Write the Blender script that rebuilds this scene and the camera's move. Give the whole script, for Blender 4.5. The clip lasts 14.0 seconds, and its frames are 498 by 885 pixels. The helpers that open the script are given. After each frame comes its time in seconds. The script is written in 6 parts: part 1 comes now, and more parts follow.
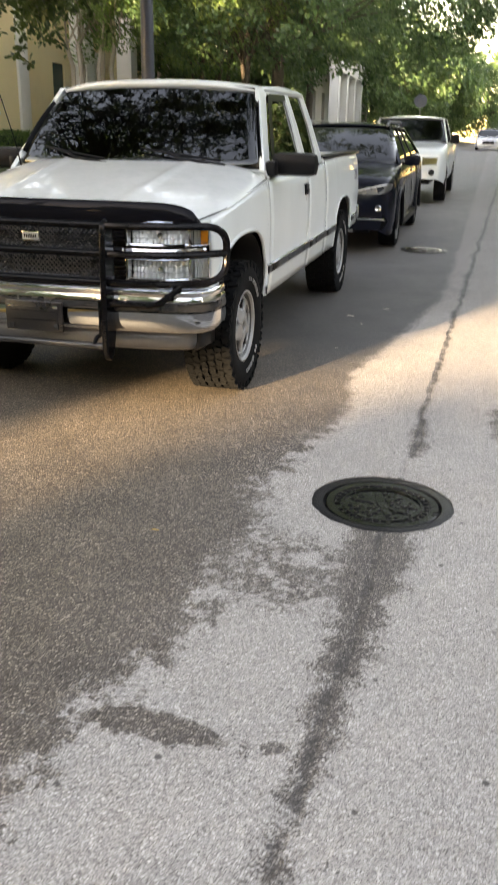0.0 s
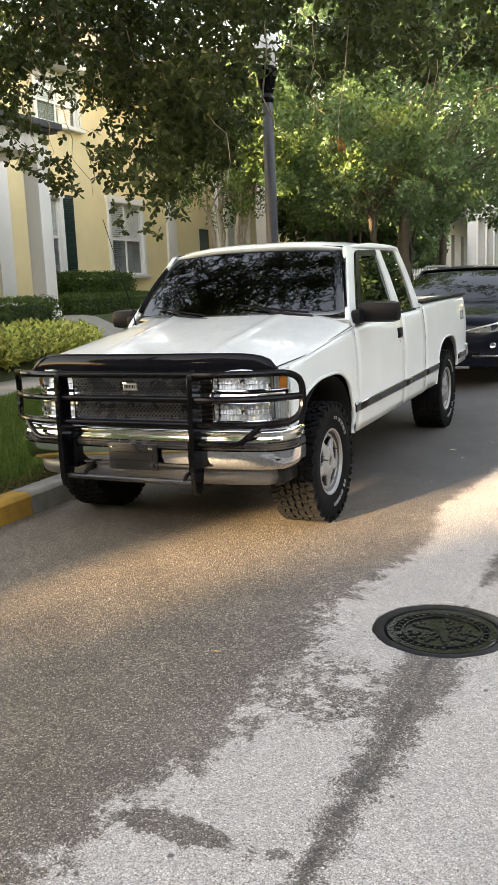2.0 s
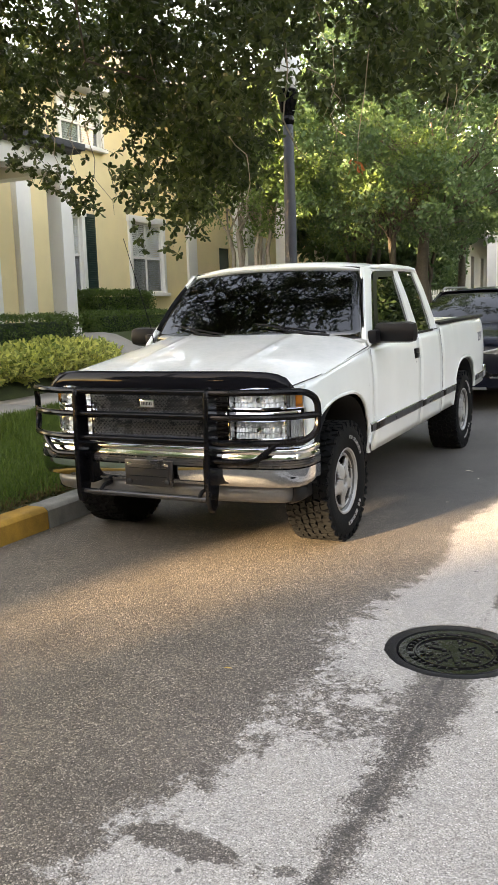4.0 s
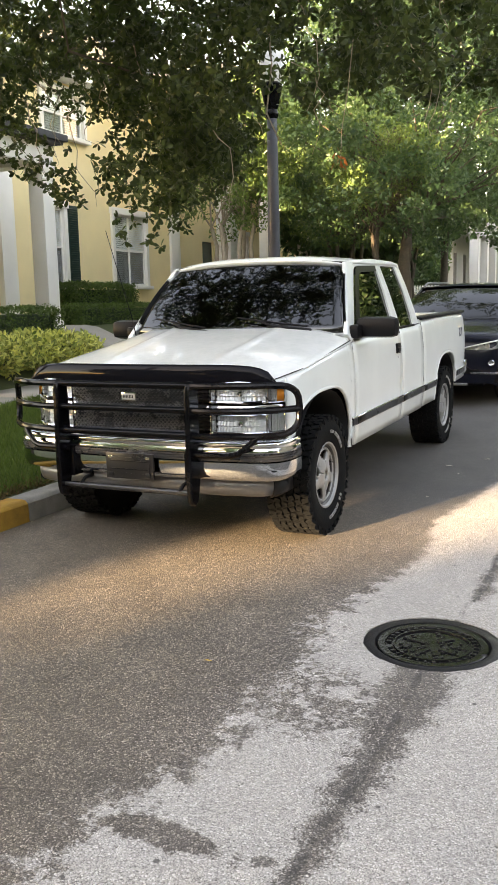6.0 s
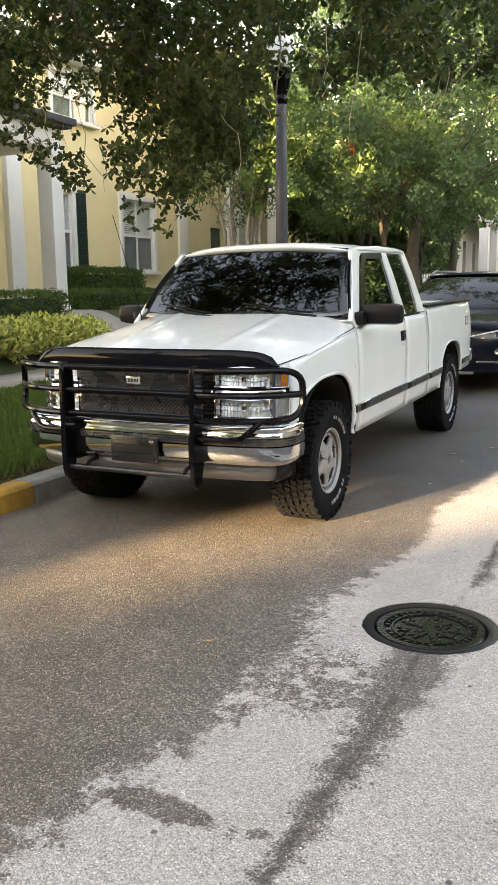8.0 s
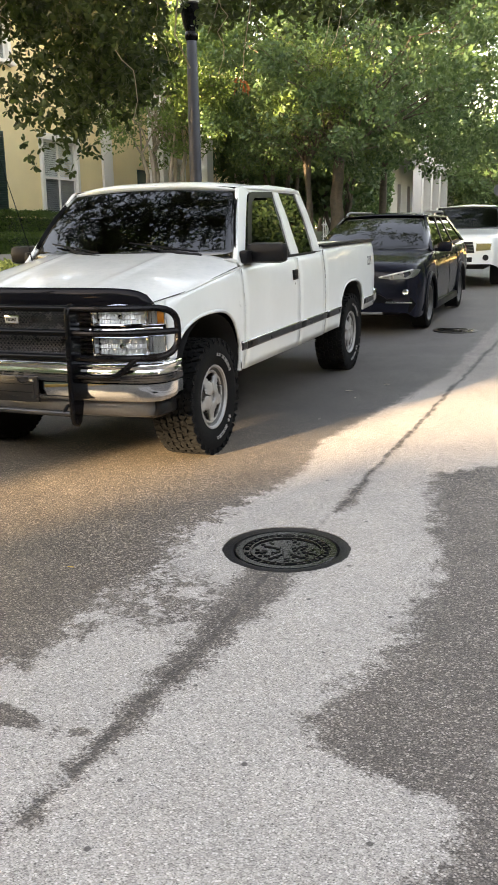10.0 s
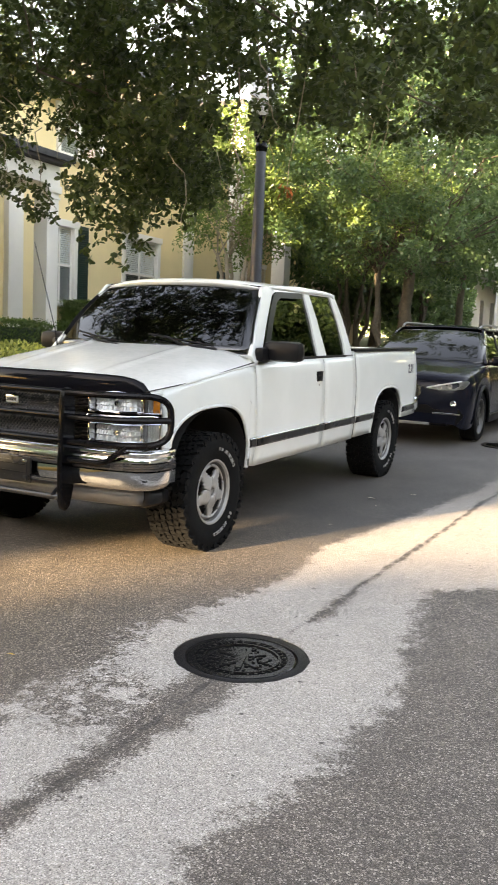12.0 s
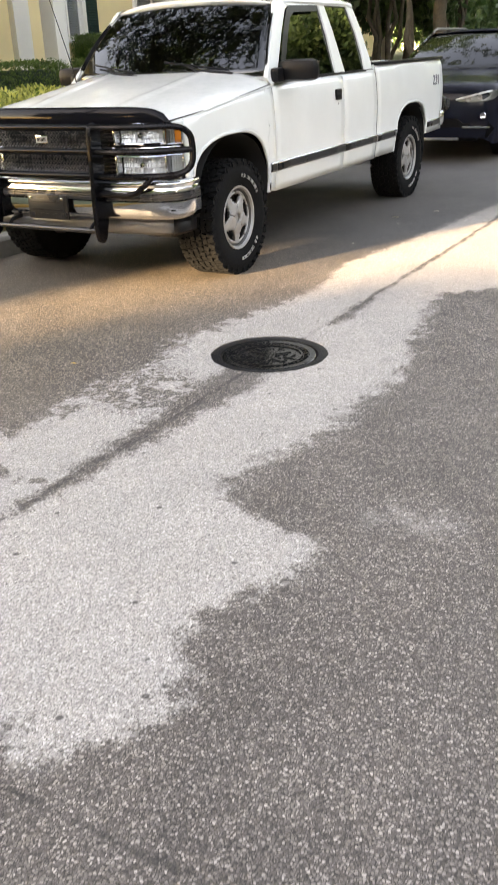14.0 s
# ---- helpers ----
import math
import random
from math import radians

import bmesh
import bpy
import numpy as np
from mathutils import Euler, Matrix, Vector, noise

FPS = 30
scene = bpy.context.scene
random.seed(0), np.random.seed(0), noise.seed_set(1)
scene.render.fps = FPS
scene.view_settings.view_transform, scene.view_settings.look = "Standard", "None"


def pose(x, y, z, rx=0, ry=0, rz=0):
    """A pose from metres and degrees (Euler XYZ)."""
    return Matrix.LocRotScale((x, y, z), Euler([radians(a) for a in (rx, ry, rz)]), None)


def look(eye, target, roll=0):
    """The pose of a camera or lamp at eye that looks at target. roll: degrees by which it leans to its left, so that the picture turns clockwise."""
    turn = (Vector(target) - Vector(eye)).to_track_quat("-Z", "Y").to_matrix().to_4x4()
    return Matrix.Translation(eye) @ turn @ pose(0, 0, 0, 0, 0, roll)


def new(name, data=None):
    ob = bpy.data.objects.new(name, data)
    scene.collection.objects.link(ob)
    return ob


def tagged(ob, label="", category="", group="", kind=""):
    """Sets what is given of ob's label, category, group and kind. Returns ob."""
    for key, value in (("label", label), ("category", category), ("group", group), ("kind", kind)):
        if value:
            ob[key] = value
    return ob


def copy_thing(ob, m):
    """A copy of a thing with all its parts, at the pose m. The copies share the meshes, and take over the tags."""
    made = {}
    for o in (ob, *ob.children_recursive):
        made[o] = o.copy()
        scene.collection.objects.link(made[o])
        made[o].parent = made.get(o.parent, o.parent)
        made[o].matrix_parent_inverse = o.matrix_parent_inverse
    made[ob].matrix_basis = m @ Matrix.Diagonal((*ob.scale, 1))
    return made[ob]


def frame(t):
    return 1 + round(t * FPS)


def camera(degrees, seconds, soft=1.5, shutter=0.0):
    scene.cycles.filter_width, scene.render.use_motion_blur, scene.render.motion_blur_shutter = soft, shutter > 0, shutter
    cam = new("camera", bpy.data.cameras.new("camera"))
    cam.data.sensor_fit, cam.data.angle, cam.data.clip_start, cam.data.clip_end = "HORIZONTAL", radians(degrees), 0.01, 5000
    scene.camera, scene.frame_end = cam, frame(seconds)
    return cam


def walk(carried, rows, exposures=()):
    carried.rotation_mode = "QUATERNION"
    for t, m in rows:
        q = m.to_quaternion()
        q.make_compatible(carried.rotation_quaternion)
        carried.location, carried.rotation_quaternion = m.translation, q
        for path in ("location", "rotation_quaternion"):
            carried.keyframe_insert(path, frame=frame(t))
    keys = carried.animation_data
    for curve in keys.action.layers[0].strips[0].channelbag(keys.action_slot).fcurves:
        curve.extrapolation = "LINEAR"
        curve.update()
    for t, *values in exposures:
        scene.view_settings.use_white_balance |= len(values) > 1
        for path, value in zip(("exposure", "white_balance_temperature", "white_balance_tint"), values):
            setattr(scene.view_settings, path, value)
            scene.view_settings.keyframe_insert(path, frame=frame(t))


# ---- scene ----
cam = camera(32.6, 14.0, 1.0, 0.25)
PATH = [
    (0, (2.35, -5.158, 1.512), (1.868, -3.335, 0.843), 1.0),
    (0.3, (2.479, -5.120, 1.518), (1.913, -3.275, 0.993), 2.2),
    (0.5, (2.6, -5.138, 1.53), (1.934, -3.31, 1.066), 0.3),
    (1, (2.721, -5.222, 1.558), (1.969, -3.399, 1.227), -2.7),
    (1.5, (2.791, -5.314, 1.553), (1.969, -3.528, 1.187), -2.0),
    (2, (2.833, -5.301, 1.553), (1.995, -3.519, 1.202), -2.4),
    (2.5, (2.845, -5.29, 1.548), (1.979, -3.52, 1.206), -2.4),
    (3, (2.851, -5.302, 1.55), (1.973, -3.534, 1.229), -2.1),
    (5.5, (2.86, -5.328, 1.555), (2.001, -3.548, 1.248), -1.2),
    (6, (2.865, -5.327, 1.551), (2.027, -3.54, 1.23), -1.3),
    (6.5, (2.874, -5.328, 1.552), (2.054, -3.534, 1.225), -1.3),
    (7, (2.879, -5.331, 1.553), (2.054, -3.538, 1.229), -1.4),
    (9.3, (3.113, -5.388, 1.513), (2.244, -3.635, 1.098), 0.4),
    (9.5, (3.198, -5.381, 1.508), (2.367, -3.612, 1.084), -0.1),
    (10, (3.335, -5.342, 1.493), (2.613, -3.538, 1.02), -1.0),
    (10.5, (3.424, -5.225, 1.485), (2.654, -3.443, 1.005), 4.4),
    (11, (3.484, -5.112, 1.462), (2.701, -3.333, 0.988), 3.9),
    (11.5, (3.612, -5.037, 1.432), (2.64, -3.338, 1.02), 4.4),
    (12, (3.742, -4.993, 1.455), (2.84, -3.225, 1.211), 2.6),
    (12.5, (3.819, -5.081, 1.459), (2.988, -3.321, 1.0), -0.4),
    (13, (3.873, -5.243, 1.456), (3.039, -3.532, 0.844), -2.6),
    (13.5, (3.999, -5.363, 1.451), (3.106, -3.708, 0.771), -0.2),
    (14, (4.103, -5.466, 1.418), (3.19, -3.882, 0.606), -2.1),
]
walk(cam, [(t, look(eye, target, roll)) for t, eye, target, roll in PATH],
     exposures=[(0, 3.88, 10400, 29), (0.5, 4.18, 10400, 29), (1.5, 4.12, 10400, 29), (7, 4.12, 10400, 29), (9.5, 4.1, 10400, 29), (10.5, 4.0, 10400, 29), (12, 4.12, 10400, 29), (12.5, 4.05, 10400, 29), (13, 4.22, 10400, 30), (14, 4.35, 10600, 31)])

# ---- world and sun ----
SUN_AZ, SUN_EL = 20.0, 9.0      # light travels this many degrees from +y towards +x, and falls at this angle
SUN_WAY = Vector((math.sin(radians(SUN_AZ)) * math.cos(radians(SUN_EL)), math.cos(radians(SUN_AZ)) * math.cos(radians(SUN_EL)), -math.sin(radians(SUN_EL))))
world = bpy.data.worlds.new("sky")
scene.world = world
world.use_nodes = True
wn = world.node_tree.nodes
sky = wn.new("ShaderNodeTexSky")
sky.sky_type, sky.sun_disc = "NISHITA", False
sky.sun_elevation, sky.sun_rotation = radians(SUN_EL), radians(180 + SUN_AZ)
sky.air_density, sky.dust_density = 1.0, 0.3
world.node_tree.links.new(sky.outputs[0], wn["Background"].inputs[0])
wn["Background"].inputs[1].default_value = 0.12
sun = new("sun", bpy.data.lights.new("sun", "SUN"))
sun.data.energy, sun.data.angle, sun.data.color = 2.3, radians(0.9), (1.0, 0.985, 0.76)
sun.matrix_world = look((-10, -28, 9), Vector((-10, -28, 9)) + SUN_WAY)

# ---- builders ----
class Geo:
    """Vertices and faces that become one mesh."""

    def __init__(self):
        self.v, self.f = [], []

    def add(self, verts, faces, m=None):
        n = len(self.v)
        self.v += [tuple(m @ Vector(p)) if m is not None else tuple(p) for p in verts]
        self.f += [tuple(i + n for i in f) for f in faces]
        return self

    def box(self, c, s, m=None, r=0.0):
        bm = bmesh.new()
        bmesh.ops.create_cube(bm, size=1.0, matrix=Matrix.LocRotScale(None, None, s))
        if r > 0:
            bmesh.ops.bevel(bm, geom=bm.edges[:], offset=r, segments=2, affect="EDGES", profile=0.6)
        bm.verts.index_update()
        t = Matrix.Translation(c)
        if m is not None:
            t = t @ m
        self.add([v.co for v in bm.verts], [[v.index for v in f.verts] for f in bm.faces], t)
        bm.free()
        return self

    def tube(self, path, r, n=10, cap=True):
        path = [Vector(p) for p in path]
        rr = r if isinstance(r, (list, tuple)) else [r] * len(path)
        rings, up = [], None
        for i, p in enumerate(path):
            d = (path[min(i + 1, len(path) - 1)] - path[max(i - 1, 0)]).normalized()
            if up is None:
                up = Vector((0, 0, 1)) if abs(d.z) < 0.9 else Vector((1, 0, 0))
            a = d.cross(up).normalized()
            up = a.cross(d).normalized()
            rings.append([p + rr[i] * (math.cos(2 * math.pi * k / n) * a + math.sin(2 * math.pi * k / n) * up) for k in range(n)])
        f = []
        for i in range(len(path) - 1):
            for k in range(n):
                f.append((i * n + k, i * n + (k + 1) % n, (i + 1) * n + (k + 1) % n, (i + 1) * n + k))
        if cap:
            f.append(tuple(range(n - 1, -1, -1)))
            f.append(tuple((len(path) - 1) * n + k for k in range(n)))
        return self.add([p for q in rings for p in q], f)

    def lathe(self, prof, n=32, m=None, closed=False):
        """prof: (radius, height) pairs round the z axis."""
        v = [(r * math.cos(2 * math.pi * k / n), r * math.sin(2 * math.pi * k / n), h) for r, h in prof for k in range(n)]
        f, c = [], len(prof)
        for i in range(c if closed else c - 1):
            j = (i + 1) % c
            for k in range(n):
                f.append((i * n + k, i * n + (k + 1) % n, j * n + (k + 1) % n, j * n + k))
        return self.add(v, f, m)

    def grid(self, fn, nu, nv, flip=False):
        v = [fn(i / nu, j / nv) for i in range(nu + 1) for j in range(nv + 1)]
        f = []
        for i in range(nu):
            for j in range(nv):
                q = (i * (nv + 1) + j, (i + 1) * (nv + 1) + j, (i + 1) * (nv + 1) + j + 1, i * (nv + 1) + j + 1)
                f.append(q[::-1] if flip else q)
        return self.add(v, f)

    def prism(self, poly, fn, d):
        """A flat outline, put in place by fn(a, b), made d (a vector) thick."""
        n = len(poly)
        lo = [Vector(fn(a, b)) for a, b in poly]
        hi = [p + Vector(d) for p in lo]
        f = [tuple(range(n))[::-1], tuple(range(n, 2 * n))] + [(k, (k + 1) % n, n + (k + 1) % n, n + k) for k in range(n)]
        return self.add(lo + hi, f)


def mesh_of(name, geo, mat=None, angle=35):
    me = bpy.data.meshes.new(name)
    me.from_pydata(geo.v, [], geo.f)
    bm = bmesh.new()
    bm.from_mesh(me)
    bmesh.ops.recalc_face_normals(bm, faces=bm.faces)
    bm.to_mesh(me)
    bm.free()
    if angle:
        me.shade_smooth()
        me.set_sharp_from_angle(angle=radians(angle))
    if mat:
        me.materials.append(mat)
    return me


def part(name, geo, mat, parent, label="", angle=35, solid=0.0, bevel=0.0):
    ob = new(name, mesh_of(name, geo, mat, angle))
    ob.parent = parent
    if label:
        tagged(ob, label)
    if solid:
        s = ob.modifiers.new("thickness", "SOLIDIFY")
        s.thickness, s.offset = solid, -1
    if bevel:
        b = ob.modifiers.new("edges", "BEVEL")
        b.width, b.segments, b.limit_method = bevel, 2, "ANGLE"
    return ob


def thing(name, label, category, at=(0, 0, 0), rz=0, rx=0, group="", kind=""):
    e = new(name)
    e.matrix_basis = pose(*at, rx, 0, rz)
    return tagged(e, label, category, group, kind)


def solo(name, geo, mat, label, category, group="", kind="", angle=35, bevel=0.0):
    ob = part(name, geo, mat, None, angle=angle, bevel=bevel)
    return tagged(ob, label, category, group, kind)


def sstep(a, b, x):
    t = min(1, max(0, (x - a) / (b - a)))
    return t * t * (3 - 2 * t)


def lerp(a, b, t):
    return a + (b - a) * t


def table(pairs, x):
    """Straight lines between (x, value) pairs."""
    if x <= pairs[0][0]:
        return pairs[0][1]
    for (a, p), (b, q) in zip(pairs, pairs[1:]):
        if x <= b:
            return p + (q - p) * (x - a) / (b - a)
    return pairs[-1][1]


# ---- materials ----
class Mat:
    def __init__(self, name, color=(0.5, 0.5, 0.5), rough=0.5, metal=0.0, **more):
        self.m = bpy.data.materials.new(name)
        self.m.use_nodes = True
        self.t = self.m.node_tree
        self.b = self.t.nodes["Principled BSDF"]
        self.set("Base Color", (*color, 1))
        self.set("Roughness", rough)
        self.set("Metallic", metal)
        for k, v in more.items():
            self.set(k.replace("_", " "), v)

    def set(self, k, v):
        if isinstance(v, bpy.types.NodeSocket):
            self.t.links.new(v, self.b.inputs[k])
        else:
            self.b.inputs[k].default_value = v

    def node(self, kind, **ins):
        n = self.t.nodes.new("ShaderNode" + kind)
        for k, v in ins.items():
            self.plug(n, k, v)
        return n

    def plug(self, n, k, v):
        s = n.inputs[int(k[1:])] if k[0] == "i" and k[1:].isdigit() else n.inputs[k.replace("_", " ")]
        if isinstance(v, bpy.types.NodeSocket):
            self.t.links.new(v, s)
        else:
            s.default_value = v

    def pos(self):
        return self.node("NewGeometry").outputs["Position"]

    def local(self):
        return self.node("TexCoord").outputs["Object"]

    def noise(self, vec, scale, detail=4.0, rough=0.55, dist=0.0):
        return self.node("TexNoise", Vector=vec, Scale=scale, Detail=detail, Roughness=rough, Distortion=dist).outputs[0]

    def voronoi(self, vec, scale, out="Distance", feature="F1"):
        n = self.node("TexVoronoi", Vector=vec, Scale=scale)
        n.feature = feature
        return n.outputs[out]

    def math(self, op, a, b=0.0, c=0.0):
        n = self.node("Math", i0=a, i1=b, i2=c)
        n.operation = op
        return n.outputs[0]

    def step(self, x, a, b):
        n = self.node("MapRange", Value=x)
        n.interpolation_type = "SMOOTHSTEP"
        n.inputs["From Min"].default_value, n.inputs["From Max"].default_value = a, b
        return n.outputs[0]

    def ramp(self, x, stops):
        n = self.node("ValToRGB", Fac=x)
        e = n.color_ramp.elements
        while len(e) > len(stops):
            e.remove(e[-1])
        while len(e) < len(stops):
            e.new(0.5)
        for k, (p, c) in zip(e, stops):
            k.position, k.color = p, (*c, 1) if len(c) == 3 else c
        return n.outputs[0]

    def mix(self, f, a, b, kind="MIX"):
        n = self.t.nodes.new("ShaderNodeMix")
        n.data_type, n.blend_type = "RGBA", kind
        for s, v in zip((n.inputs[0], n.inputs[6], n.inputs[7]), (f, a, b)):
            if isinstance(v, bpy.types.NodeSocket):
                self.t.links.new(v, s)
            else:
                s.default_value = v if isinstance(v, float) else (*v, 1) if len(v) == 3 else v
        return n.outputs[2]

    def bump(self, h, strength=0.3, dist=0.01):
        self.set("Normal", self.node("Bump", Height=h, Strength=strength, Distance=dist).outputs[0])
        return self

    def split(self, vec):
        return self.node("SeparateXYZ", Vector=vec).outputs

    def random(self):
        return self.node("ObjectInfo").outputs["Random"]


def plain(name, color, rough=0.5, metal=0.0, var=0.12, scale=6.0, bump=0.0, fine=60.0, **more):
    """A surface with stains and grain at two scales."""
    k = Mat(name, color, rough, metal, **more)
    p = k.local()
    big, small = k.noise(p, scale), k.noise(p, fine, 3.0)
    f = k.math("ADD", k.math("MULTIPLY", big, 0.65), k.math("MULTIPLY", small, 0.35))
    lo, hi = [c * (1 - var) for c in color], [min(1, c * (1 + var)) for c in color]
    k.set("Base Color", k.ramp(f, [(0.3, lo), (0.7, hi)]))
    k.set("Roughness", k.math("ADD", k.math("MULTIPLY", k.math("SUBTRACT", big, 0.5), 0.25), rough))
    if bump:
        k.bump(small, bump, 0.004)
    return k.m


def leaf_mat(name, a, b, rough=0.36, shine=0.5):
    """Leaves: each one its own green, and light comes through them."""
    k = Mat(name, a, rough)
    r = k.node("NewGeometry").outputs["Random Per Island"]
    big = k.noise(k.pos(), 0.9, 2.0)
    f = k.math("ADD", k.math("MULTIPLY", r, 0.7), k.math("MULTIPLY", big, 0.4))
    col = k.ramp(f, [(0.1, a), (0.85, b)])
    k.set("Base Color", col)
    k.set("Specular IOR Level", shine)
    tr = k.node("BsdfTranslucent", Color=k.mix(0.2, col, (0.22, 0.36, 0.06)))
    mx = k.node("MixShader", Fac=0.34)
    k.t.links.new(k.b.outputs[0], mx.inputs[1])
    k.t.links.new(tr.outputs[0], mx.inputs[2])
    k.t.links.new(mx.outputs[0], k.t.nodes["Material Output"].inputs[0])
    return k.m


def asphalt():
    k = Mat("asphalt", (0.2, 0.2, 0.2), 0.85)
    p = k.pos()
    x, y, _ = k.split(p)
    n1 = k.noise(p, 1.6, 5.0, 0.6)
    n2 = k.noise(p, 9.0, 6.0, 0.7)
    n3 = k.noise(p, 38.0, 3.0, 0.6)
    wob = k.math("ADD", k.math("MULTIPLY", k.math("SUBTRACT", n1, 0.5), 0.8), k.math("MULTIPLY", k.math("SUBTRACT", n2, 0.5), 1.5))
    wob = k.math("ADD", wob, k.math("MULTIPLY", k.math("SUBTRACT", n3, 0.5), 0.5))
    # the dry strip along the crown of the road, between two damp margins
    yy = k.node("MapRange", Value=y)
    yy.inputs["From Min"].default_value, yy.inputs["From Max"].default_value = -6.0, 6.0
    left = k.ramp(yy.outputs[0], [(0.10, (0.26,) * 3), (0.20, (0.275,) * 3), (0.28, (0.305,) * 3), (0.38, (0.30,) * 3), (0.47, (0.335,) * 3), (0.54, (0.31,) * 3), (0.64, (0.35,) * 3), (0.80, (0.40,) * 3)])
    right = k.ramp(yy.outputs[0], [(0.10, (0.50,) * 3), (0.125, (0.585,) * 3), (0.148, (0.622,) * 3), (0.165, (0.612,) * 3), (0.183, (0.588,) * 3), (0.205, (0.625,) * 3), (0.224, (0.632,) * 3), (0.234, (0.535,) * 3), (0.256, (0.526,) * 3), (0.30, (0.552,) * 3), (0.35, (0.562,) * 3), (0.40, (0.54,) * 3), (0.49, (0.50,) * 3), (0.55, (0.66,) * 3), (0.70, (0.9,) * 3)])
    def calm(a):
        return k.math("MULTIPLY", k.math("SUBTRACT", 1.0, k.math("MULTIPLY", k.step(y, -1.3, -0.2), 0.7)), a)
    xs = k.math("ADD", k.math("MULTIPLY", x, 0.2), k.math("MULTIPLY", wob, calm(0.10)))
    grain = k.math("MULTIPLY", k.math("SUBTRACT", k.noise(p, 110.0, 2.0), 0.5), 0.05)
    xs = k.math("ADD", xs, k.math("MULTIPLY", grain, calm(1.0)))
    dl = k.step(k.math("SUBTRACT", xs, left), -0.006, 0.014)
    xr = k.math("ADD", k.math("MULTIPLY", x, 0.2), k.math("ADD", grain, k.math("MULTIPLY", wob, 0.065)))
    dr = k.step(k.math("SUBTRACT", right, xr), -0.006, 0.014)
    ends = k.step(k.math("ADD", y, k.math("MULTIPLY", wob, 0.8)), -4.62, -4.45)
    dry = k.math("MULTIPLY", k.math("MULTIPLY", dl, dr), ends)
    # the joint in the middle, damp along a stretch of it
    jx = k.math("ADD", k.math("MULTIPLY", y, 0.022), 2.125)
    off = k.math("ABSOLUTE", k.math("ADD", k.math("SUBTRACT", x, jx), k.math("MULTIPLY", k.math("SUBTRACT", n1, 0.5), 0.16)))
    wide = k.ramp(yy.outputs[0], [(0.17, (0.0,) * 3), (0.21, (0.045,) * 3), (0.25, (0.07,) * 3), (0.31, (0.13,) * 3), (0.345, (0.14,) * 3), (0.36, (0.0,) * 3), (0.41, (0.0,) * 3), (0.425, (0.055,) * 3), (0.445, (0.060,) * 3), (0.47, (0.024,) * 3), (0.50, (0.018,) * 3), (1.0, (0.03,) * 3)])
    damp = k.step(k.math("SUBTRACT", k.math("ADD", wide, k.math("ADD", k.math("MULTIPLY", grain, calm(4.0)), k.math("MULTIPLY", wob, calm(0.2)))), off), -0.015, 0.03)
    damp = k.math("MULTIPLY", damp, k.step(wide, 0.0, 0.012))
    # a blob, and the broken damp fringe left of the joint
    def blob(cx, cy, rx, ry):
        d = k.math("ADD", k.math("POWER", k.math("ABSOLUTE", k.math("DIVIDE", k.math("SUBTRACT", x, cx), rx)), 2.0), k.math("POWER", k.math("ABSOLUTE", k.math("DIVIDE", k.math("SUBTRACT", y, cy), ry)), 2.0))
        return k.step(k.math("ADD", d, k.math("ADD", k.math("MULTIPLY", grain, 16.0), k.math("MULTIPLY", wob, 4.2))), 1.2, 0.7)
    damp = k.math("MAXIMUM", damp, blob(1.55, -3.36, 0.27, 0.055))
    damp = k.math("MAXIMUM", damp, k.math("MULTIPLY", blob(1.96, -3.35, 0.035, 0.02), 0.9))
    damp = k.math("MAXIMUM", damp, k.math("MULTIPLY", blob(1.72, -2.38, 0.34, 0.30), k.step(n2, 0.43, 0.52)))
    patch = k.math("MULTIPLY", k.math("MULTIPLY", blob(3.33, -3.02, 0.24, 0.15), k.step(n2, 0.42, 0.62)), 0.6)
    dry = k.math("MAXIMUM", k.math("MULTIPLY", dry, k.math("SUBTRACT", 1.0, damp)), patch)
    # shaded stretch painted with less contrast; far down the road it is dry everywhere
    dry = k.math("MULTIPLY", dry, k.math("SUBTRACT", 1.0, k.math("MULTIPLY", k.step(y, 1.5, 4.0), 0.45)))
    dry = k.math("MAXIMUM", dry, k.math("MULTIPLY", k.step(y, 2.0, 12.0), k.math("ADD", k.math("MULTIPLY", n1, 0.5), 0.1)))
    st = k.node("TexVoronoi", Vector=p, Scale=135.0)
    stone, stone_c = st.outputs["Distance"], st.outputs["Color"]
    tone = k.node("SeparateColor", Color=stone_c).outputs[0]
    edge = k.voronoi(p, 135.0, "Distance", "DISTANCE_TO_EDGE")
    chip = k.step(edge, 0.06, 0.18)
    fine = k.node("SeparateColor", Color=k.voronoi(p, 300.0, "Color")).outputs[0]
    fleck = k.voronoi(p, 48.0)
    wet = k.ramp(tone, [(0.0, (0.078, 0.066, 0.058)), (0.5, (0.182, 0.156, 0.137)), (0.82, (0.275, 0.237, 0.210)), (1.0, (0.46, 0.404, 0.362))])
    pale = k.ramp(tone, [(0.0, (0.25, 0.226, 0.204)), (0.3, (0.385, 0.350, 0.317)), (0.75, (0.48, 0.440, 0.402)), (1.0, (0.62, 0.575, 0.532))])
    grit = k.ramp(fine, [(0.0, (0.024, 0.0205, 0.018)), (0.7, (0.064, 0.0555, 0.049)), (1.0, (0.14, 0.122, 0.107))])
    wet = k.mix(chip, grit, wet)
    # larger pale pebbles here and there
    pb = k.node("TexVoronoi", Vector=p, Scale=62.0)
    pick = k.step(k.node("SeparateColor", Color=pb.outputs["Color"]).outputs[1], 0.80, 0.86)
    pebble = k.math("MULTIPLY", pick, k.step(pb.outputs["Distance"], 0.30, 0.22))
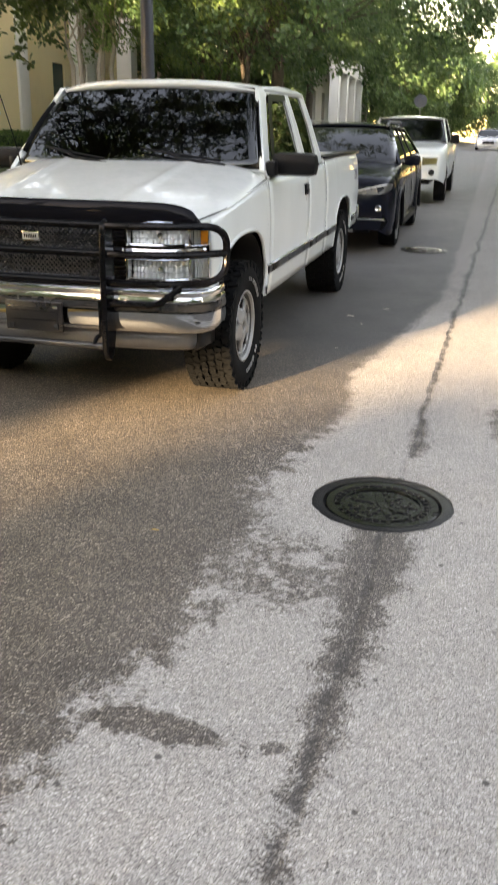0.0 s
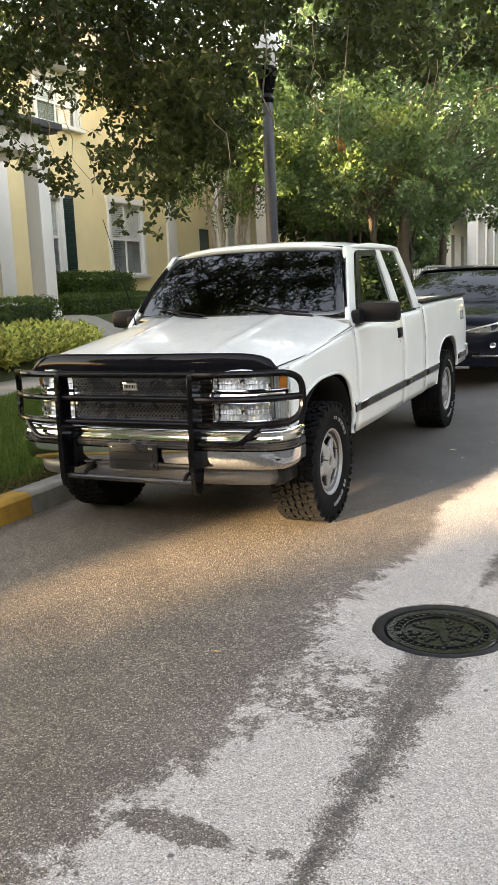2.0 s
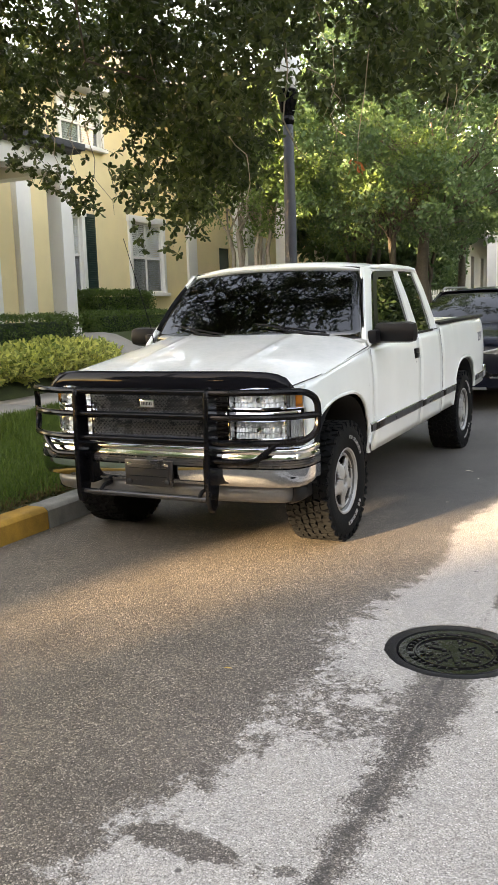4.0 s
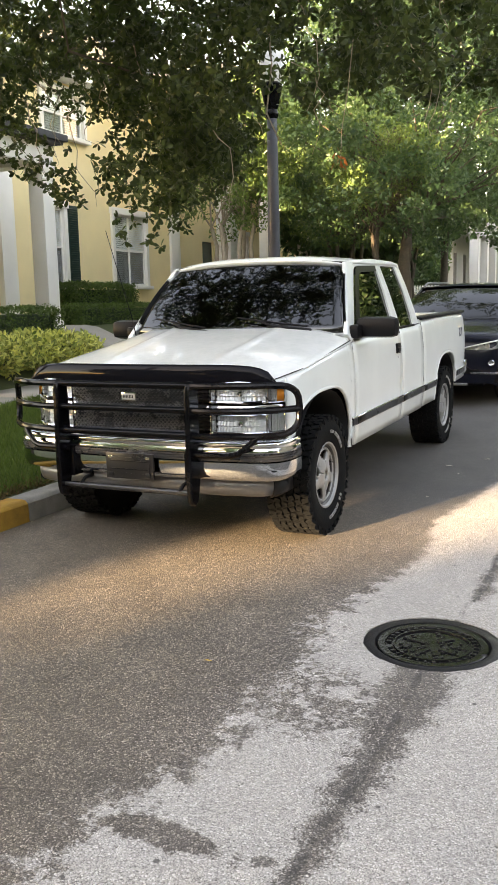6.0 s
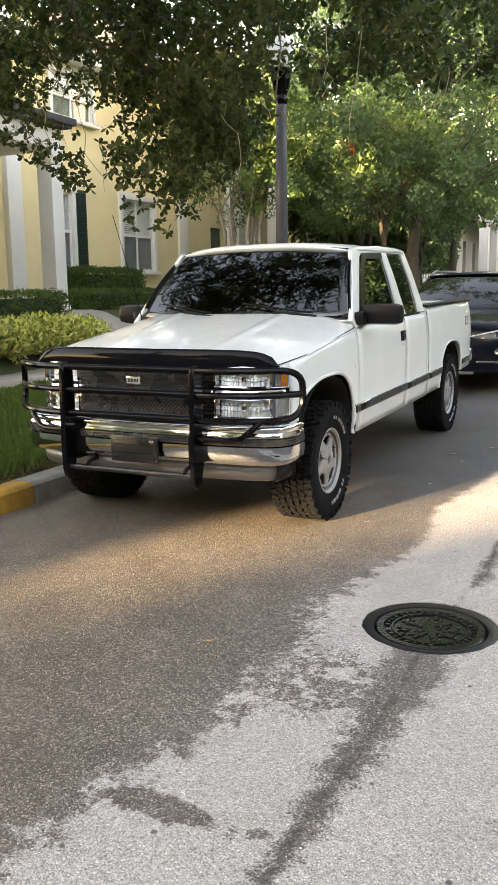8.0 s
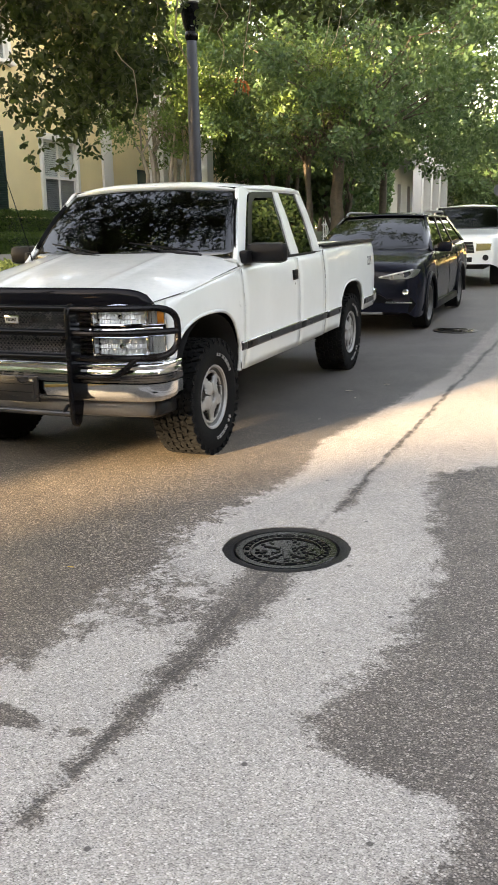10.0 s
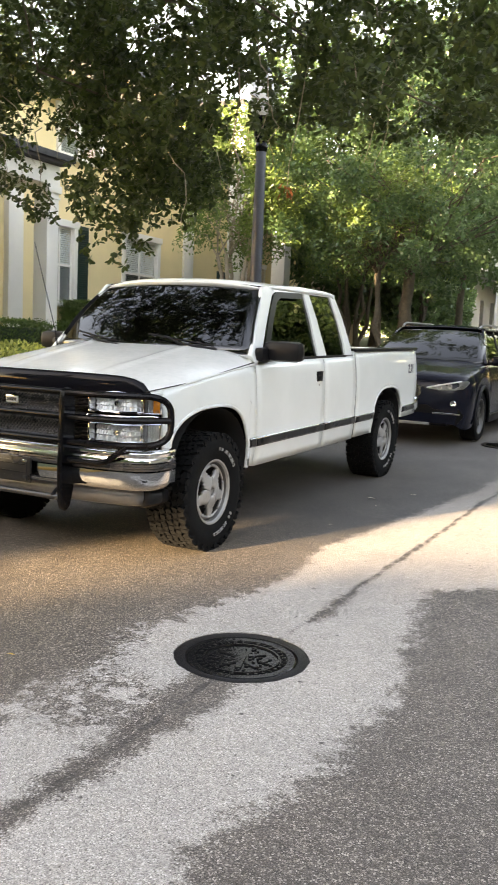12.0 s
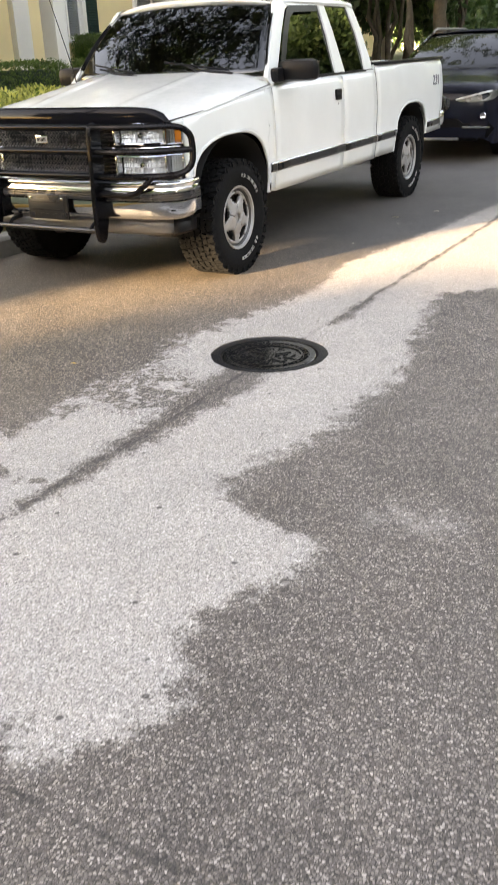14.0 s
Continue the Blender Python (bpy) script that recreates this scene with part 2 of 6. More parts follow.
    wet = k.mix(k.math("MULTIPLY", pebble, 0.8), wet, (0.36, 0.315, 0.28))
    grit = k.ramp(fine, [(0.0, (0.09, 0.082, 0.074)), (0.5, (0.27, 0.248, 0.229)), (1.0, (0.44, 0.405, 0.375))])
    pale = k.mix(chip, grit, pale)
    wet = k.mix(k.math("MULTIPLY", k.step(x, 2.0, 0.6), 0.85), wet, k.mix(1.0, wet, (1.11, 1.03, 0.87), "MULTIPLY"))
    # damp colour darkened and greyed further on: shade beside the pickup painted in
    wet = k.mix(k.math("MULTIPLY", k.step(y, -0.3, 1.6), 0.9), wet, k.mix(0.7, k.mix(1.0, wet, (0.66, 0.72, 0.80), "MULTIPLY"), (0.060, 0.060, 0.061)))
    pits = k.math("MULTIPLY", k.step(fleck, 0.24, 0.10), k.step(n2, 0.53, 0.58))
    pale = k.mix(k.math("MULTIPLY", pits, 0.85), pale, (0.05, 0.046, 0.042))
    dots = k.voronoi(p, 8.0)
    pale = k.mix(k.math("MULTIPLY", k.step(k.math("ADD", dots, k.math("MULTIPLY", n3, 0.06)), 0.125, 0.09), 0.85), pale, (0.05, 0.046, 0.043))
    stain = k.ramp(k.noise(p, 2.3, 5.0, 0.65), [(0.3, (0.80, 0.79, 0.78)), (0.7, (1.16, 1.14, 1.12))])
    wet = k.mix(1.0, wet, stain, "MULTIPLY")
    pale = k.mix(0.45, pale, k.mix(1.0, pale, stain, "MULTIPLY"))
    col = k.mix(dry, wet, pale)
    line = k.math("MULTIPLY", k.step(k.math("SUBTRACT", off, k.math("MULTIPLY", n2, 0.016)), 0.014, 0.002), k.step(y, -4.6, -4.0))
    col = k.mix(k.math("MULTIPLY", k.math("MULTIPLY", line, k.step(n2, 0.40, 0.60)), 0.6), col, (0.03, 0.028, 0.026))
    seam_y = k.math("ABSOLUTE", k.math("ADD", k.math("ADD", y, 4.535), k.math("MULTIPLY", k.math("SUBTRACT", n1, 0.5), 0.05)))
    seam = k.math("MULTIPLY", k.math("MULTIPLY", k.step(k.math("ADD", seam_y, k.math("MULTIPLY", n2, 0.012)), 0.020, 0.008), k.step(n2, 0.34, 0.5)), k.math("MULTIPLY", k.step(x, 2.6, 2.9), k.step(x, 3.55, 3.30)))
    col = k.mix(k.math("MULTIPLY", seam, 0.55), col, (0.022, 0.02, 0.018))
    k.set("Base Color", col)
    k.set("Roughness", k.math("ADD", k.math("MULTIPLY", dry, 0.22), 0.66))
    k.set("Specular IOR Level", 0.35)
    h = k.math("SUBTRACT", k.math("SUBTRACT", 1.0, k.math("MULTIPLY", stone, 1.0)), k.math("MULTIPLY", line, 2.0))
    k.bump(h, 0.5, 0.005)
    return k.m


M_ROAD = asphalt()
M_WHITE = Mat("white car paint", (0.76, 0.77, 0.75), 0.40, Coat_Weight=0.6, Coat_Roughness=0.04)
_p = M_WHITE.local()
_n = M_WHITE.noise(_p, 2.2, 5.0)
M_WHITE.set("Base Color", M_WHITE.ramp(_n, [(0.3, (0.70, 0.73, 0.70)), (0.7, (0.77, 0.80, 0.77))]))
M_WHITE.set("Coat Roughness", M_WHITE.math("MULTIPLY", M_WHITE.noise(_p, 14.0), 0.10))
M_WHITE = M_WHITE.m
M_HOOD = Mat("dusty white bonnet paint", (0.7, 0.72, 0.7), 0.34, Coat_Weight=0.9)
_p = M_HOOD.local()
_n = M_HOOD.math("ADD", M_HOOD.math("MULTIPLY", M_HOOD.noise(_p, 4.5, 6.0, 0.6, 0.6), 0.6), M_HOOD.math("MULTIPLY", M_HOOD.noise(_p, 26.0, 3.0), 0.4))
M_HOOD.set("Base Color", M_HOOD.ramp(_n, [(0.36, (0.62, 0.65, 0.62)), (0.5, (0.70, 0.715, 0.69)), (0.64, (0.76, 0.765, 0.735))]))
M_HOOD.set("Coat Roughness", M_HOOD.math("MULTIPLY", _n, 0.14))
M_HOOD = M_HOOD.m
M_BUMPER = plain("bumper chrome", (0.52, 0.545, 0.57), 0.08, 1.0, var=0.12, scale=6.0)
M_RIBBED = plain("ribbed bumper pad", (0.055, 0.057, 0.062), 0.28, 0.4, var=0.15)
M_CHROME = plain("chrome", (0.68, 0.71, 0.74), 0.10, 1.0, var=0.08, scale=9.0)
M_STEEL = plain("dull silver", (0.30, 0.30, 0.295), 0.42, 0.6, var=0.12)
M_BLACK = plain("black powder coat", (0.004, 0.004, 0.005), 0.17, 0.0, var=0.3, bump=0.05, Specular_IOR_Level=0.16)
M_RIM = plain("dull alloy", (0.34, 0.335, 0.32), 0.42, 0.3, var=0.15)
M_TRIM = plain("black plastic", (0.007, 0.007, 0.008), 0.4, 0.0, var=0.3, bump=0.1, Specular_IOR_Level=0.16)
M_TRIMGREY = plain("grey rubber strip", (0.012, 0.013, 0.014), 0.3, 0.0, var=0.2, Specular_IOR_Level=0.35)
M_RUBBER = plain("tyre rubber", (0.0085, 0.0088, 0.009), 0.82, 0.0, var=0.35, scale=12.0, bump=0.3, Specular_IOR_Level=0.08)
M_LETTER = plain("worn white lettering", (0.36, 0.355, 0.34), 0.7, var=0.2)
M_DARK = plain("dark underside", (0.012, 0.012, 0.012), 0.9, var=0.3)
M_CLOTH = plain("dark grey cloth", (0.022, 0.022, 0.024), 0.9, var=0.25)
M_AMBER = Mat("amber lens", (0.75, 0.22, 0.02), 0.12, Coat_Weight=1.0).m
M_RED = Mat("red lens", (0.45, 0.02, 0.02), 0.15, Coat_Weight=1.0).m
M_NAVY = Mat("dark blue car paint", (0.008, 0.011, 0.022), 0.2, Specular_IOR_Level=0.10, Coat_Weight=0.2, Coat_Roughness=0.015)
_n = M_NAVY.noise(M_NAVY.local(), 400.0, 1.0)
M_NAVY.set("Base Color", M_NAVY.ramp(_n, [(0.3, (0.004, 0.005, 0.010)), (0.8, (0.010, 0.012, 0.022))]))
M_NAVY = M_NAVY.m
M_SILVER = plain("silver car paint", (0.55, 0.56, 0.58), 0.25, 0.3, var=0.05, Coat_Weight=0.8)


def tinted(name, tint, rough=0.02, least=0.06):
    k = Mat(name, tint, rough)
    k.set("Transmission Weight", 0.0)
    tr = k.node("BsdfTransparent", Color=(*tint, 1))
    gl = k.node("BsdfGlossy", Roughness=rough)
    fr = k.node("LayerWeight", Blend=0.5).outputs["Facing"]
    mx = k.node("MixShader", Fac=k.math("ADD", k.math("MULTIPLY", k.math("POWER", fr, 5.0), 0.92), least))
    k.t.links.new(tr.outputs[0], mx.inputs[1])
    k.t.links.new(gl.outputs[0], mx.inputs[2])
    k.t.links.new(mx.outputs[0], k.t.nodes["Material Output"].inputs[0])
    return k.m


M_TINT = tinted("tinted car glass", (0.10, 0.105, 0.11), 0.012, 0.095)
M_SIDEGLASS = tinted("dark side glass", (0.018, 0.02, 0.022), 0.012, 0.08)
M_SUVGLASS = tinted("reflecting windscreen glass", (0.03, 0.035, 0.045), 0.015, 0.075)
M_REFLECT = plain("bright lamp reflector", (0.94, 0.94, 0.93), 0.12, 0.25, var=0.1)
M_CLEAR = tinted("clear lens", (0.86, 0.87, 0.86))
M_PANE = tinted("window pane", (0.94, 0.95, 0.95))
M_SCREEN = tinted("window pane behind fly screen", (0.70, 0.72, 0.73))
M_LAMPGLASS = plain("frosted lamp glass", (0.72, 0.73, 0.72), 0.4, var=0.1)
M_IRON = plain("wet cast iron", (0.007, 0.0068, 0.0072), 0.07, 0.0, var=0.5, scale=14.0, bump=0.28, fine=60.0, Specular_IOR_Level=0.18)
M_IRONRING = plain("worn iron ring", (0.011, 0.0105, 0.0115), 0.36, 0.0, var=0.35, scale=14.0, bump=0.3, fine=160.0, Specular_IOR_Level=0.12)
M_CORE = plain("dark green hedge core with inner shade", (0.016, 0.034, 0.010), 0.9, var=0.5, scale=14.0, bump=0.8, fine=50.0)
M_POST = plain("grey blue painted post", (0.075, 0.082, 0.10), 0.45, var=0.2)
M_YELLOW = plain("pale yellow stucco", (0.86, 0.69, 0.40), 0.9, var=0.07, scale=1.3, bump=0.35, fine=90.0)
M_TRIMW = plain("white painted trim", (0.81, 0.78, 0.735), 0.55, var=0.05, scale=2.0)
M_SHUTTER = plain("dark green shutter", (0.012, 0.040, 0.034), 0.5, var=0.2)
M_BLIND = plain("white blind slat", (0.88, 0.89, 0.88), 0.6, var=0.05)
M_ROOF = plain("dark grey shingle", (0.055, 0.055, 0.06), 0.85, var=0.35, scale=9.0, bump=0.4)
M_SIDING = plain("weathered siding", (0.30, 0.27, 0.21), 0.9, var=0.15, scale=1.5)
M_FARWHITE = plain("weathered white paint", (0.46, 0.46, 0.45), 0.7, var=0.08, scale=1.5)
M_ROOM = plain("dim room", (0.10, 0.10, 0.10), 0.9)
M_KERB = plain("weathered concrete kerb", (0.235, 0.225, 0.205), 0.9, var=0.4, scale=5.0, bump=0.5, fine=110.0)
M_KERBY = plain("worn yellow kerb paint", (0.37, 0.19, 0.030), 0.8, var=0.42, scale=7.0, bump=0.4, fine=110.0)
M_WALK = plain("concrete pavement", (0.31, 0.28, 0.245), 0.9, var=0.16, scale=2.0, bump=0.4, fine=120.0)
M_GRASSBASE = plain("turf soil", (0.045, 0.060, 0.018), 0.95, var=0.4, scale=5.0, bump=0.6)
M_BARK = plain("tree bark", (0.105, 0.082, 0.060), 0.9, var=0.45, scale=9.0, bump=0.9, fine=40.0)
M_PALEBARK = plain("pale smooth bark", (0.36, 0.29, 0.22), 0.75, var=0.25, scale=7.0, bump=0.4, fine=30.0)
M_LEAF = leaf_mat("oak leaves", (0.018, 0.032, 0.012), (0.085, 0.118, 0.036), 0.38, 0.4)
M_LEAF2 = leaf_mat("myrtle leaves", (0.060, 0.118, 0.032), (0.20, 0.29, 0.080))
M_LEAF3 = leaf_mat("distant leaves", (0.026, 0.076, 0.036), (0.130, 0.220, 0.085))
M_HEDGE = leaf_mat("hedge leaves", (0.032, 0.075, 0.018), (0.10, 0.18, 0.036))
M_VARI = leaf_mat("yellow green leaves", (0.03, 0.12, 0.010), (0.95, 0.90, 0.30))
M_GRASS = leaf_mat("grass blades", (0.020, 0.055, 0.010), (0.085, 0.135, 0.028), 0.6, 0.2)
M_FLOWER = leaf_mat("red blossom", (0.30, 0.06, 0.025), (0.48, 0.13, 0.045))
M_DEADLEAF = plain("dry yellow leaf", (0.50, 0.30, 0.06), 0.7, var=0.25)
M_STRAW = plain("pale dry litter", (0.52, 0.46, 0.36), 0.8, var=0.2)
M_VALANCE = plain("grey valance", (0.15, 0.152, 0.157), 0.35, 0.5, var=0.15)
M_TAG = plain("yellow green card", (0.74, 0.84, 0.10), 0.6)
M_PLATE = plain("brushed plate holder", (0.018, 0.018, 0.020), 0.30, 0.3, var=0.25)
M_SEAM = plain("shaded door gap", (0.16, 0.165, 0.16), 0.7, var=0.1)
M_DARKRIM = plain("dark rim barrel", (0.085, 0.084, 0.08), 0.4, 0.5, var=0.2)
M_REDCARD = plain("red card", (0.55, 0.04, 0.05), 0.6)

# ---- ground ----
def rise(y):
    """The street climbs gently away from the bend."""
    y = min(y, 90.0)
    return 0.009 * (y + math.sqrt(y * y + 1.0))


YARD = [(-60, 1.05), (-8.3, 0.95), (-7.2, 0.50), (-6.45, 0.17), (-5.0, 0.165), (-1.40, 0.155), (-1.39, -0.12), (7.6, -0.12), (7.61, 0.155), (11.0, 0.25), (14.0, 0.5), (60, 0.6)]


def yard(x, y):
    return table(YARD, x) + rise(y)


def ys(a, b, near):
    out, y = [a], a
    while y < b:
        y += near + max(0.0, abs(y - 2) - 14) * 0.12
        out.append(min(y, b))
    return out


g = Geo()
XS = [-400, -120, -60, -30, -16, -11, -8.3, -7.8, -7.2, -6.45, -6.0, -5.0, -3.2, -1.40, -1.39, 7.6, 7.61, 9, 11, 14, 30, 60, 120, 400]
YS = [-400, -120, -70] + ys(-40, 120, 0.8) + [180, 300, 600]
g.grid(lambda u, v: (XS[round(u * (len(XS) - 1))], YS[round(v * (len(YS) - 1))], yard(XS[round(u * (len(XS) - 1))], YS[round(v * (len(YS) - 1))])), len(XS) - 1, len(YS) - 1)
solo("ground", g, M_GRASSBASE, "dark soil and turf under the front gardens", "ground", kind="structure", angle=60)

MX, MY, MR = 2.035, -1.625, 0.318      # the manhole cover
g = Geo()
XR = [-1.20, -0.6, 0.2, 1.0, MX - 0.45, MX + 0.45, 3.4, 4.4, 5.6, 7.4]
YR = sorted([y for y in ys(-40, 120, 0.5) if abs(y - MY) > 0.6] + [MY - 0.45, MY + 0.45])
n = len(YR)
g.v = [(x, y, rise(y)) for x in XR for y in YR]
ia, ja = 4, YR.index(MY - 0.45)
g.f = [(i * n + j, (i + 1) * n + j, (i + 1) * n + j + 1, i * n + j + 1) for i in range(9) for j in range(n - 1) if (i, j) != (ia, ja)]
ring = []
for k in range(64):
    a = 2 * math.pi * k / 64
    c, d = math.cos(a), math.sin(a)
    q = 0.45 / max(abs(c), abs(d))
    r = MR - 0.004 + 0.002 * math.sin(k * 2.3) + 0.002 * math.sin(k * 5.1)
    ring += [(MX + q * c, MY + q * d, rise(MY + q * d)), (MX + r * c, MY + r * d, rise(MY) - 0.002), (MX + (r - 0.003) * c, MY + (r - 0.003) * d, -0.08)]
g.add(ring, [(3 * k + m, 3 * ((k + 1) % 64) + m, 3 * ((k + 1) % 64) + m + 1, 3 * k + m + 1) for k in range(64) for m in (0, 1)])
solo("road", g, M_ROAD, "weathered asphalt with pale dry strip, damp dark margins and painted shade", "road", kind="structure", angle=60)

# kerb stones along both sides; the painted ones end beside the front bumper
def kerb_stone(y0, y1, x0, side, mat):
    g = Geo()
    w, h = 0.20, 0.16
    prof = [(0.0, -0.2), (0.012, h - 0.03), (0.035, h - 0.006), (0.06, h), (w, h), (w, -0.2)]
    n = max(1, int((y1 - y0) / 0.5))
    g.grid(lambda u, v: (x0 - side * prof[round(v * 5)][0], lerp(y0, y1, u), rise(lerp(y0, y1, u)) + prof[round(v * 5)][1]), n, 5)
    g.f.append(tuple(range(6)))
    g.f.append(tuple(n * 6 + k for k in range(6)))
    return g


kerb = thing("kerb", "concrete kerb, a stretch of it painted yellow", "kerb", kind="structure")
y, k = -36.48, 0
while y < 80:
    yellow = y < -0.7
    part("kerb_stone", kerb_stone(y + 0.004, y + 2.996, -1.20, 1, None), M_KERBY if yellow else M_KERB, kerb, "worn yellow paint" if yellow else "")
    part("kerb_stone", kerb_stone(y + 0.004, y + 2.996, 7.40, -1, None), M_KERB, kerb)
    y += 3.0

pavement = thing("pavement", "pale concrete pavement in front of the gardens", "pavement", kind="structure")
y = -30.0
while y < 70:
    g = Geo()
    g.grid(lambda u, v: (lerp(-6.40, -5.08, u), lerp(y + 0.008, y + 1.492, v), yard(lerp(-6.4, -5.08, u), lerp(y, y + 1.5, v)) + 0.025), 1, 2)
    part("slab", g, M_WALK, pavement, solid=0.06)
    y += 1.5
g = Geo()
g.grid(lambda u, v: (lerp(-9.2, -6.45, u), lerp(9.2, 10.5, v), yard(lerp(-9.2, -6.45, u), lerp(9.2, 10.5, v)) + 0.04), 8, 3)
solo("garden_path", g, M_WALK, "concrete path up to the porch", "path", kind="structure")


# ---- leaves and trees ----
RNG = np.random.default_rng(7)


def leaf_mesh(name, centres, size, mat, droop=0.3, narrow=0.42, upright=False, spread=1.0, rounded=False, simple=False):
    """One mesh of leaves, each folded along its midrib; rounded ones have more corners."""
    c = np.asarray(centres, dtype=np.float64)
    n = len(c)
    d = RNG.normal(size=(n, 3)) * spread
    d[:, 2] = np.abs(d[:, 2]) + 0.6 if upright else d[:, 2] - droop
    d /= np.linalg.norm(d, axis=1)[:, None]
    r = RNG.normal(size=(n, 3))
    s = np.cross(d, r)
    s /= np.linalg.norm(s, axis=1)[:, None] + 1e-9
    nn = np.cross(d, s)
    L = (size * RNG.uniform(0.65, 1.3, n))[:, None]
    W = L * narrow
    if rounded:
        shape = [(0.0, 0.0, 0.0), (0.38, 0.34, 0.10), (0.70, 0.50, 0.15), (0.92, 0.30, 0.06), (1.0, 0.0, -0.04), (0.92, -0.30, 0.06), (0.70, -0.50, 0.15), (0.38, -0.34, 0.10), (0.55, 0.0, 0.0)]
        faces = [(0, 1, 2, 8), (8, 2, 3, 4), (4, 5, 6, 8), (8, 6, 7, 0)]
    elif simple:
        shape = [(0.0, 0.0, 0.0), (0.58, 0.46, 0.10), (1.0, 0.0, 0.0), (0.58, -0.46, 0.10)]
        faces = [(0, 1, 2, 3)]
    else:
        shape = [(0.0, 0.0, 0.0), (0.5, 0.42, 0.12), (0.85, 0.34, 0.08), (1.0, 0.0, 0.0), (0.85, -0.34, 0.08), (0.5, -0.42, 0.12)]
        faces = [(0, 1, 2, 3), (3, 4, 5, 0)]
    k = len(shape)
    v = np.empty((n, k, 3))
    for i, (a, b, h) in enumerate(shape):
        v[:, i] = c + d * L * a + s * W * b + nn * W * h
    me = bpy.data.meshes.new(name)
    f = np.array(faces)
    idx = (np.arange(n)[:, None, None] * k + f[None]).reshape(-1)
    m = len(faces)
    me.vertices.add(n * k)
    me.vertices.foreach_set("co", v.reshape(-1))
    me.loops.add(n * m * 4)
    me.loops.foreach_set("vertex_index", idx.astype(np.int32))
    me.polygons.add(n * m)
    me.polygons.foreach_set("loop_start", np.arange(0, n * m * 4, 4, dtype=np.int32))
    me.update(calc_edges=True)
    me.materials.append(mat)
    return me


def clumps(centres, radius, per, flat=0.75, rosette=1):
    """Places for leaves round the centres; rosette: how many leaves spring from one twig's end."""
    if rosette > 1:
        tips = clumps(centres, radius, per // rosette, flat)
        return np.repeat(tips, rosette, axis=0) + RNG.normal(size=(len(tips) * rosette, 3)) * 0.008
    c = np.repeat(np.asarray(centres), per, axis=0)
    o = RNG.normal(size=c.shape)
    o *= (RNG.uniform(0.2, 1.0, len(c)) ** 0.5 / np.linalg.norm(o, axis=1))[:, None]
    o[:, 2] *= flat
    rad = np.repeat(radius * RNG.uniform(0.6, 1.35, len(centres)), per)[:, None]
    return c + o * rad


def wander(a, b, n, wob):
    a, b = Vector(a), Vector(b)
    pts = []
    for i in range(n + 1):
        t = i / n
        w = wob * math.sin(math.pi * t)
        pts.append(a.lerp(b, t) + Vector((random.uniform(-w, w), random.uniform(-w, w), random.uniform(-w, w) * 0.5 + w * 0.6)))
    return pts


def tree(name, label, at, trunk_r, fork, heads, clump_r, per, leaf, bark, mat, trunks=1, keep=None, narrow=0.42, limb=1.0, rounded=False, simple=True, group="street trees", rosette=1):
    """A tapered trunk, limbs to every head and a crown of clumps of leaves round the heads."""
    x, y, z = at
    t = thing(name, label, "tree", at, group=group)
    g = Geo()
    tops = []
    for k in range(trunks):
        a = 2 * math.pi * k / max(1, trunks) + 0.4
        sp = 0.0 if trunks == 1 else 0.14
        lean = 0.10 if trunks == 1 else 0.45
        base = Vector((sp * math.cos(a), sp * math.sin(a), -0.1))
        top = Vector((lean * math.cos(a) * 1.2, lean * math.sin(a) * 1.2, fork))
        p = wander(base, top, 6, 0.05 + 0.06 * (trunks > 1))
        rr = [trunk_r * (1.35 if i == 0 else 1.0 - 0.06 * i) for i in range(7)]
        g.tube(p, rr, 10)
        tops.append((p[-1], rr[-1]))
    part("trunk", g, bark, t, angle=60)
    limbs = Geo()
    picked = heads if len(heads) < 26 else [heads[i] for i in RNG.permutation(len(heads))[:26]]
    for h in picked:
        a, ra = tops[random.randrange(len(tops))]
        b = Vector(h) - Vector(at)
        n = 6
        p = wander(a, b, n, 0.10 * (b - a).length)
        r0 = ra * limb * random.uniform(0.35, 0.6)
        if keep is not None and not keep(np.array([tuple(q + Vector(at)) for q in p])).all():
            continue
        limbs.tube(p, [lerp(r0, 0.008, i / n) for i in range(n + 1)], 6, cap=False)
        for q in p[3:]:
            for _ in range(2):
                e = q + Vector((random.gauss(0, 0.35), random.gauss(0, 0.35), random.gauss(-0.05, 0.25)))
                limbs.tube(wander(q, e, 3, 0.06), [0.008, 0.006, 0.004, 0.002], 4, cap=False)
    tagged(part("branchwork", limbs, bark, t, angle=60), kind="stuff")
    c = clumps(np.array(heads) - np.array(at), clump_r, per, rosette=rosette)
    if keep is not None:
        c = c[keep(c + np.array(at))]
    ob = new("crown", leaf_mesh("crown", c, leaf, mat, narrow=narrow, rounded=rounded, simple=simple and not rounded))
    ob.parent = t
    tagged(ob, kind="stuff")
    return t


def in_ball(n, c, r, low=None, seed=1):
    """Heads scattered through an egg-shaped crown, more of them near its skin."""
    rs = np.random.default_rng(seed)
    o = rs.normal(size=(n, 3))
    o /= np.linalg.norm(o, axis=1)[:, None]
    o *= rs.uniform(0.35, 1.0, n)[:, None] ** 0.6
    p = np.array(c) + o * np.array(r)
    return [tuple(q) for q in p if low is None or q[2] > low(q[0], q[1])]


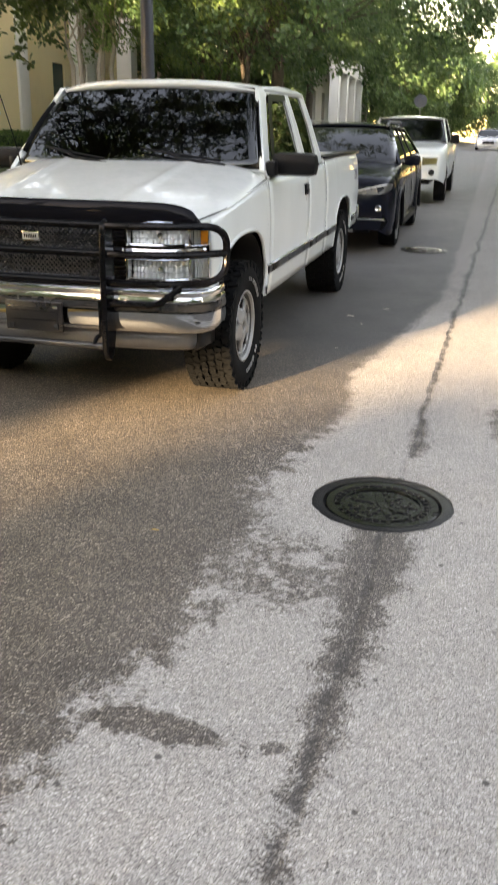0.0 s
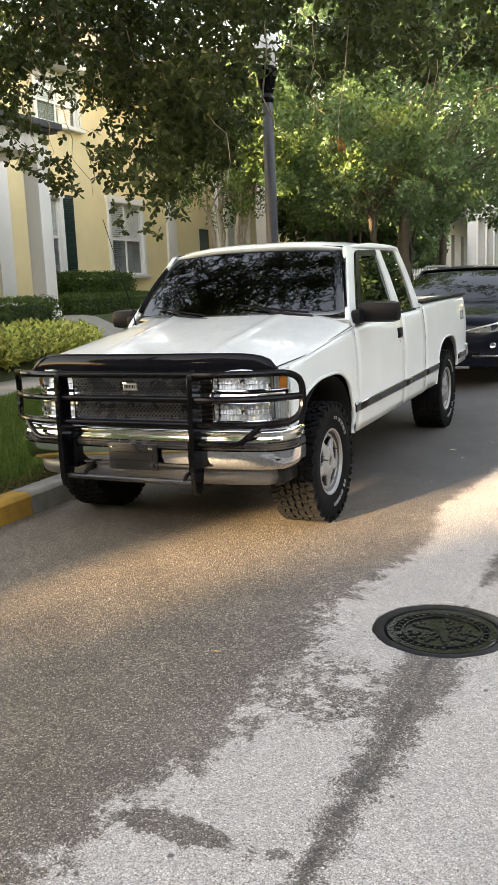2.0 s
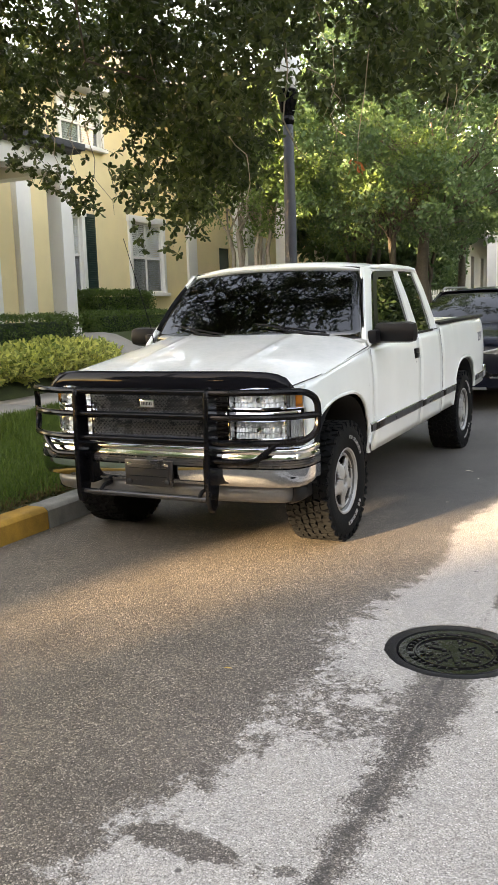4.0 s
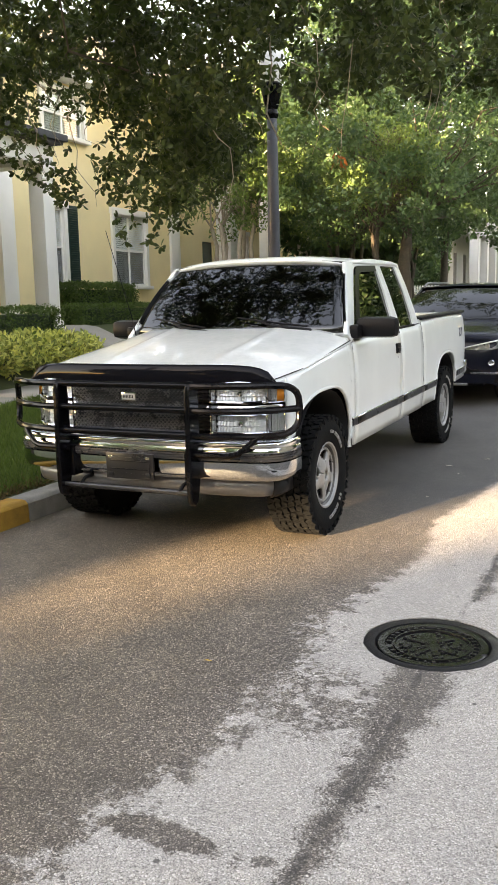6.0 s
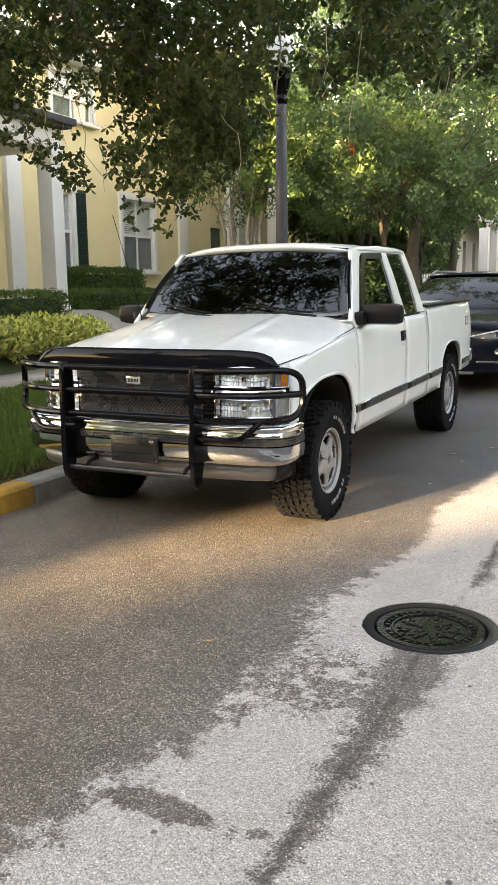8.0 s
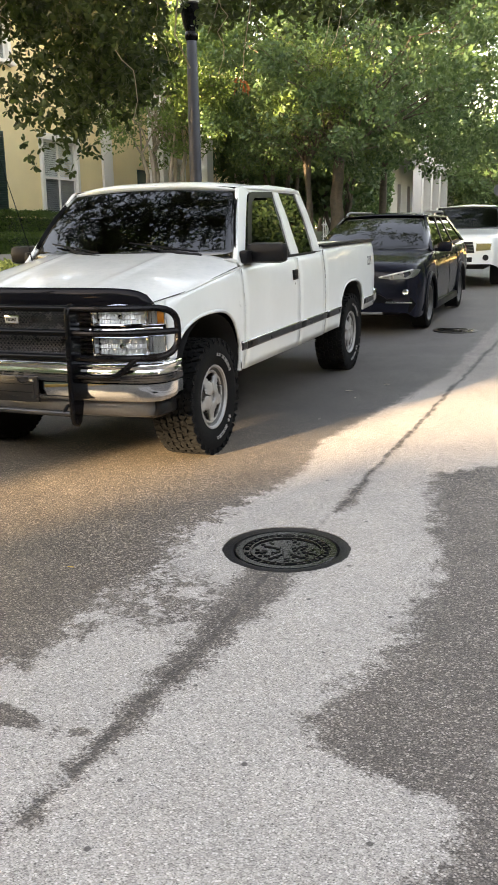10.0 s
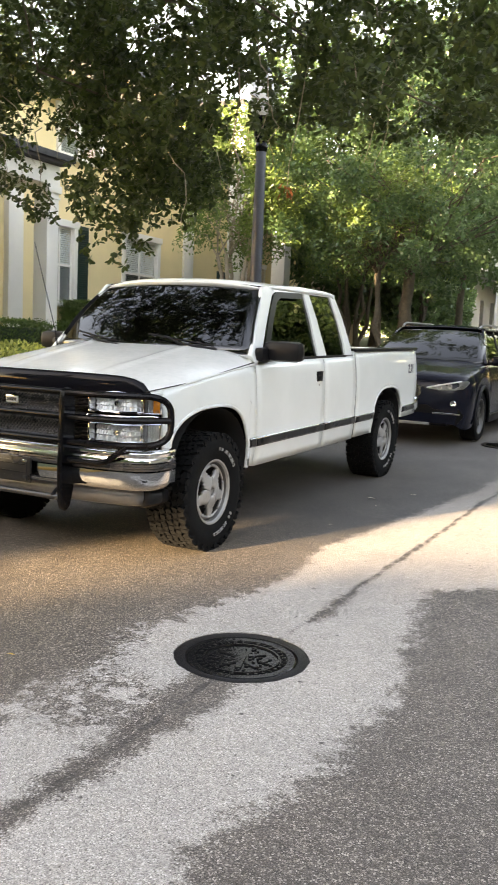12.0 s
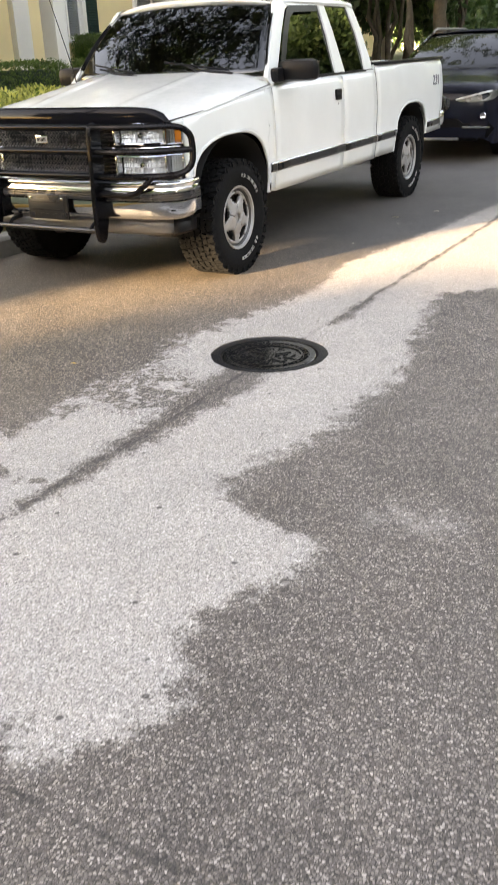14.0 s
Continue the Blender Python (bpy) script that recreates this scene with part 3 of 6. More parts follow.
# the oak whose boughs hang over the pickup; its trunk stands in the grass strip
OAK_LOW = [(-6.0, 3.2), (-4.33, 3.1), (-3.76, 2.65), (-3.4, 2.85), (-3.2, 3.3), (-3.0, 3.6), (-2.75, 3.5), (-2.6, 2.9), (-2.41, 2.4), (-2.02, 2.74), (-1.51, 2.82), (-1.08, 3.21), (-0.81, 3.47), (0.0, 3.5), (1.0, 3.3), (1.43, 3.4), (3.0, 3.6)]


def oak_low(x, y):
    k = (y + 5.3) / 8.8
    return 1.55 + (table(OAK_LOW, 2.9 + (x - 2.9) / k) - 1.55) * k + 0.08 * math.sin(5.1 * x + 2.0 * y)


rs = np.random.default_rng(3)
h = []
while len(h) < 350:
    x, y = rs.uniform(-6.6, 3.2), rs.uniform(1.8, 5.6)
    z = oak_low(x, y) + 0.30 + rs.uniform(0, 1) ** 1.3 * 2.4
    if x < -2.7 and z < 4.1 and rs.uniform() < 0.85:
        continue
    h.append((x, y, z))
while len(h) < 400:
    x, y = rs.uniform(-2.5, -1.2), rs.uniform(2.4, 4.2)
    h.append((x, y, oak_low(x, y) + 0.18 + rs.uniform(0, 1.6)))
# low sprays in front of the porch, and the denser top over it
for x, y, z in ((-3.6, 3.2, 2.97), (-3.75, 3.2, 3.2), (-3.5, 3.2, 2.8), (-2.82, 3.2, 2.9), (-2.55, 3.2, 3.1), (-2.3, 3.2, 2.42), (-2.35, 3.2, 2.65), (-4.3, 3.2, 3.35)):
    h.append((x, y + rs.uniform(-0.1, 0.1), z + 0.12))
h += [(rs.uniform(-7.0, -2.6), rs.uniform(2.0, 5.5), rs.uniform(4.4, 6.2)) for _ in range(70)]
h += in_ball(80, (-2.0, 2.6, 7.0), (5.2, 4.4, 2.0), None, 4)
h += [(rs.uniform(-4.5, 2.0), rs.uniform(-2.5, 1.6), rs.uniform(4.5, 6.4)) for _ in range(220)]
h += [(rs.uniform(-4.5, 0.8), rs.uniform(-0.5, 2.6), rs.uniform(5.2, 7.4)) for _ in range(170)]
# sparse heads added above the view, unseen; they darken what lies below
h += [(rs.uniform(-3.5, 1.8), rs.uniform(5.5, 12.5), rs.uniform(6.8, 8.2)) for _ in range(60)]


def lantern_gap(p):
    """True outside the thin stretch of crown that runs down towards the lantern."""
    k = (p[:, 1] + 5.35) / 12.6
    inside = (np.abs(p[:, 0] - 3.02 + 5.53 * k) < 0.05 + 0.20 * k) & (p[:, 2] > 1.53 + 2.75 * k) & (p[:, 2] < 1.53 + 3.85 * k)
    return ~inside | (np.sin(37 * p[:, 0]) * np.sin(41 * p[:, 2]) > 0.62)


tree("oak_tree", "oak with dark glossy leaves hanging low over the kerb", (-2.9, -1.4, 0.15), 0.17, 4.6, h, 0.36, 160, 0.082, M_BARK, M_LEAF, keep=lantern_gap, narrow=0.54, limb=0.5, simple=False, rosette=8)

rs = np.random.default_rng(5)
h = in_ball(350, (-1.7, 16.2, 6.2), (5.8, 4.4, 3.8), lambda x, y: 3.0 - 0.6 * sstep(-2.6, -0.5, x), 5)
tree("oak_tree", "broad oak with a brown trunk in the grass strip", (-2.80, 16.0, 0.45), 0.20, 2.9, h, 0.60, 235, 0.12, M_BARK, M_LEAF3, narrow=0.55, limb=0.4)

# multi-stemmed myrtles in the gardens
for i, (x, y, r, hh) in enumerate([(-6.8, 14.6, 2.0, 5.9), (-5.7, 20.2, 2.0, 5.8), (-4.9, 24.0, 2.0, 5.8)]):
    z = yard(x, y)
    h = in_ball(150, (x, y, z + hh - 1.1), (r, r, 2.0), None, 11 + i)
    tree("myrtle_tree", "myrtle with several pale smooth stems beside a porch" if i == 0 else "myrtle with several dark stems in a front garden", (x, y, z), 0.075, 2.9, h, 0.42, 130, 0.11, M_PALEBARK if i == 0 else M_BARK, M_LEAF2, trunks=6, simple=False, group="garden trees")

h = in_ball(60, (-3.15, 15.75, 4.9), (1.5, 1.5, 1.3), None, 21)
tree("myrtle_tree", "myrtle with stout brown stems beside an oak", (-3.15, 15.75, 0.3), 0.085, 2.9, h, 0.42, 120, 0.11, M_BARK, M_LEAF2, trunks=3, simple=False, group="garden trees")

# trees further along and across the street
# the tree at (11.5, 31.0) is added unseen, to block a bright reflection
FAR = [(-6.6, 24.5, 4.6, 3.0), (-4.6, 29.0, 9.0, 4.4), (-9.5, 37.0, 6.0, 3.4), (-3.2, 76.0, 7.0, 4.4), (9.2, 16.0, 4.7, 4.2), (10.0, 24.0, 5.6, 4.6), (-12.0, 46.5, 5.5, 3.6), (7.6, 38.0, 8.5, 5.0), (9.0, 47.0, 6.6, 4.6), (-4.0, 84.0, 7.5, 5.0), (8.0, 60.0, 7.5, 5.2), (11.5, 31.0, 5.2, 3.8), (-5.5, 70.0, 8.0, 5.0), (2.0, 92.0, 7.0, 7.0), (-8.0, 95.0, 8.0, 7.0), (13.0, 90.0, 8.0, 7.0)]
for i, (x, y, hh, r) in enumerate(FAR):
    z = yard(x, y)
    h = in_ball(330 if x > 8.5 and y < 30 else 270, (x, y, z + hh * (0.95 if y < 40 else 0.66)), (r, r, hh * 0.58), None, 30 + i)
    tree("street_tree", "tall leafy street tree further down the street", (x, y, z), 0.18, hh * 0.42, h, 0.85, 330 if x > 8.5 and y < 30 else 105, 0.15 if x > 8.5 and y < 30 else 0.28, M_BARK, M_LEAF3, narrow=0.6, limb=0.5)


# unseen trees added behind the walk: they shade the street, low sun enters by a cut gap
def shade(p):
    t = p[:, 2] / math.sin(radians(SUN_EL))
    gx, gy = p[:, 0] + SUN_WAY.x * t, p[:, 1] + SUN_WAY.y * t
    a = radians(SUN_AZ)
    u = gx * math.cos(a) - gy * math.sin(a)
    wob = 0.05 * np.sin(gy * 2.1) + 0.03 * np.sin(gy * 5.3 + 1.0)
    fade = RNG.uniform(-0.18, 0.18, len(gy))
    right = np.maximum(1.42, 2.35 * math.cos(a) + gy * (math.cos(a) - math.sin(a)))
    # leaves on sun rays to these spots are left out, shaping the sunlit band
    lit = (u > 0.26 + wob) & (u < right + wob + fade) & (gy > -3.0 + 3.0 * fade) & (gy < np.where(u < 0.98, 1.6, 5.5))
    spots = np.sin(gy * 0.61 + u * 1.3) + np.sin(u * 2.1 - gy * 0.37 + 2.0)
    high = (gy > np.where((u < -5.4) & (u > -13.2), 32, np.where(u > 0, 64, 42))) & (spots > np.where(u < -9.0, -0.3, np.where(u < -5.4, 0.6, 0.55)))
    spots = np.sin(gy * 1.7 + u * 2.3) + np.sin(u * 4.1 - gy * 1.1 + 2.0)
    flecks = (gy > 20) & (u > -5.3) & (u < 0.0) & (np.abs(u + 4.9) > 0.3) & (spots > 1.15)
    return ~(lit | high | flecks)


BACK = [(-9.5, -25.0, 6.5, 4.6), (-6.5, -17.5, 5.0, 3.6), (-3.0, -22.5, 6.8, 4.4), (-12.5, -18.0, 6.2, 4.4), (2.5, -26.0, 7.0, 4.6), (-5.5, -31.0, 11.0, 4.8), (0.5, -33.0, 11.0, 4.8), (-16.0, -27.0, 7.5, 4.8), (8.5, -27.0, 7.0, 4.6), (14.0, -22.0, 6.5, 4.4), (11.0, -12.0, 5.0, 3.2)]
for i, (x, y, hh, r) in enumerate(BACK):
    z = yard(x, y) if x < -1.5 or x > 7.6 else 0.0
    h = in_ball(210 if hh < 9 else 300, (x, y, z + hh - 0.8), (r, r, hh * 0.72), lambda a, b: 0.9, 60 + i)
    tree("street_tree", "large unseen leafy tree added to shade the street", (x, y, z), 0.2, hh * 0.4, h, 0.95, 130, 0.27, M_BARK, M_LEAF3, narrow=0.62, keep=shade if x < 6 else None)


# an added tall crown over the porch, above everything seen, that keeps the low sun off the trees along the street
h = in_ball(70, (-7.5, -3.0, 9.6), (5.6, 5.2, 3.6), None, 81)
tree("street_tree", "unseen tall tree added over the porch roofs as shade", (-4.4, -7.5, yard(-4.4, -7.5)), 0.26, 6.0, h, 1.0, 110, 0.30, M_BARK, M_LEAF3, narrow=0.6, keep=shade)


# ---- hedges, bushes, grass ----
def hedge(name, label, x0, x1, y0, y1, z0, z1, n, leaf, mat, category, rough=0.05):
    n = int(n * 2.2)
    t = thing(name, label, category, (0.5 * (x0 + x1), 0.5 * (y0 + y1), z0), group="garden hedges")
    sx, sy, sz = x1 - x0, y1 - y0, z1 - z0
    # solid dark green box; the shade between the leaves is in its colour
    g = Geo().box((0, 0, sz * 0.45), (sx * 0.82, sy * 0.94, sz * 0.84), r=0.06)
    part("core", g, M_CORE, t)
    p = RNG.uniform(-0.5, 0.5, (n, 3))
    face = RNG.integers(0, 5, n)
    for ax, val, k in ((0, 0.5, 0), (0, -0.5, 1), (1, -0.5, 2), (1, 0.5, 3), (2, 0.5, 4)):
        p[face == k, ax] = val
    lump = 1 + 0.05 * np.sin(p[:, 1] * sy * 5) + rough * RNG.normal(size=n)
    p = p * np.array([sx, sy, sz]) * lump[:, None] + np.array([0, 0, sz / 2])
    ob = new("leaves", leaf_mesh("leaves", p, leaf, mat, droop=-0.35, narrow=0.6, simple=True))
    ob.parent = t
    tagged(ob, kind="stuff")
    return t


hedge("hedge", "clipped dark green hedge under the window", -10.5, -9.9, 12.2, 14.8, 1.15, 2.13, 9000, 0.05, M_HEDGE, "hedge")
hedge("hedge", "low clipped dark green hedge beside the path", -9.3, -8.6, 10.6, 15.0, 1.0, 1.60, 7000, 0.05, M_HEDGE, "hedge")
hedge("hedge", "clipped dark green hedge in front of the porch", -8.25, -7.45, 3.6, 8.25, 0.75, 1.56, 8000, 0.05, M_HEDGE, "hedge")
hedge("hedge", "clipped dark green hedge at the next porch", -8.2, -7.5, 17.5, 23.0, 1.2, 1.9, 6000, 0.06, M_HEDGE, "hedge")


hedge("hedge", "clipped green hedge in front of the white house", -7.4, -6.5, 50.0, 66.0, 1.0, 2.0, 4000, 0.16, M_HEDGE, "hedge")
# added out of view, to keep bright reflections off the pickup's side
hedge("hedge", "unseen tall dark hedge added to block reflections", 9.4, 10.8, 18.0, 58.0, 0.2, 3.0, 16000, 0.11, M_HEDGE, "hedge")


def bush(label, x, y, r, hgt, n, leaf, mat):
    z = yard(x, y)
    t = thing("bush", label, "bush", (x, y, z), group="garden bushes")
    g = Geo()
    for k in range(7):
        a = k * 0.9
        g.tube(wander((0, 0, 0), (r * 0.7 * math.cos(a), r * 0.7 * math.sin(a), hgt * 0.75), 4, 0.05), [0.012, 0.01, 0.008, 0.006, 0.004], 5)
    part("stems", g, M_BARK, t)
    o = RNG.normal(size=(n, 3))
    o *= (RNG.uniform(0.45, 1, n) ** 0.5 / np.linalg.norm(o, axis=1))[:, None]
    p = o * np.array([r, r, hgt * 0.5]) * (1 + 0.14 * np.sin(o[:, :1] * 7 + x) * np.cos(o[:, 1:2] * 6)) + np.array([0, 0, hgt * 0.52])
    ob = new("leaves", leaf_mesh("leaves", p, leaf, mat, droop=-0.5, narrow=0.45))
    ob.parent = t
    tagged(ob, kind="stuff")


for x, y, r, hh in [(-6.95, 4.2, 0.5, 0.66), (-6.9, 5.0, 0.5, 0.70), (-6.85, 5.8, 0.52, 0.72), (-6.9, 6.6, 0.5, 0.74), (-6.85, 7.3, 0.48, 0.70), (-6.85, 7.95, 0.42, 0.62)]:
    bush("yellow green variegated bush beside the pavement", x, y, r, hh * 0.92, 2500, 0.105, M_VARI)

for x, y, r, hh in [(-11.5, 46.0, 2.4, 6.6), (-14.5, 48.0, 2.8, 7.0), (-10.2, 49.5, 1.4, 4.6)]:
    bush("tall dense green shrub beside a white house", x, y, r, hh, 7000, 0.34, M_LEAF3)


def litter(name, label, x, y, rz, size, mat):
    g = Geo()
    g.grid(lambda u, v: (size * (u - 0.5), size * 0.42 * (v - 0.5) * math.sin(math.pi * min(0.97, max(0.05, u))), 0.004 + size * 0.12 * abs(v - 0.5) + 0.05 * size * math.sin(u * 5)), 8, 4)
    ob = solo(name, g, mat, label, "leaf", group="litter on the road")
    ob.matrix_basis = pose(x, y, rise(y) + 0.004, 0, 0, rz)


litter("fallen_leaf", "small dry yellow leaf lying on the damp asphalt", 1.18, -2.21, 20, 0.034, M_DEADLEAF)
for x, y, rz, size in ((1.28, 2.35, 30, 0.07), (1.42, 2.05, 100, 0.05), (1.55, 2.75, 160, 0.06), (1.36, 1.15, 70, 0.04)):
    litter("fallen_leaf", "pale dry leaf scrap lying on the asphalt", x, y, rz, size, M_STRAW)

# grass between kerb and pavement: single blades near the kerb
n = 90000
p = np.empty((n, 3))
p[:, 1] = RNG.uniform(-1.6, 6.5, n)
p[:, 0] = -1.42 - 3.66 * RNG.uniform(0, 1, n)
p[:, 2] = [yard(a, b) for a, b in p[:, :2]]
thin = RNG.uniform(0, 1, n) < np.clip((-1.42 - p[:, 0]) * 2.2 + 0.25, 0, 1)
p = p[thin]
ob = new("grass", leaf_mesh("grass", p, 0.11, M_GRASS, narrow=0.07, upright=True, spread=0.75, simple=True))
tagged(ob, "bright green lawn grass in the strip behind the kerb", "grass", kind="stuff")
n = 60000
p = np.empty((n, 3))
p[:, 1] = RNG.uniform(6.5, 40, n)
p[:, 0] = -1.45 - 3.6 * RNG.uniform(0, 1, n)
p[:, 2] = [yard(a, b) for a, b in p[:, :2]]
ob = new("grass", leaf_mesh("grass", p, 0.16, M_GRASS, narrow=0.16, upright=True, spread=0.75, simple=True))
tagged(ob, "lawn grass further along the grass strip", "grass", kind="stuff")


n = 5200
p = np.empty((n, 3))
p[:, 1] = RNG.uniform(-2.2, 5.0, n)
p[:, 0] = -1.41 - np.abs(RNG.normal(size=n)) * 0.20
p[:, 2] = [yard(a, b) + 0.012 for a, b in p[:, :2]]
ob = new("leaf_litter", leaf_mesh("leaf_litter", p, 0.045, leaf_mat("brown leaf litter", (0.028, 0.018, 0.010), (0.16, 0.105, 0.055), 0.8, 0.15), droop=-0.1, narrow=0.5, simple=True))
tagged(ob, "brown dry leaf litter between kerb and grass", "leaf litter", kind="stuff")


# ---- houses ----
def sash_window(parent, x, y0, y1, z0, z1, shutters=()):
    """A window in a wall that faces +x: casing, sill, sashes, panes and a blind."""
    w = tagged(new("window"), "white sash window with closed slatted blind")
    w.parent = parent
    c = 0.13
    g = Geo()
    g.box((x + 0.02, y0 + c / 2, (z0 + z1) / 2), (0.10, c, z1 - z0), r=0.008)
    g.box((x + 0.02, y1 - c / 2, (z0 + z1) / 2), (0.10, c, z1 - z0), r=0.008)
    g.box((x + 0.035, (y0 + y1) / 2, z1 - 0.08), (0.13, y1 - y0 + 0.08, 0.17), r=0.008)
    part("casing", g, M_TRIMW, w)
    part("sill", Geo().box((x + 0.06, (y0 + y1) / 2, z0 - 0.04), (0.2, y1 - y0 + 0.1, 0.10), r=0.01), M_TRIMW, w)
    a, b, lo, hi = y0 + c, y1 - c, z0 + 0.01, z1 - 0.165
    mid, mz = (a + b) / 2, (lo + hi) / 2
    g = Geo()
    for yy in (a + 0.02, mid, b - 0.02):
        g.box((x - 0.05, yy, mz), (0.05, 0.055, hi - lo))
    for zz in (lo + 0.025, mz, hi - 0.025):
        g.box((x - 0.045, mid, zz), (0.05, b - a, 0.06))
    part("sashes", g, M_TRIMW, w)
    for p0, p1 in ((a, mid), (mid, b)):
        for q0, q1 in ((lo, mz), (mz, hi)):
            ob = part("pane", Geo().box((x - 0.055, (p0 + p1) / 2, (q0 + q1) / 2), (0.006, p1 - p0 - 0.05, q1 - q0 - 0.05)), M_SCREEN if q0 == lo else M_PANE, w)
            ob.visible_shadow = False
    k = int((hi - lo) / 0.055)
    for i in range(k):
        part("slat", Geo().box((x - 0.09, mid, lo + (i + 0.5) * (hi - lo) / k), (0.012, b - a, 0.046), Euler((0, radians(12), 0)).to_matrix().to_4x4()), M_BLIND, w)
    for s0, s1 in shutters:
        lv = Geo().box((x + 0.03, (s0 + s1) / 2, (z0 + z1) / 2 - 0.04), (0.05, s1 - s0, z1 - z0 - 0.06), r=0.006)
        kk = int((z1 - z0) / 0.06)
        for i in range(kk):
            lv.box((x + 0.06, (s0 + s1) / 2, z0 + 0.03 + i * (z1 - z0 - 0.14) / kk), (0.02, s1 - s0 - 0.10, 0.035), Euler((0, radians(35), 0)).to_matrix().to_4x4())
        part("shutter", lv, M_SHUTTER, w, "dark green louvred shutter")
    return w


def wall_with_holes(name, parent, x, y0, y1, z0, z1, holes, mat, thick=0.25):
    """A wall facing +x, its openings cut through; holes: (y0, y1, z0, z1), side by side in y."""
    yy = sorted({y0, y1, *[h[0] for h in holes], *[h[1] for h in holes]})
    zz = sorted({z0, z1, *[h[2] for h in holes], *[h[3] for h in holes]})
    bm = bmesh.new()
    vs = {}
    def vert(a, b, d):
        if (a, b, d) not in vs:
            vs[a, b, d] = bm.verts.new((x - d * thick, yy[a], zz[b]))
        return vs[a, b, d]
    def solid(a, b):
        if a < 0 or b < 0 or a >= len(yy) - 1 or b >= len(zz) - 1:
            return False
        cy, cz = (yy[a] + yy[a + 1]) / 2, (zz[b] + zz[b + 1]) / 2
        return not any(h[0] < cy < h[1] and h[2] < cz < h[3] for h in holes)
    for a in range(len(yy) - 1):
        for b in range(len(zz) - 1):
            if not solid(a, b):
                continue
            for d in (0, 1):
                bm.faces.new([vert(a, b, d), vert(a + 1, b, d), vert(a + 1, b + 1, d), vert(a, b + 1, d)])
            for da, db, e in ((-1, 0, ((a, b), (a, b + 1))), (1, 0, ((a + 1, b), (a + 1, b + 1))), (0, -1, ((a, b), (a + 1, b))), (0, 1, ((a, b + 1), (a + 1, b + 1)))):
                if not solid(a + da, b + db):
                    bm.faces.new([vert(*e[0], 0), vert(*e[1], 0), vert(*e[1], 1), vert(*e[0], 1)])
    g = Geo()
    bm.verts.index_update()
    g.v = [tuple(v.co) for v in bm.verts]
    g.f = [tuple(v.index for v in f.verts) for f in bm.faces]
    bm.free()
    return part(name, g, mat, parent, angle=30)


def column(parent, x, y, z0, z1, w=0.42, mat=None):
    c = part("column", Geo().box((x, y, (z0 + z1) / 2), (w, w, z1 - z0), r=0.012), mat or M_TRIMW, parent, "square white porch column")
    part("base", Geo().box((x, y, z0 + 0.09), (w + 0.07, w + 0.07, 0.18), r=0.012), mat or M_TRIMW, c)
    part("capital", Geo().box((x, y, z1 - 0.08), (w + 0.09, w + 0.09, 0.16), r=0.015).box((x, y, z1 - 0.26), (w + 0.05, w + 0.05, 0.05), r=0.01), mat or M_TRIMW, c)
    return c


HX = -10.8
house = thing("house", "pale yellow stucco town house with white trim and porch", "house", group="town houses")
W1, W2 = (11.82, 13.06, 2.12, 4.22), (15.08, 16.97, 2.14, 4.28)
UP = [(8.0, 9.7, 5.85, 7.05), (12.2, 14.1, 5.85, 7.05)]
def hole(w):
    return (w[0] + 0.12, w[1] - 0.12, w[2], w[3] - 0.12)
wall_with_holes("wall", house, HX, 0.0, 18.75, 0.4, 7.4, [hole(W1), hole(W2), hole(UP[0]), hole(UP[1])], M_YELLOW)
part("side_wall", Geo().box((HX - 4.1, 18.62, 3.9), (7.7, 0.25, 7.0)), M_YELLOW, house)
part("side_wall", Geo().box((HX - 4.1, 0.13, 3.9), (7.7, 0.25, 7.0)), M_YELLOW, house)
part("back_wall", Geo().box((HX - 8.1, 9.4, 3.9), (0.25, 18.7, 7.0)), M_YELLOW, house)
part("rooms", Geo().box((HX - 1.6, 9.3, 3.9), (0.1, 18.2, 6.8)), M_ROOM, house)
sash_window(house, HX, *W1, shutters=((13.07, 13.52),))
sash_window(house, HX, *W2)
for u in UP:
    sash_window(house, HX, *u)
part("corner_board", Geo().box((HX + 0.02, 18.58, 3.9), (0.12, 0.55, 6.9), r=0.01), M_TRIMW, house)
part("pilaster", Geo().box((HX + 0.06, 10.66, 2.78), (0.20, 0.50, 3.9), r=0.012), M_TRIMW, house)
g = Geo()
g.prism([(-8.6, 7.3), (0.55, 7.3), (0.6, 7.42), (-4.0, 9.2), (-8.8, 7.4)], lambda a, b: (HX + a, -0.4, b), (0, 19.4, 0))
part("roof", g, M_ROOF, house)
part("eaves", Geo().box((HX + 0.3, 9.35, 7.22), (0.6, 19.3, 0.18), r=0.02), M_TRIMW, house)
# porch of this house
PX = -8.61
part("porch_floor", Geo().box((-9.75, 4.9, 0.69), (2.5, 9.2, 0.86), r=0.02), M_WALK, house)
for y in (2.13, 4.53, 7.05, 9.31):
    column(house, PX + 0.03, y, 1.12, 4.43, 0.36)
part("beam", Geo().box((PX, 4.75, 4.63), (0.46, 9.5, 0.4), r=0.015).box((-9.95, 9.28, 4.63), (2.2, 0.4, 0.4), r=0.015), M_TRIMW, house)
part("porch_ceiling", Geo().box((-9.8, 4.7, 4.81), (2.0, 8.8, 0.06)), M_TRIMW, house)
part("porch_roof", Geo().box((-9.55, 4.75, 4.98), (2.85, 9.9, 0.14), r=0.02).box((-9.55, 4.75, 4.89), (2.7, 9.75, 0.08)), M_ROOF, house)
door = part("door", Geo().box((HX + 0.03, 6.3, 2.25), (0.10, 1.05, 2.2), r=0.01), M_SHUTTER, house, "dark green front door")
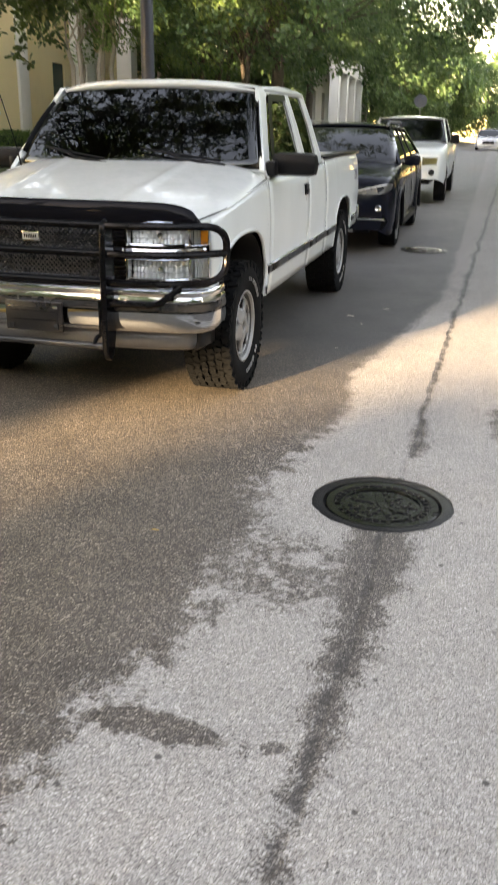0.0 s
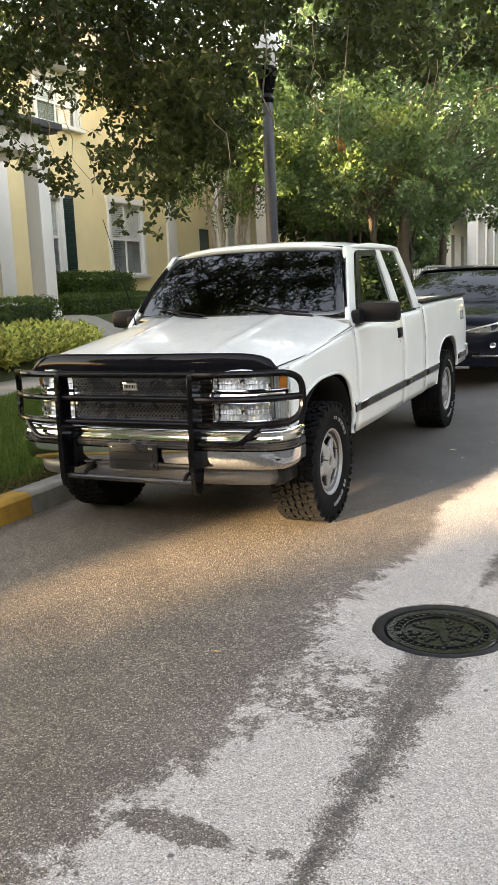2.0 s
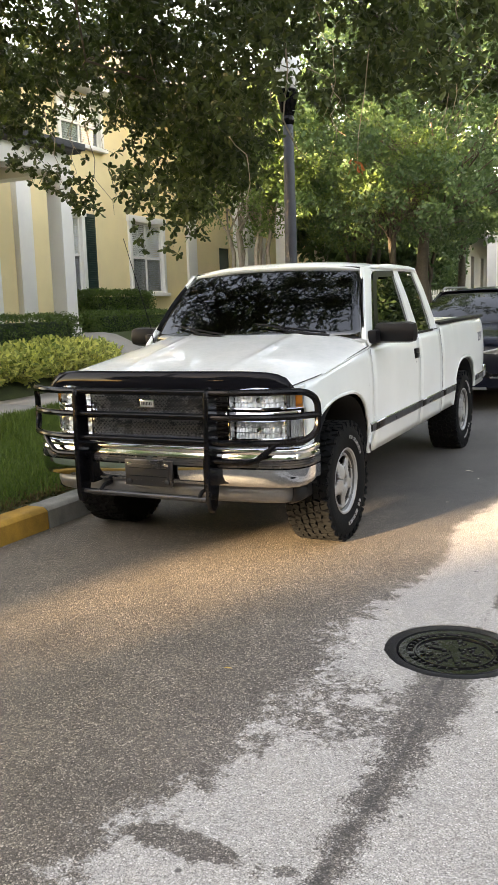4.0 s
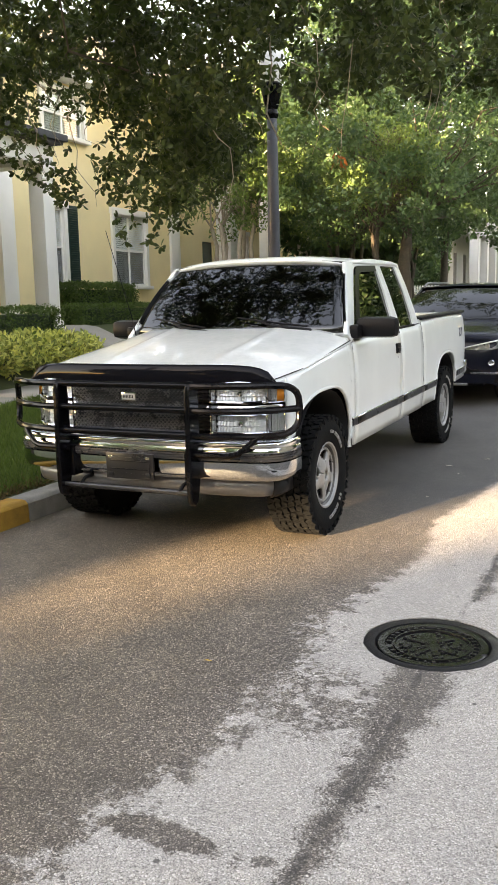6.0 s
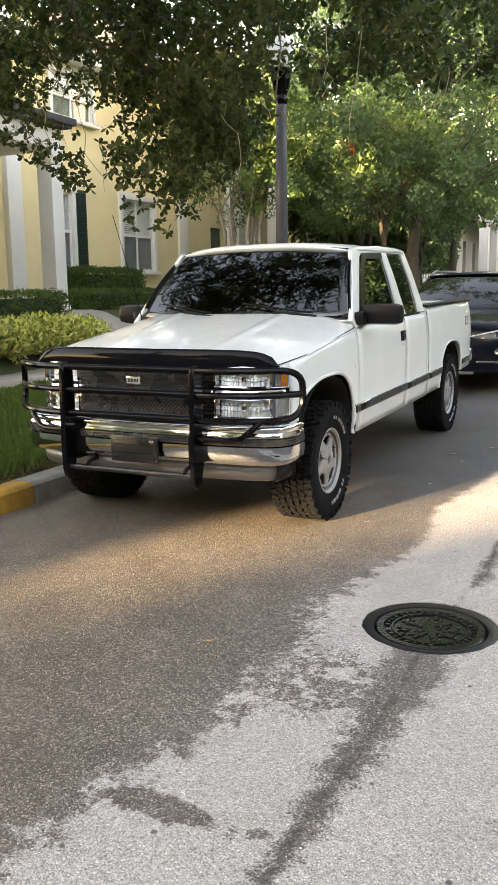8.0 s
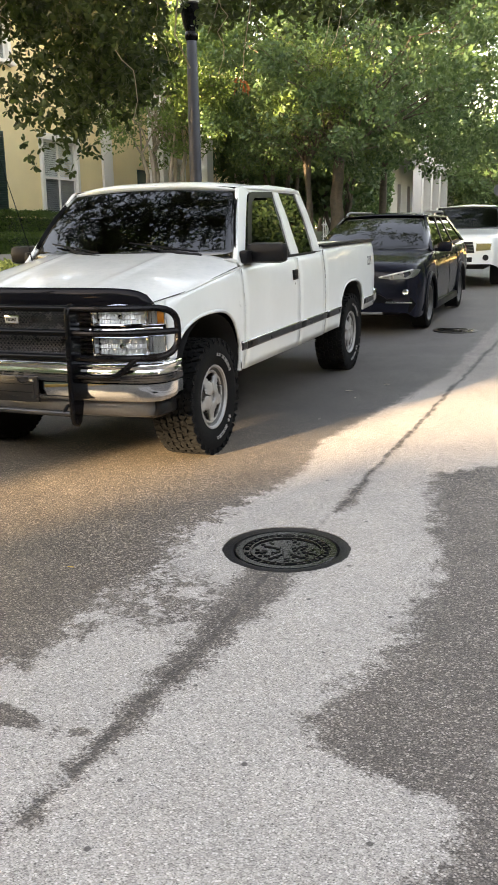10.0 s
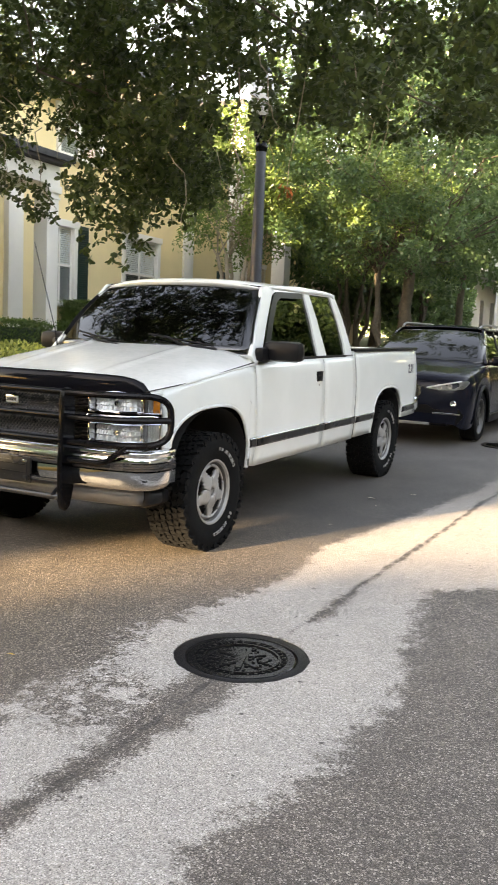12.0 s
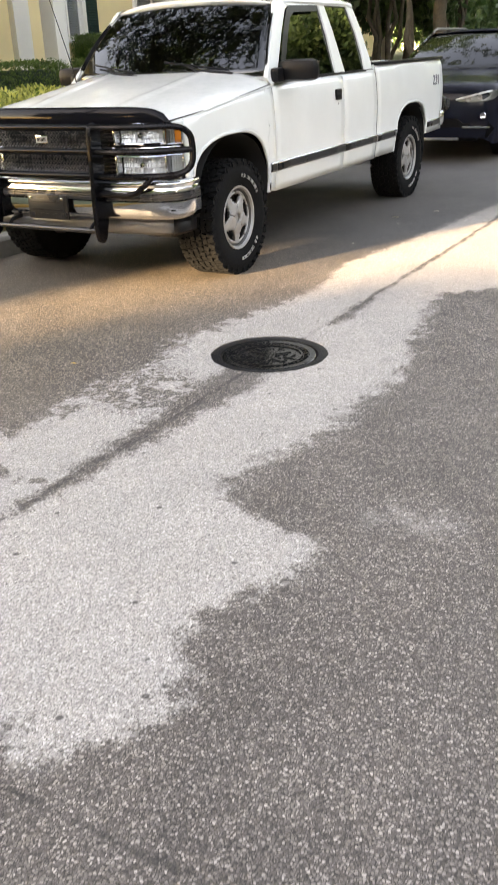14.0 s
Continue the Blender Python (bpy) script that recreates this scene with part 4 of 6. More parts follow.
part("doorknob", Geo().lathe([(0.0, 0.06), (0.03, 0.05), (0.035, 0.02), (0.015, 0.0)], 12, pose(HX + 0.08, 6.72, 2.15, 0, 90, 0)), M_STEEL, door)
notice = part("notice", Geo().lathe([(0.0, 0.0), (0.10, 0.0), (0.10, 0.006), (0.0, 0.006)], 8, pose(PX + 0.212, 7.10, 2.62, 0, 90, 0)), M_REDCARD, house, "small red eight-sided sign on the porch column")
part("notice_bars", Geo().box((PX + 0.219, 7.10, 2.645), (0.004, 0.12, 0.02)).box((PX + 0.219, 7.10, 2.60), (0.004, 0.09, 0.02)), M_TRIMW, notice)

# the next town house along the row, its porch hidden behind the myrtles
house = thing("house", "yellow town house with white columns behind garden trees", "house", group="town houses")
wall_with_holes("wall", house, HX - 0.3, 18.78, 34.0, 0.4, 8.6, [(21.05, 21.85, 1.4, 3.7), (23.2, 24.6, 2.2, 4.1)], M_YELLOW)
part("side_wall", Geo().box((HX - 3.85, 33.9, 4.5), (6.5, 0.25, 8.2)), M_YELLOW, house)
part("rooms", Geo().box((HX - 1.9, 26.4, 4.5), (0.1, 15.0, 8.0)), M_ROOM, house)
part("door", Geo().box((HX - 0.4, 21.45, 2.55), (0.08, 0.8, 2.3), r=0.01), M_SHUTTER, house, "dark green front door")
sash_window(house, HX - 0.3, 23.1, 24.7, 2.18, 4.22)
part("porch_floor", Geo().box((-10.2, 24.0, 0.8), (4.0, 10.0, 0.95), r=0.02), M_WALK, house)
for y in (17.3, 20.3, 23.6, 27.0):
    column(house, -8.3, y, 1.25, 7.5, 0.46)
part("beam", Geo().box((-8.3, 22.2, 7.72), (0.5, 10.6, 0.44), r=0.015), M_TRIMW, house)
part("porch_roof", Geo().box((-9.55, 22.4, 8.02), (3.0, 11.0, 0.16), r=0.02), M_ROOF, house)
g = Geo()
g.prism([(-8.6, 8.5), (-0.8, 8.5), (-0.8, 8.62), (-4.6, 11.2), (-8.8, 8.6)], lambda a, b: (HX + a, 19.1, b), (0, 15.5, 0))
part("roof", g, M_ROOF, house)

# a white house far down the row
house = thing("house", "white house with tall porch columns far down the street", "house", group="town houses")
wall_with_holes("wall", house, -10.5, 54.0, 72.0, 0.8, 9.5, [(56.0, 57.2, 2.4, 5.0), (59.6, 60.8, 2.4, 5.0), (63.2, 64.4, 2.4, 5.0), (67.0, 68.2, 2.4, 5.0)], M_FARWHITE)
part("side_wall", Geo().box((-14.0, 54.1, 5.1), (6.8, 0.25, 8.6)), M_FARWHITE, house)
part("rooms", Geo().box((-11.6, 63.0, 5.0), (0.1, 17.6, 8.2)), M_ROOM, house)
for y in (55.5, 59.0, 62.5, 66.0, 69.5):
    column(house, -8.2, y, 1.9, 5.9, 0.62, M_FARWHITE)
part("porch_floor", Geo().box((-9.3, 62.5, 1.4), (2.8, 15.0, 1.0), r=0.02), M_WALK, house)
part("beam", Geo().box((-8.2, 62.5, 6.3), (0.8, 15.0, 0.8), r=0.02), M_FARWHITE, house)
part("porch_roof", Geo().box((-9.2, 62.5, 6.8), (3.2, 15.6, 0.2), r=0.02), M_FARWHITE, house)
g = Geo()
g.prism([(-7.5, 9.4), (0.5, 9.4), (-3.5, 12.4)], lambda a, b: (-10.5 + a, 53.6, b), (0, 18.8, 0))
part("roof", g, M_ROOF, house)

# unseen houses added across the street; only reflections show them
for y0, y1 in ((-34.0, -8.0), (-5.0, 20.0), (23.0, 50.0)):
    house = thing("house", "plain pale house added unseen across the street", "house", group="town houses")
    part("wall", Geo().box((18.0, (y0 + y1) / 2, 3.4), (6.0, y1 - y0, 6.6)), M_SIDING, house)
    part("roof", Geo().prism([(14.6, 6.6), (21.4, 6.6), (18.0, 8.8)], lambda a, b: (a, y0 - 0.4, b), (0, y1 - y0 + 0.8, 0)), M_ROOF, house)

# added out of view, low enough for the sun, to hide the bright horizon
house = thing("house", "unseen low plain house added to block glow behind the bend", "house", group="town houses")
part("wall", Geo().box((0.0, -44.0, 2.4), (70.0, 6.0, 5.2)), M_SIDING, house)
part("roof", Geo().box((0.0, -44.0, 5.1), (70.6, 6.6, 0.3), r=0.05), M_ROOF, house)

fence = thing("picket_fence", "low white picket fence in front of a garden", "fence")
for i in range(46):
    y = 30.0 + i * 0.32
    part("picket", Geo().prism([(-0.05, 0), (0.05, 0), (0.05, 0.95), (0, 1.03), (-0.05, 0.95)], lambda a, b: (-7.3, y + a, yard(-7.3, y) + 0.04 + b), (0.03, 0, 0)), M_TRIMW, fence)
g = Geo()
for zz in (0.3, 0.78):
    g.tube([(-7.32, 29.9 + k * 1.5, yard(-7.32, 29.9 + k * 1.5) + zz) for k in range(11)], 0.035, 4)
part("rail", g, M_TRIMW, fence)


# ---- street lamp and sign ----
LX, LY = -2.52, 7.25
lamp = thing("street_lamp", "grey painted lamp post with a glass lantern", "street lamp", (LX, LY, yard(LX, LY)))
part("post", Geo().lathe([(0.19, -0.1), (0.19, 0.25), (0.15, 0.32), (0.11, 0.5), (0.10, 0.9), (0.092, 2.6), (0.078, 4.07), (0.078, 4.12)], 20), M_POST, lamp)
part("collar", Geo().lathe([(0.08, 4.05), (0.10, 4.09), (0.10, 4.14), (0.085, 4.18), (0.12, 4.27), (0.155, 4.45), (0.165, 4.54), (0.14, 4.57), (0.0, 4.57)], 20), M_BLACK, lamp, "black cast collar")
part("globe", Geo().lathe([(0.13, 4.57), (0.18, 4.64), (0.21, 4.80), (0.21, 4.94), (0.16, 5.14), (0.10, 5.22)], 24), M_LAMPGLASS, lamp, "frosted white acorn globe")
part("cap", Geo().lathe([(0.11, 5.20), (0.12, 5.24), (0.06, 5.32), (0.02, 5.42), (0.0, 5.44)], 20), M_BLACK, lamp)

sign = thing("road_sign", "round road sign seen from behind on a post", "road sign", (-1.5, 43.0, yard(-1.5, 43.0)))
part("post", Geo().tube([(0, 0, -0.1), (0, 0, 2.9)], 0.03, 10), M_STEEL, sign)
part("plate", Geo().lathe([(0, -0.006), (0.33, -0.006), (0.335, 0.0), (0.33, 0.006), (0, 0.006)], 28, pose(0, -0.04, 2.65, 90, 0, 0)), M_POST, sign, "dull blue grey disc")

# ---- manhole cover ----
cover = thing("manhole_cover", "wet black cast iron manhole cover in the asphalt", "manhole cover", (MX, MY, -0.011), rz=20)
part("ring", Geo().lathe([(MR, -0.06), (MR, 0.003), (MR - 0.006, 0.007), (0.262, 0.006), (0.257, -0.008), (0.257, -0.06)], 72), M_IRONRING, cover, "worn flat iron ring")
part("lid", Geo().lathe([(0.252, -0.05), (0.252, 0.001), (0.247, 0.005), (0.215, 0.004), (0.212, -0.003), (0.0, -0.003)], 64), M_IRON, cover)
part("rim_band", Geo().lathe([(0.168, -0.004), (0.170, 0.004), (0.178, 0.004), (0.180, -0.004)], 64), M_IRON, cover)
for i in range(34):
    a = i * 2 * math.pi / 34
    if i % 9 == 8:
        continue
    part("raised_bar", Geo().box((0.197 * math.cos(a), 0.197 * math.sin(a), 0.0), (0.024, 0.010 + 0.008 * (i % 3 == 1), 0.008), Euler((0, 0, a)).to_matrix().to_4x4(), r=0.002), M_IRON, cover)
g = Geo()
for i in range(70):
    a, r = RNG.uniform(0, 6.28), 0.15 * math.sqrt(RNG.uniform(0, 1))
    if abs(r * math.cos(a)) < 0.03 and abs(r * math.sin(a)) < 0.12:
        continue
    g.box((r * math.cos(a), r * math.sin(a), -0.001), (0.02, 0.011, 0.007), Euler((0, 0, RNG.uniform(0, 3))).to_matrix().to_4x4(), r=0.002)
tagged(part("relief", g, M_IRON, cover, "raised cast pattern"), kind="stuff")
for bar in ([(-0.014, -0.12), (0.014, -0.12), (0.020, 0.03), (0.0, 0.13), (-0.020, 0.03)], [(0.03, 0.02), (0.11, 0.06), (0.10, 0.085), (0.025, 0.05)], [(-0.03, 0.02), (-0.11, 0.06), (-0.10, 0.085), (-0.025, 0.05)], [(0.02, -0.03), (0.09, -0.09), (0.075, -0.105), (0.018, -0.055)], [(-0.02, -0.03), (-0.09, -0.09), (-0.075, -0.105), (-0.018, -0.055)]):
    part("emblem", Geo().prism(bar, lambda a, b: (a, b, -0.004), (0, 0, 0.007)), M_IRON, cover, bevel=0.002)
copy_at = (1.58, 7.0)
part("pick_hole", Geo().box((0.21, -0.12, 0.002), (0.03, 0.018, 0.008), Euler((0, 0, 0.5)).to_matrix().to_4x4(), r=0.003), M_DARK, cover)
# copied cover stands in for a dark wet patch beside the SUV
copy_thing(cover, pose(*copy_at, rise(copy_at[1]) + 0.004, 1.0, 0, 70))

# pale bare twigs that hang out of the oak's crown
oak = bpy.data.objects["oak_tree"]
for pts in ([(-2.15, 3.2, 4.95), (-2.08, 3.2, 4.70), (-1.92, 3.2, 4.55), (-1.74, 3.2, 4.62), (-1.66, 3.2, 4.90)], [(0.36, 3.3, 4.6), (0.30, 3.3, 4.25), (0.42, 3.3, 4.0), (0.60, 3.3, 3.88)], [(-2.9, 4.4, 4.4), (-2.6, 4.3, 3.9), (-2.35, 4.3, 3.7), (-2.2, 4.2, 3.3)], [(-1.0, 3.6, 4.7), (-0.95, 3.6, 4.1), (-1.02, 3.6, 3.6), (-0.85, 3.6, 3.25)]):
    p = [Vector(q) - oak.location for q in pts]
    part("bare_twig", Geo().tube([p[0].lerp(p[1], 0.5)] + p[1:], 0.009, 6), M_PALEBARK, oak, "pale bare twig")
q = [Vector(p) - oak.location for p in ((0.30, 2.6, 4.0), (0.26, 2.55, 3.5), (0.21, 2.5, 3.1), (0.20, 2.5, 2.85))]
part("bare_twig", Geo().tube(q, [0.006, 0.005, 0.004, 0.003], 5), M_PALEBARK, oak, "pale bare twig")
ob = new("dead_leaves", leaf_mesh("dead_leaves", np.array(q[-1]) + RNG.normal(size=(16, 3)) * np.array([0.035, 0.035, 0.05]), 0.075, M_FLOWER, droop=1.2))
ob.parent = oak
tagged(ob, "small bunch of rust red leaves", kind="stuff")
for i in range(16):
    x, y = random.uniform(-3.4, 1.2), random.uniform(2.0, 3.0)
    z = oak_low(x, y) + random.uniform(0.5, 1.5)
    q = [Vector((x, y, z)) - oak.location]
    for _ in range(7):
        q.append(q[-1] + Vector((random.gauss(0.02, 0.07), random.gauss(0, 0.04), random.uniform(-0.20, -0.04))))
    part("bare_twig", Geo().tube(q, [0.006, 0.006, 0.005, 0.005, 0.004, 0.004, 0.003, 0.002], 5), M_PALEBARK, oak, "pale bare twig")
# ---- the white pickup ----
def half_width(y, z):
    """How far the body's side stands from the middle line."""
    x = 0.975 - (0.035 * ((z - 0.95) / 0.36) ** 2 if z > 0.95 else 0.028 * ((0.95 - z) / 0.42) ** 2)
    x += 0.010 * sstep(0.78, 0.72, z)
    x -= 0.085 * sstep(-0.28, -0.82, y) ** 1.3 + 0.02 * sstep(4.2, 4.75, y)
    return x


def arch(y, c, w, top, base):
    d = abs(y - c) / w
    return base if d >= 1 else base + (top - base) * (1 - d ** 2.8) ** (1 / 2.8)


def side_panel(stations, top, bottom, s, rows=10):
    """A curved panel between two lines on the body's side."""
    g = Geo()
    n = len(stations) - 1
    def at(u, v):
        y = stations[round(u * n)]
        t = v
        z = lerp(bottom(y), top(y), t)
        x = half_width(y, z) - 0.05 * sstep(0.93, 1.0, t) ** 2 * 0.35
        return (s * x, y, z)
    g.grid(at, n, rows, flip=s < 0)
    return g


def spread(a, b, n):
    return [lerp(a, b, i / n) for i in range(n + 1)]


FC, FW, RC, RW = -0.055, 0.50, 3.60, 0.475      # wheel arches: middle and half width
def seam(y):
    return table([(-0.80, 1.105), (-0.3, 1.165), (0.38, 1.245), (0.62, 1.272), (1.5, 1.285), (2.62, 1.292)], y)


def rail(y):
    return 1.335


def low_front(y):
    return arch(y, FC, FW, 0.995, 0.70 if y < FC else 0.515)


def low_rear(y):
    return arch(y, RC, RW, 0.955, 0.515 if y < RC else 0.60)


truck = thing("pickup_truck", "white extended cab pickup with black grille guard and off-road tyres", "pickup truck", (0, 0, 0.002), rx=0.9)
fst = [-0.61, -0.58] + [FC - FW * math.cos(math.pi * i / 28) for i in range(29)] + [0.44, 0.50, 0.545]
rst = spread(2.635, 3.10, 5) + [RC - RW * math.cos(math.pi * i / 28) for i in range(29)] + spread(4.10, 4.66, 6)
for s in (1, -1):
    part("front_fender", side_panel(fst, seam, low_front, s), M_WHITE, truck, solid=0.02)
    part("header_panel", side_panel([-0.73, -0.70, -0.66, -0.613], seam, lambda y: 1.068, s, 4), M_WHITE, truck, solid=0.02)
    door = part("door", side_panel(spread(0.552, 1.846, 14), seam, lambda y: 0.508, s, 14), M_WHITE, truck, solid=0.03)
    part("cab_corner", side_panel(spread(1.852, 2.607, 8), seam, lambda y: 0.508, s, 14), M_WHITE, truck, solid=0.03)
    part("bed_side", side_panel(rst, rail, low_rear, s, 12), M_WHITE, truck, solid=0.03)
    # dark gaps between the panels
    for a, b in ((-0.74, 0.545), (0.545, 1.85), (1.85, 2.60)):
        part("panel_gap", Geo().tube([(s * (half_width(y, seam(y)) - 0.011), y, seam(y) + 0.004) for y in spread(a, b, 8)], 0.0036, 5), M_DARK, truck)
    for yy, z0 in ((0.5485, 0.515), (1.849, 0.515), (2.620, 0.515)):
        z1 = seam(yy) if yy < 2.6 else 1.325
        part("panel_gap", Geo().tube([(s * (half_width(yy, z) - 0.0035), yy, z) for z in spread(z0, z1 - 0.02, 8)], 0.0024, 5), M_SEAM if yy < 2.6 else M_DARK, truck)
    # rub strip: one length on each panel, bright upper edge
    for a, b in ((0.455, 0.545), (0.56, 1.84), (1.86, 2.60), (2.645, 3.12), (4.085, 4.62)):
        g = Geo()
        g.grid(lambda u, v: (s * (half_width(lerp(a, b, u), 0.69) + (0.014 if 0.1 < v < 0.9 else 0.0)), lerp(a, b, u), 0.655 + 0.070 * v), 6, 5, flip=s < 0)
        part("rub_strip", g, M_TRIMGREY, truck, solid=0.01)
        g = Geo()
        g.grid(lambda u, v: (s * (half_width(lerp(a, b, u), 0.69) + 0.016), lerp(a, b, u), 0.713 + 0.012 * v), 6, 1, flip=s < 0)
        part("bright_edge", g, M_CHROME, truck, solid=0.012)
    # wheel arch lips
    for c, w, top, b0, b1 in ((FC, FW, 0.995, 0.70, 0.515), (RC, RW, 0.955, 0.515, 0.60)):
        path = []
        for i in range(31):
            y = c - w * math.cos(math.pi * i / 30)
            z = arch(y, c, w, top, b0 if y < c else b1)
            path.append((s * (half_width(y, z) - 0.004), y, z))
        part("arch_lip", Geo().tube(path, 0.013, 8), M_WHITE, truck)
        well = Geo()
        well.grid(lambda u, v: (s * lerp(0.955, 0.52, v), c - (w - 0.008) * math.cos(math.pi * u), 0.50 + (top - 0.515) * max(0.0, math.sin(math.pi * u)) ** 0.75), 24, 2)
        well.add([(s * 0.52, c - w, 0.4), (s * 0.52, c + w, 0.4), (s * 0.52, c + w, 1.0), (s * 0.52, c - w, 1.0)], [(0, 1, 2, 3)])
        part("wheel_well", well, M_DARK, truck)
    # door furniture
    hx = half_width(1.70, 1.13)
    part("handle", Geo().box((s * (hx + 0.006), 1.715, 1.13), (0.022, 0.105, 0.085), r=0.008).box((s * (hx + 0.016), 1.70, 1.118), (0.02, 0.075, 0.035), r=0.006), M_TRIM, door, "black plastic pull handle")
    part("keyhole", Geo().lathe([(0, 0.004), (0.012, 0.004), (0.013, 0.0)], 12, pose(s * (hx + 0.002), 1.715, 1.055, 0, 90 * s, 0)), M_STEEL, door)
    mx = 1.085 if s > 0 else 1.02
    m = Geo().box((s * mx, 0.735, 1.352), (0.315, 0.115, 0.150), Euler((0, 0, s * radians(-4))).to_matrix().to_4x4(), r=0.052)
    mirror = part("mirror", m, M_TRIM, door, "large black door mirror", bevel=0.0)
    m = Geo().box((s * 0.945, 0.70, 1.325), (0.07, 0.20, 0.10), r=0.02)
    part("mirror_foot", m, M_TRIM, door)
    part("mirror_glass", Geo().box((s * (mx + 0.005), 0.796, 1.352), (0.26, 0.004, 0.11), r=0.001), M_CHROME, truck)


# hood
def hood_z(x, y):
    mid = table([(-0.80, 1.145), (-0.72, 1.165), (-0.3, 1.248), (0.15, 1.325), (0.50, 1.382)], y)
    e = seam(y) + 0.006
    a = min(1.0, abs(x) / (half_width(y, e) - 0.004))
    ridge = 0.012 * math.exp(-((abs(x) - 0.42 - 0.05 * y) / 0.025) ** 2) * sstep(-0.75, -0.3, y)
    return e + (mid - e) * (1 - a ** (3.0 + 1.5 * sstep(-0.2, 0.45, y))) ** 0.8 + ridge


g = Geo()
HOOD_Y = [-0.805, -0.80, -0.785, -0.75] + spread(-0.70, 0.46, 16)
def hood_at(u, v):
    t = 2 * v - 1
    y = HOOD_Y[round(u * (len(HOOD_Y) - 1))]
    a = math.copysign(1 - (1 - abs(t)) ** 1.6, t)
    e = half_width(y, seam(y)) - 0.004
    back = 0.13 * (a * a) * sstep(-0.2, 0.46, y) + 0.10 * a * a * sstep(-0.3, -0.8, y)
    z = hood_z(a * e, y) - (0.05 if y < -0.803 else 0.014 if y < -0.797 else 0.004 if y < -0.78 else 0)
    return (a * e, y + back, z)
g.grid(hood_at, len(HOOD_Y) - 1, 72)
part("hood", g, M_HOOD, truck, "white bonnet with faint dapple of dirt", solid=0.015, angle=50)
g = Geo()
g.grid(lambda u, v: (lerp(-0.87, 0.87, u), 0.455 + 0.13 * (2 * u - 1) ** 2 + 0.16 * v, lerp(1.335, 1.34, v) - 0.07 * abs(2 * u - 1) ** 4), 20, 3)
part("cowl", g, M_TRIM, truck, "black cowl panel", solid=0.02)

# white cowl corners between bonnet, windscreen and fender
for s in (1, -1):
    def corner(u, v):
        a = lerp(0.70, 0.98, u)
        top = Vector((s * 0.900 * a, 0.385 + 0.21 * a * a, 1.322 if s > 0 else 1.285))
        y = lerp(0.50, 0.62, u)
        low = Vector((s * (half_width(y, seam(y)) - 0.004), y, seam(y) + (0.006 if s > 0 else -0.025)))
        if u < 0.34:
            low = Vector((s * lerp(0.66, half_width(y, seam(y)) - 0.004, u / 0.34), 0.50, 1.318 if s > 0 else 1.285))
        return tuple(top.lerp(low, v))
    part("cowl_corner", Geo().grid(corner, 12, 5, flip=s < 0), M_WHITE, truck, solid=0.01, angle=60)

# bug deflector along the hood's front edge
g = Geo()
def deflector(u, v):
    x = lerp(-0.90, 0.90, u)
    a = abs(x) / 0.90
    y = -0.83 + 0.105 * a ** 2.2
    drop = 0.02 * a ** 5
    z = 1.095 + 0.115 * v * math.sqrt(max(0.05, 1 - a ** 14))
    return (x, y - 0.010 * math.sin(math.pi * v) + 0.012 * v * v, z - drop)
g.grid(deflector, 36, 8)
part("bug_deflector", g, Mat("gloss black deflector", (0.006, 0.006, 0.008), 0.06, Specular_IOR_Level=0.09).m, truck, "glossy black bonnet deflector", solid=0.012, angle=60)


# grille and lamps
def nose(x):
    a = abs(x)
    return -0.795 + 0.03 * (a / 0.85) ** 2 + 0.16 * sstep(0.70, 0.97, a)


g = Geo()
g.grid(lambda u, v: (lerp(-0.92, 0.92, u), nose(lerp(-0.92, 0.92, u)) + 0.07, lerp(0.74, 1.11, v)), 30, 2)
part("grille_back", g, M_DARK, truck)
def nose_bar(z, h, x0, x1, out, mat, name):
    g = Geo()
    prof = [(0.03, -h / 2), (-0.004 - out, -h / 2), (-0.012 - out, 0), (-0.004 - out, h / 2), (0.03, h / 2)]
    g.grid(lambda u, v: (lerp(x0, x1, u), nose(lerp(x0, x1, u)) + prof[round(v * 4)][0], z + prof[round(v * 4)][1]), 24, 4)
    part(name, g, mat, truck, solid=0.004)
nose_bar(1.100, 0.020, -0.90, 0.90, 0.0, M_CHROME, "grille_surround")
for x0, x1, mat in ((-0.90, -0.47, M_CHROME), (-0.47, 0.47, M_TRIM), (0.47, 0.90, M_CHROME)):
    nose_bar(0.943, 0.040, x0, x1, 0.006, mat, "grille_bar")
nose_bar(0.768, 0.026, -0.90, 0.90, 0.0, M_CHROME, "grille_surround")
for z in (1.065, 1.035, 1.005, 0.975, 0.895, 0.865, 0.835, 0.805):
    nose_bar(z, 0.010, -0.43, 0.43, -0.02, M_TRIM, "grille_slat")
LENS_X = (0.505, 0.822)
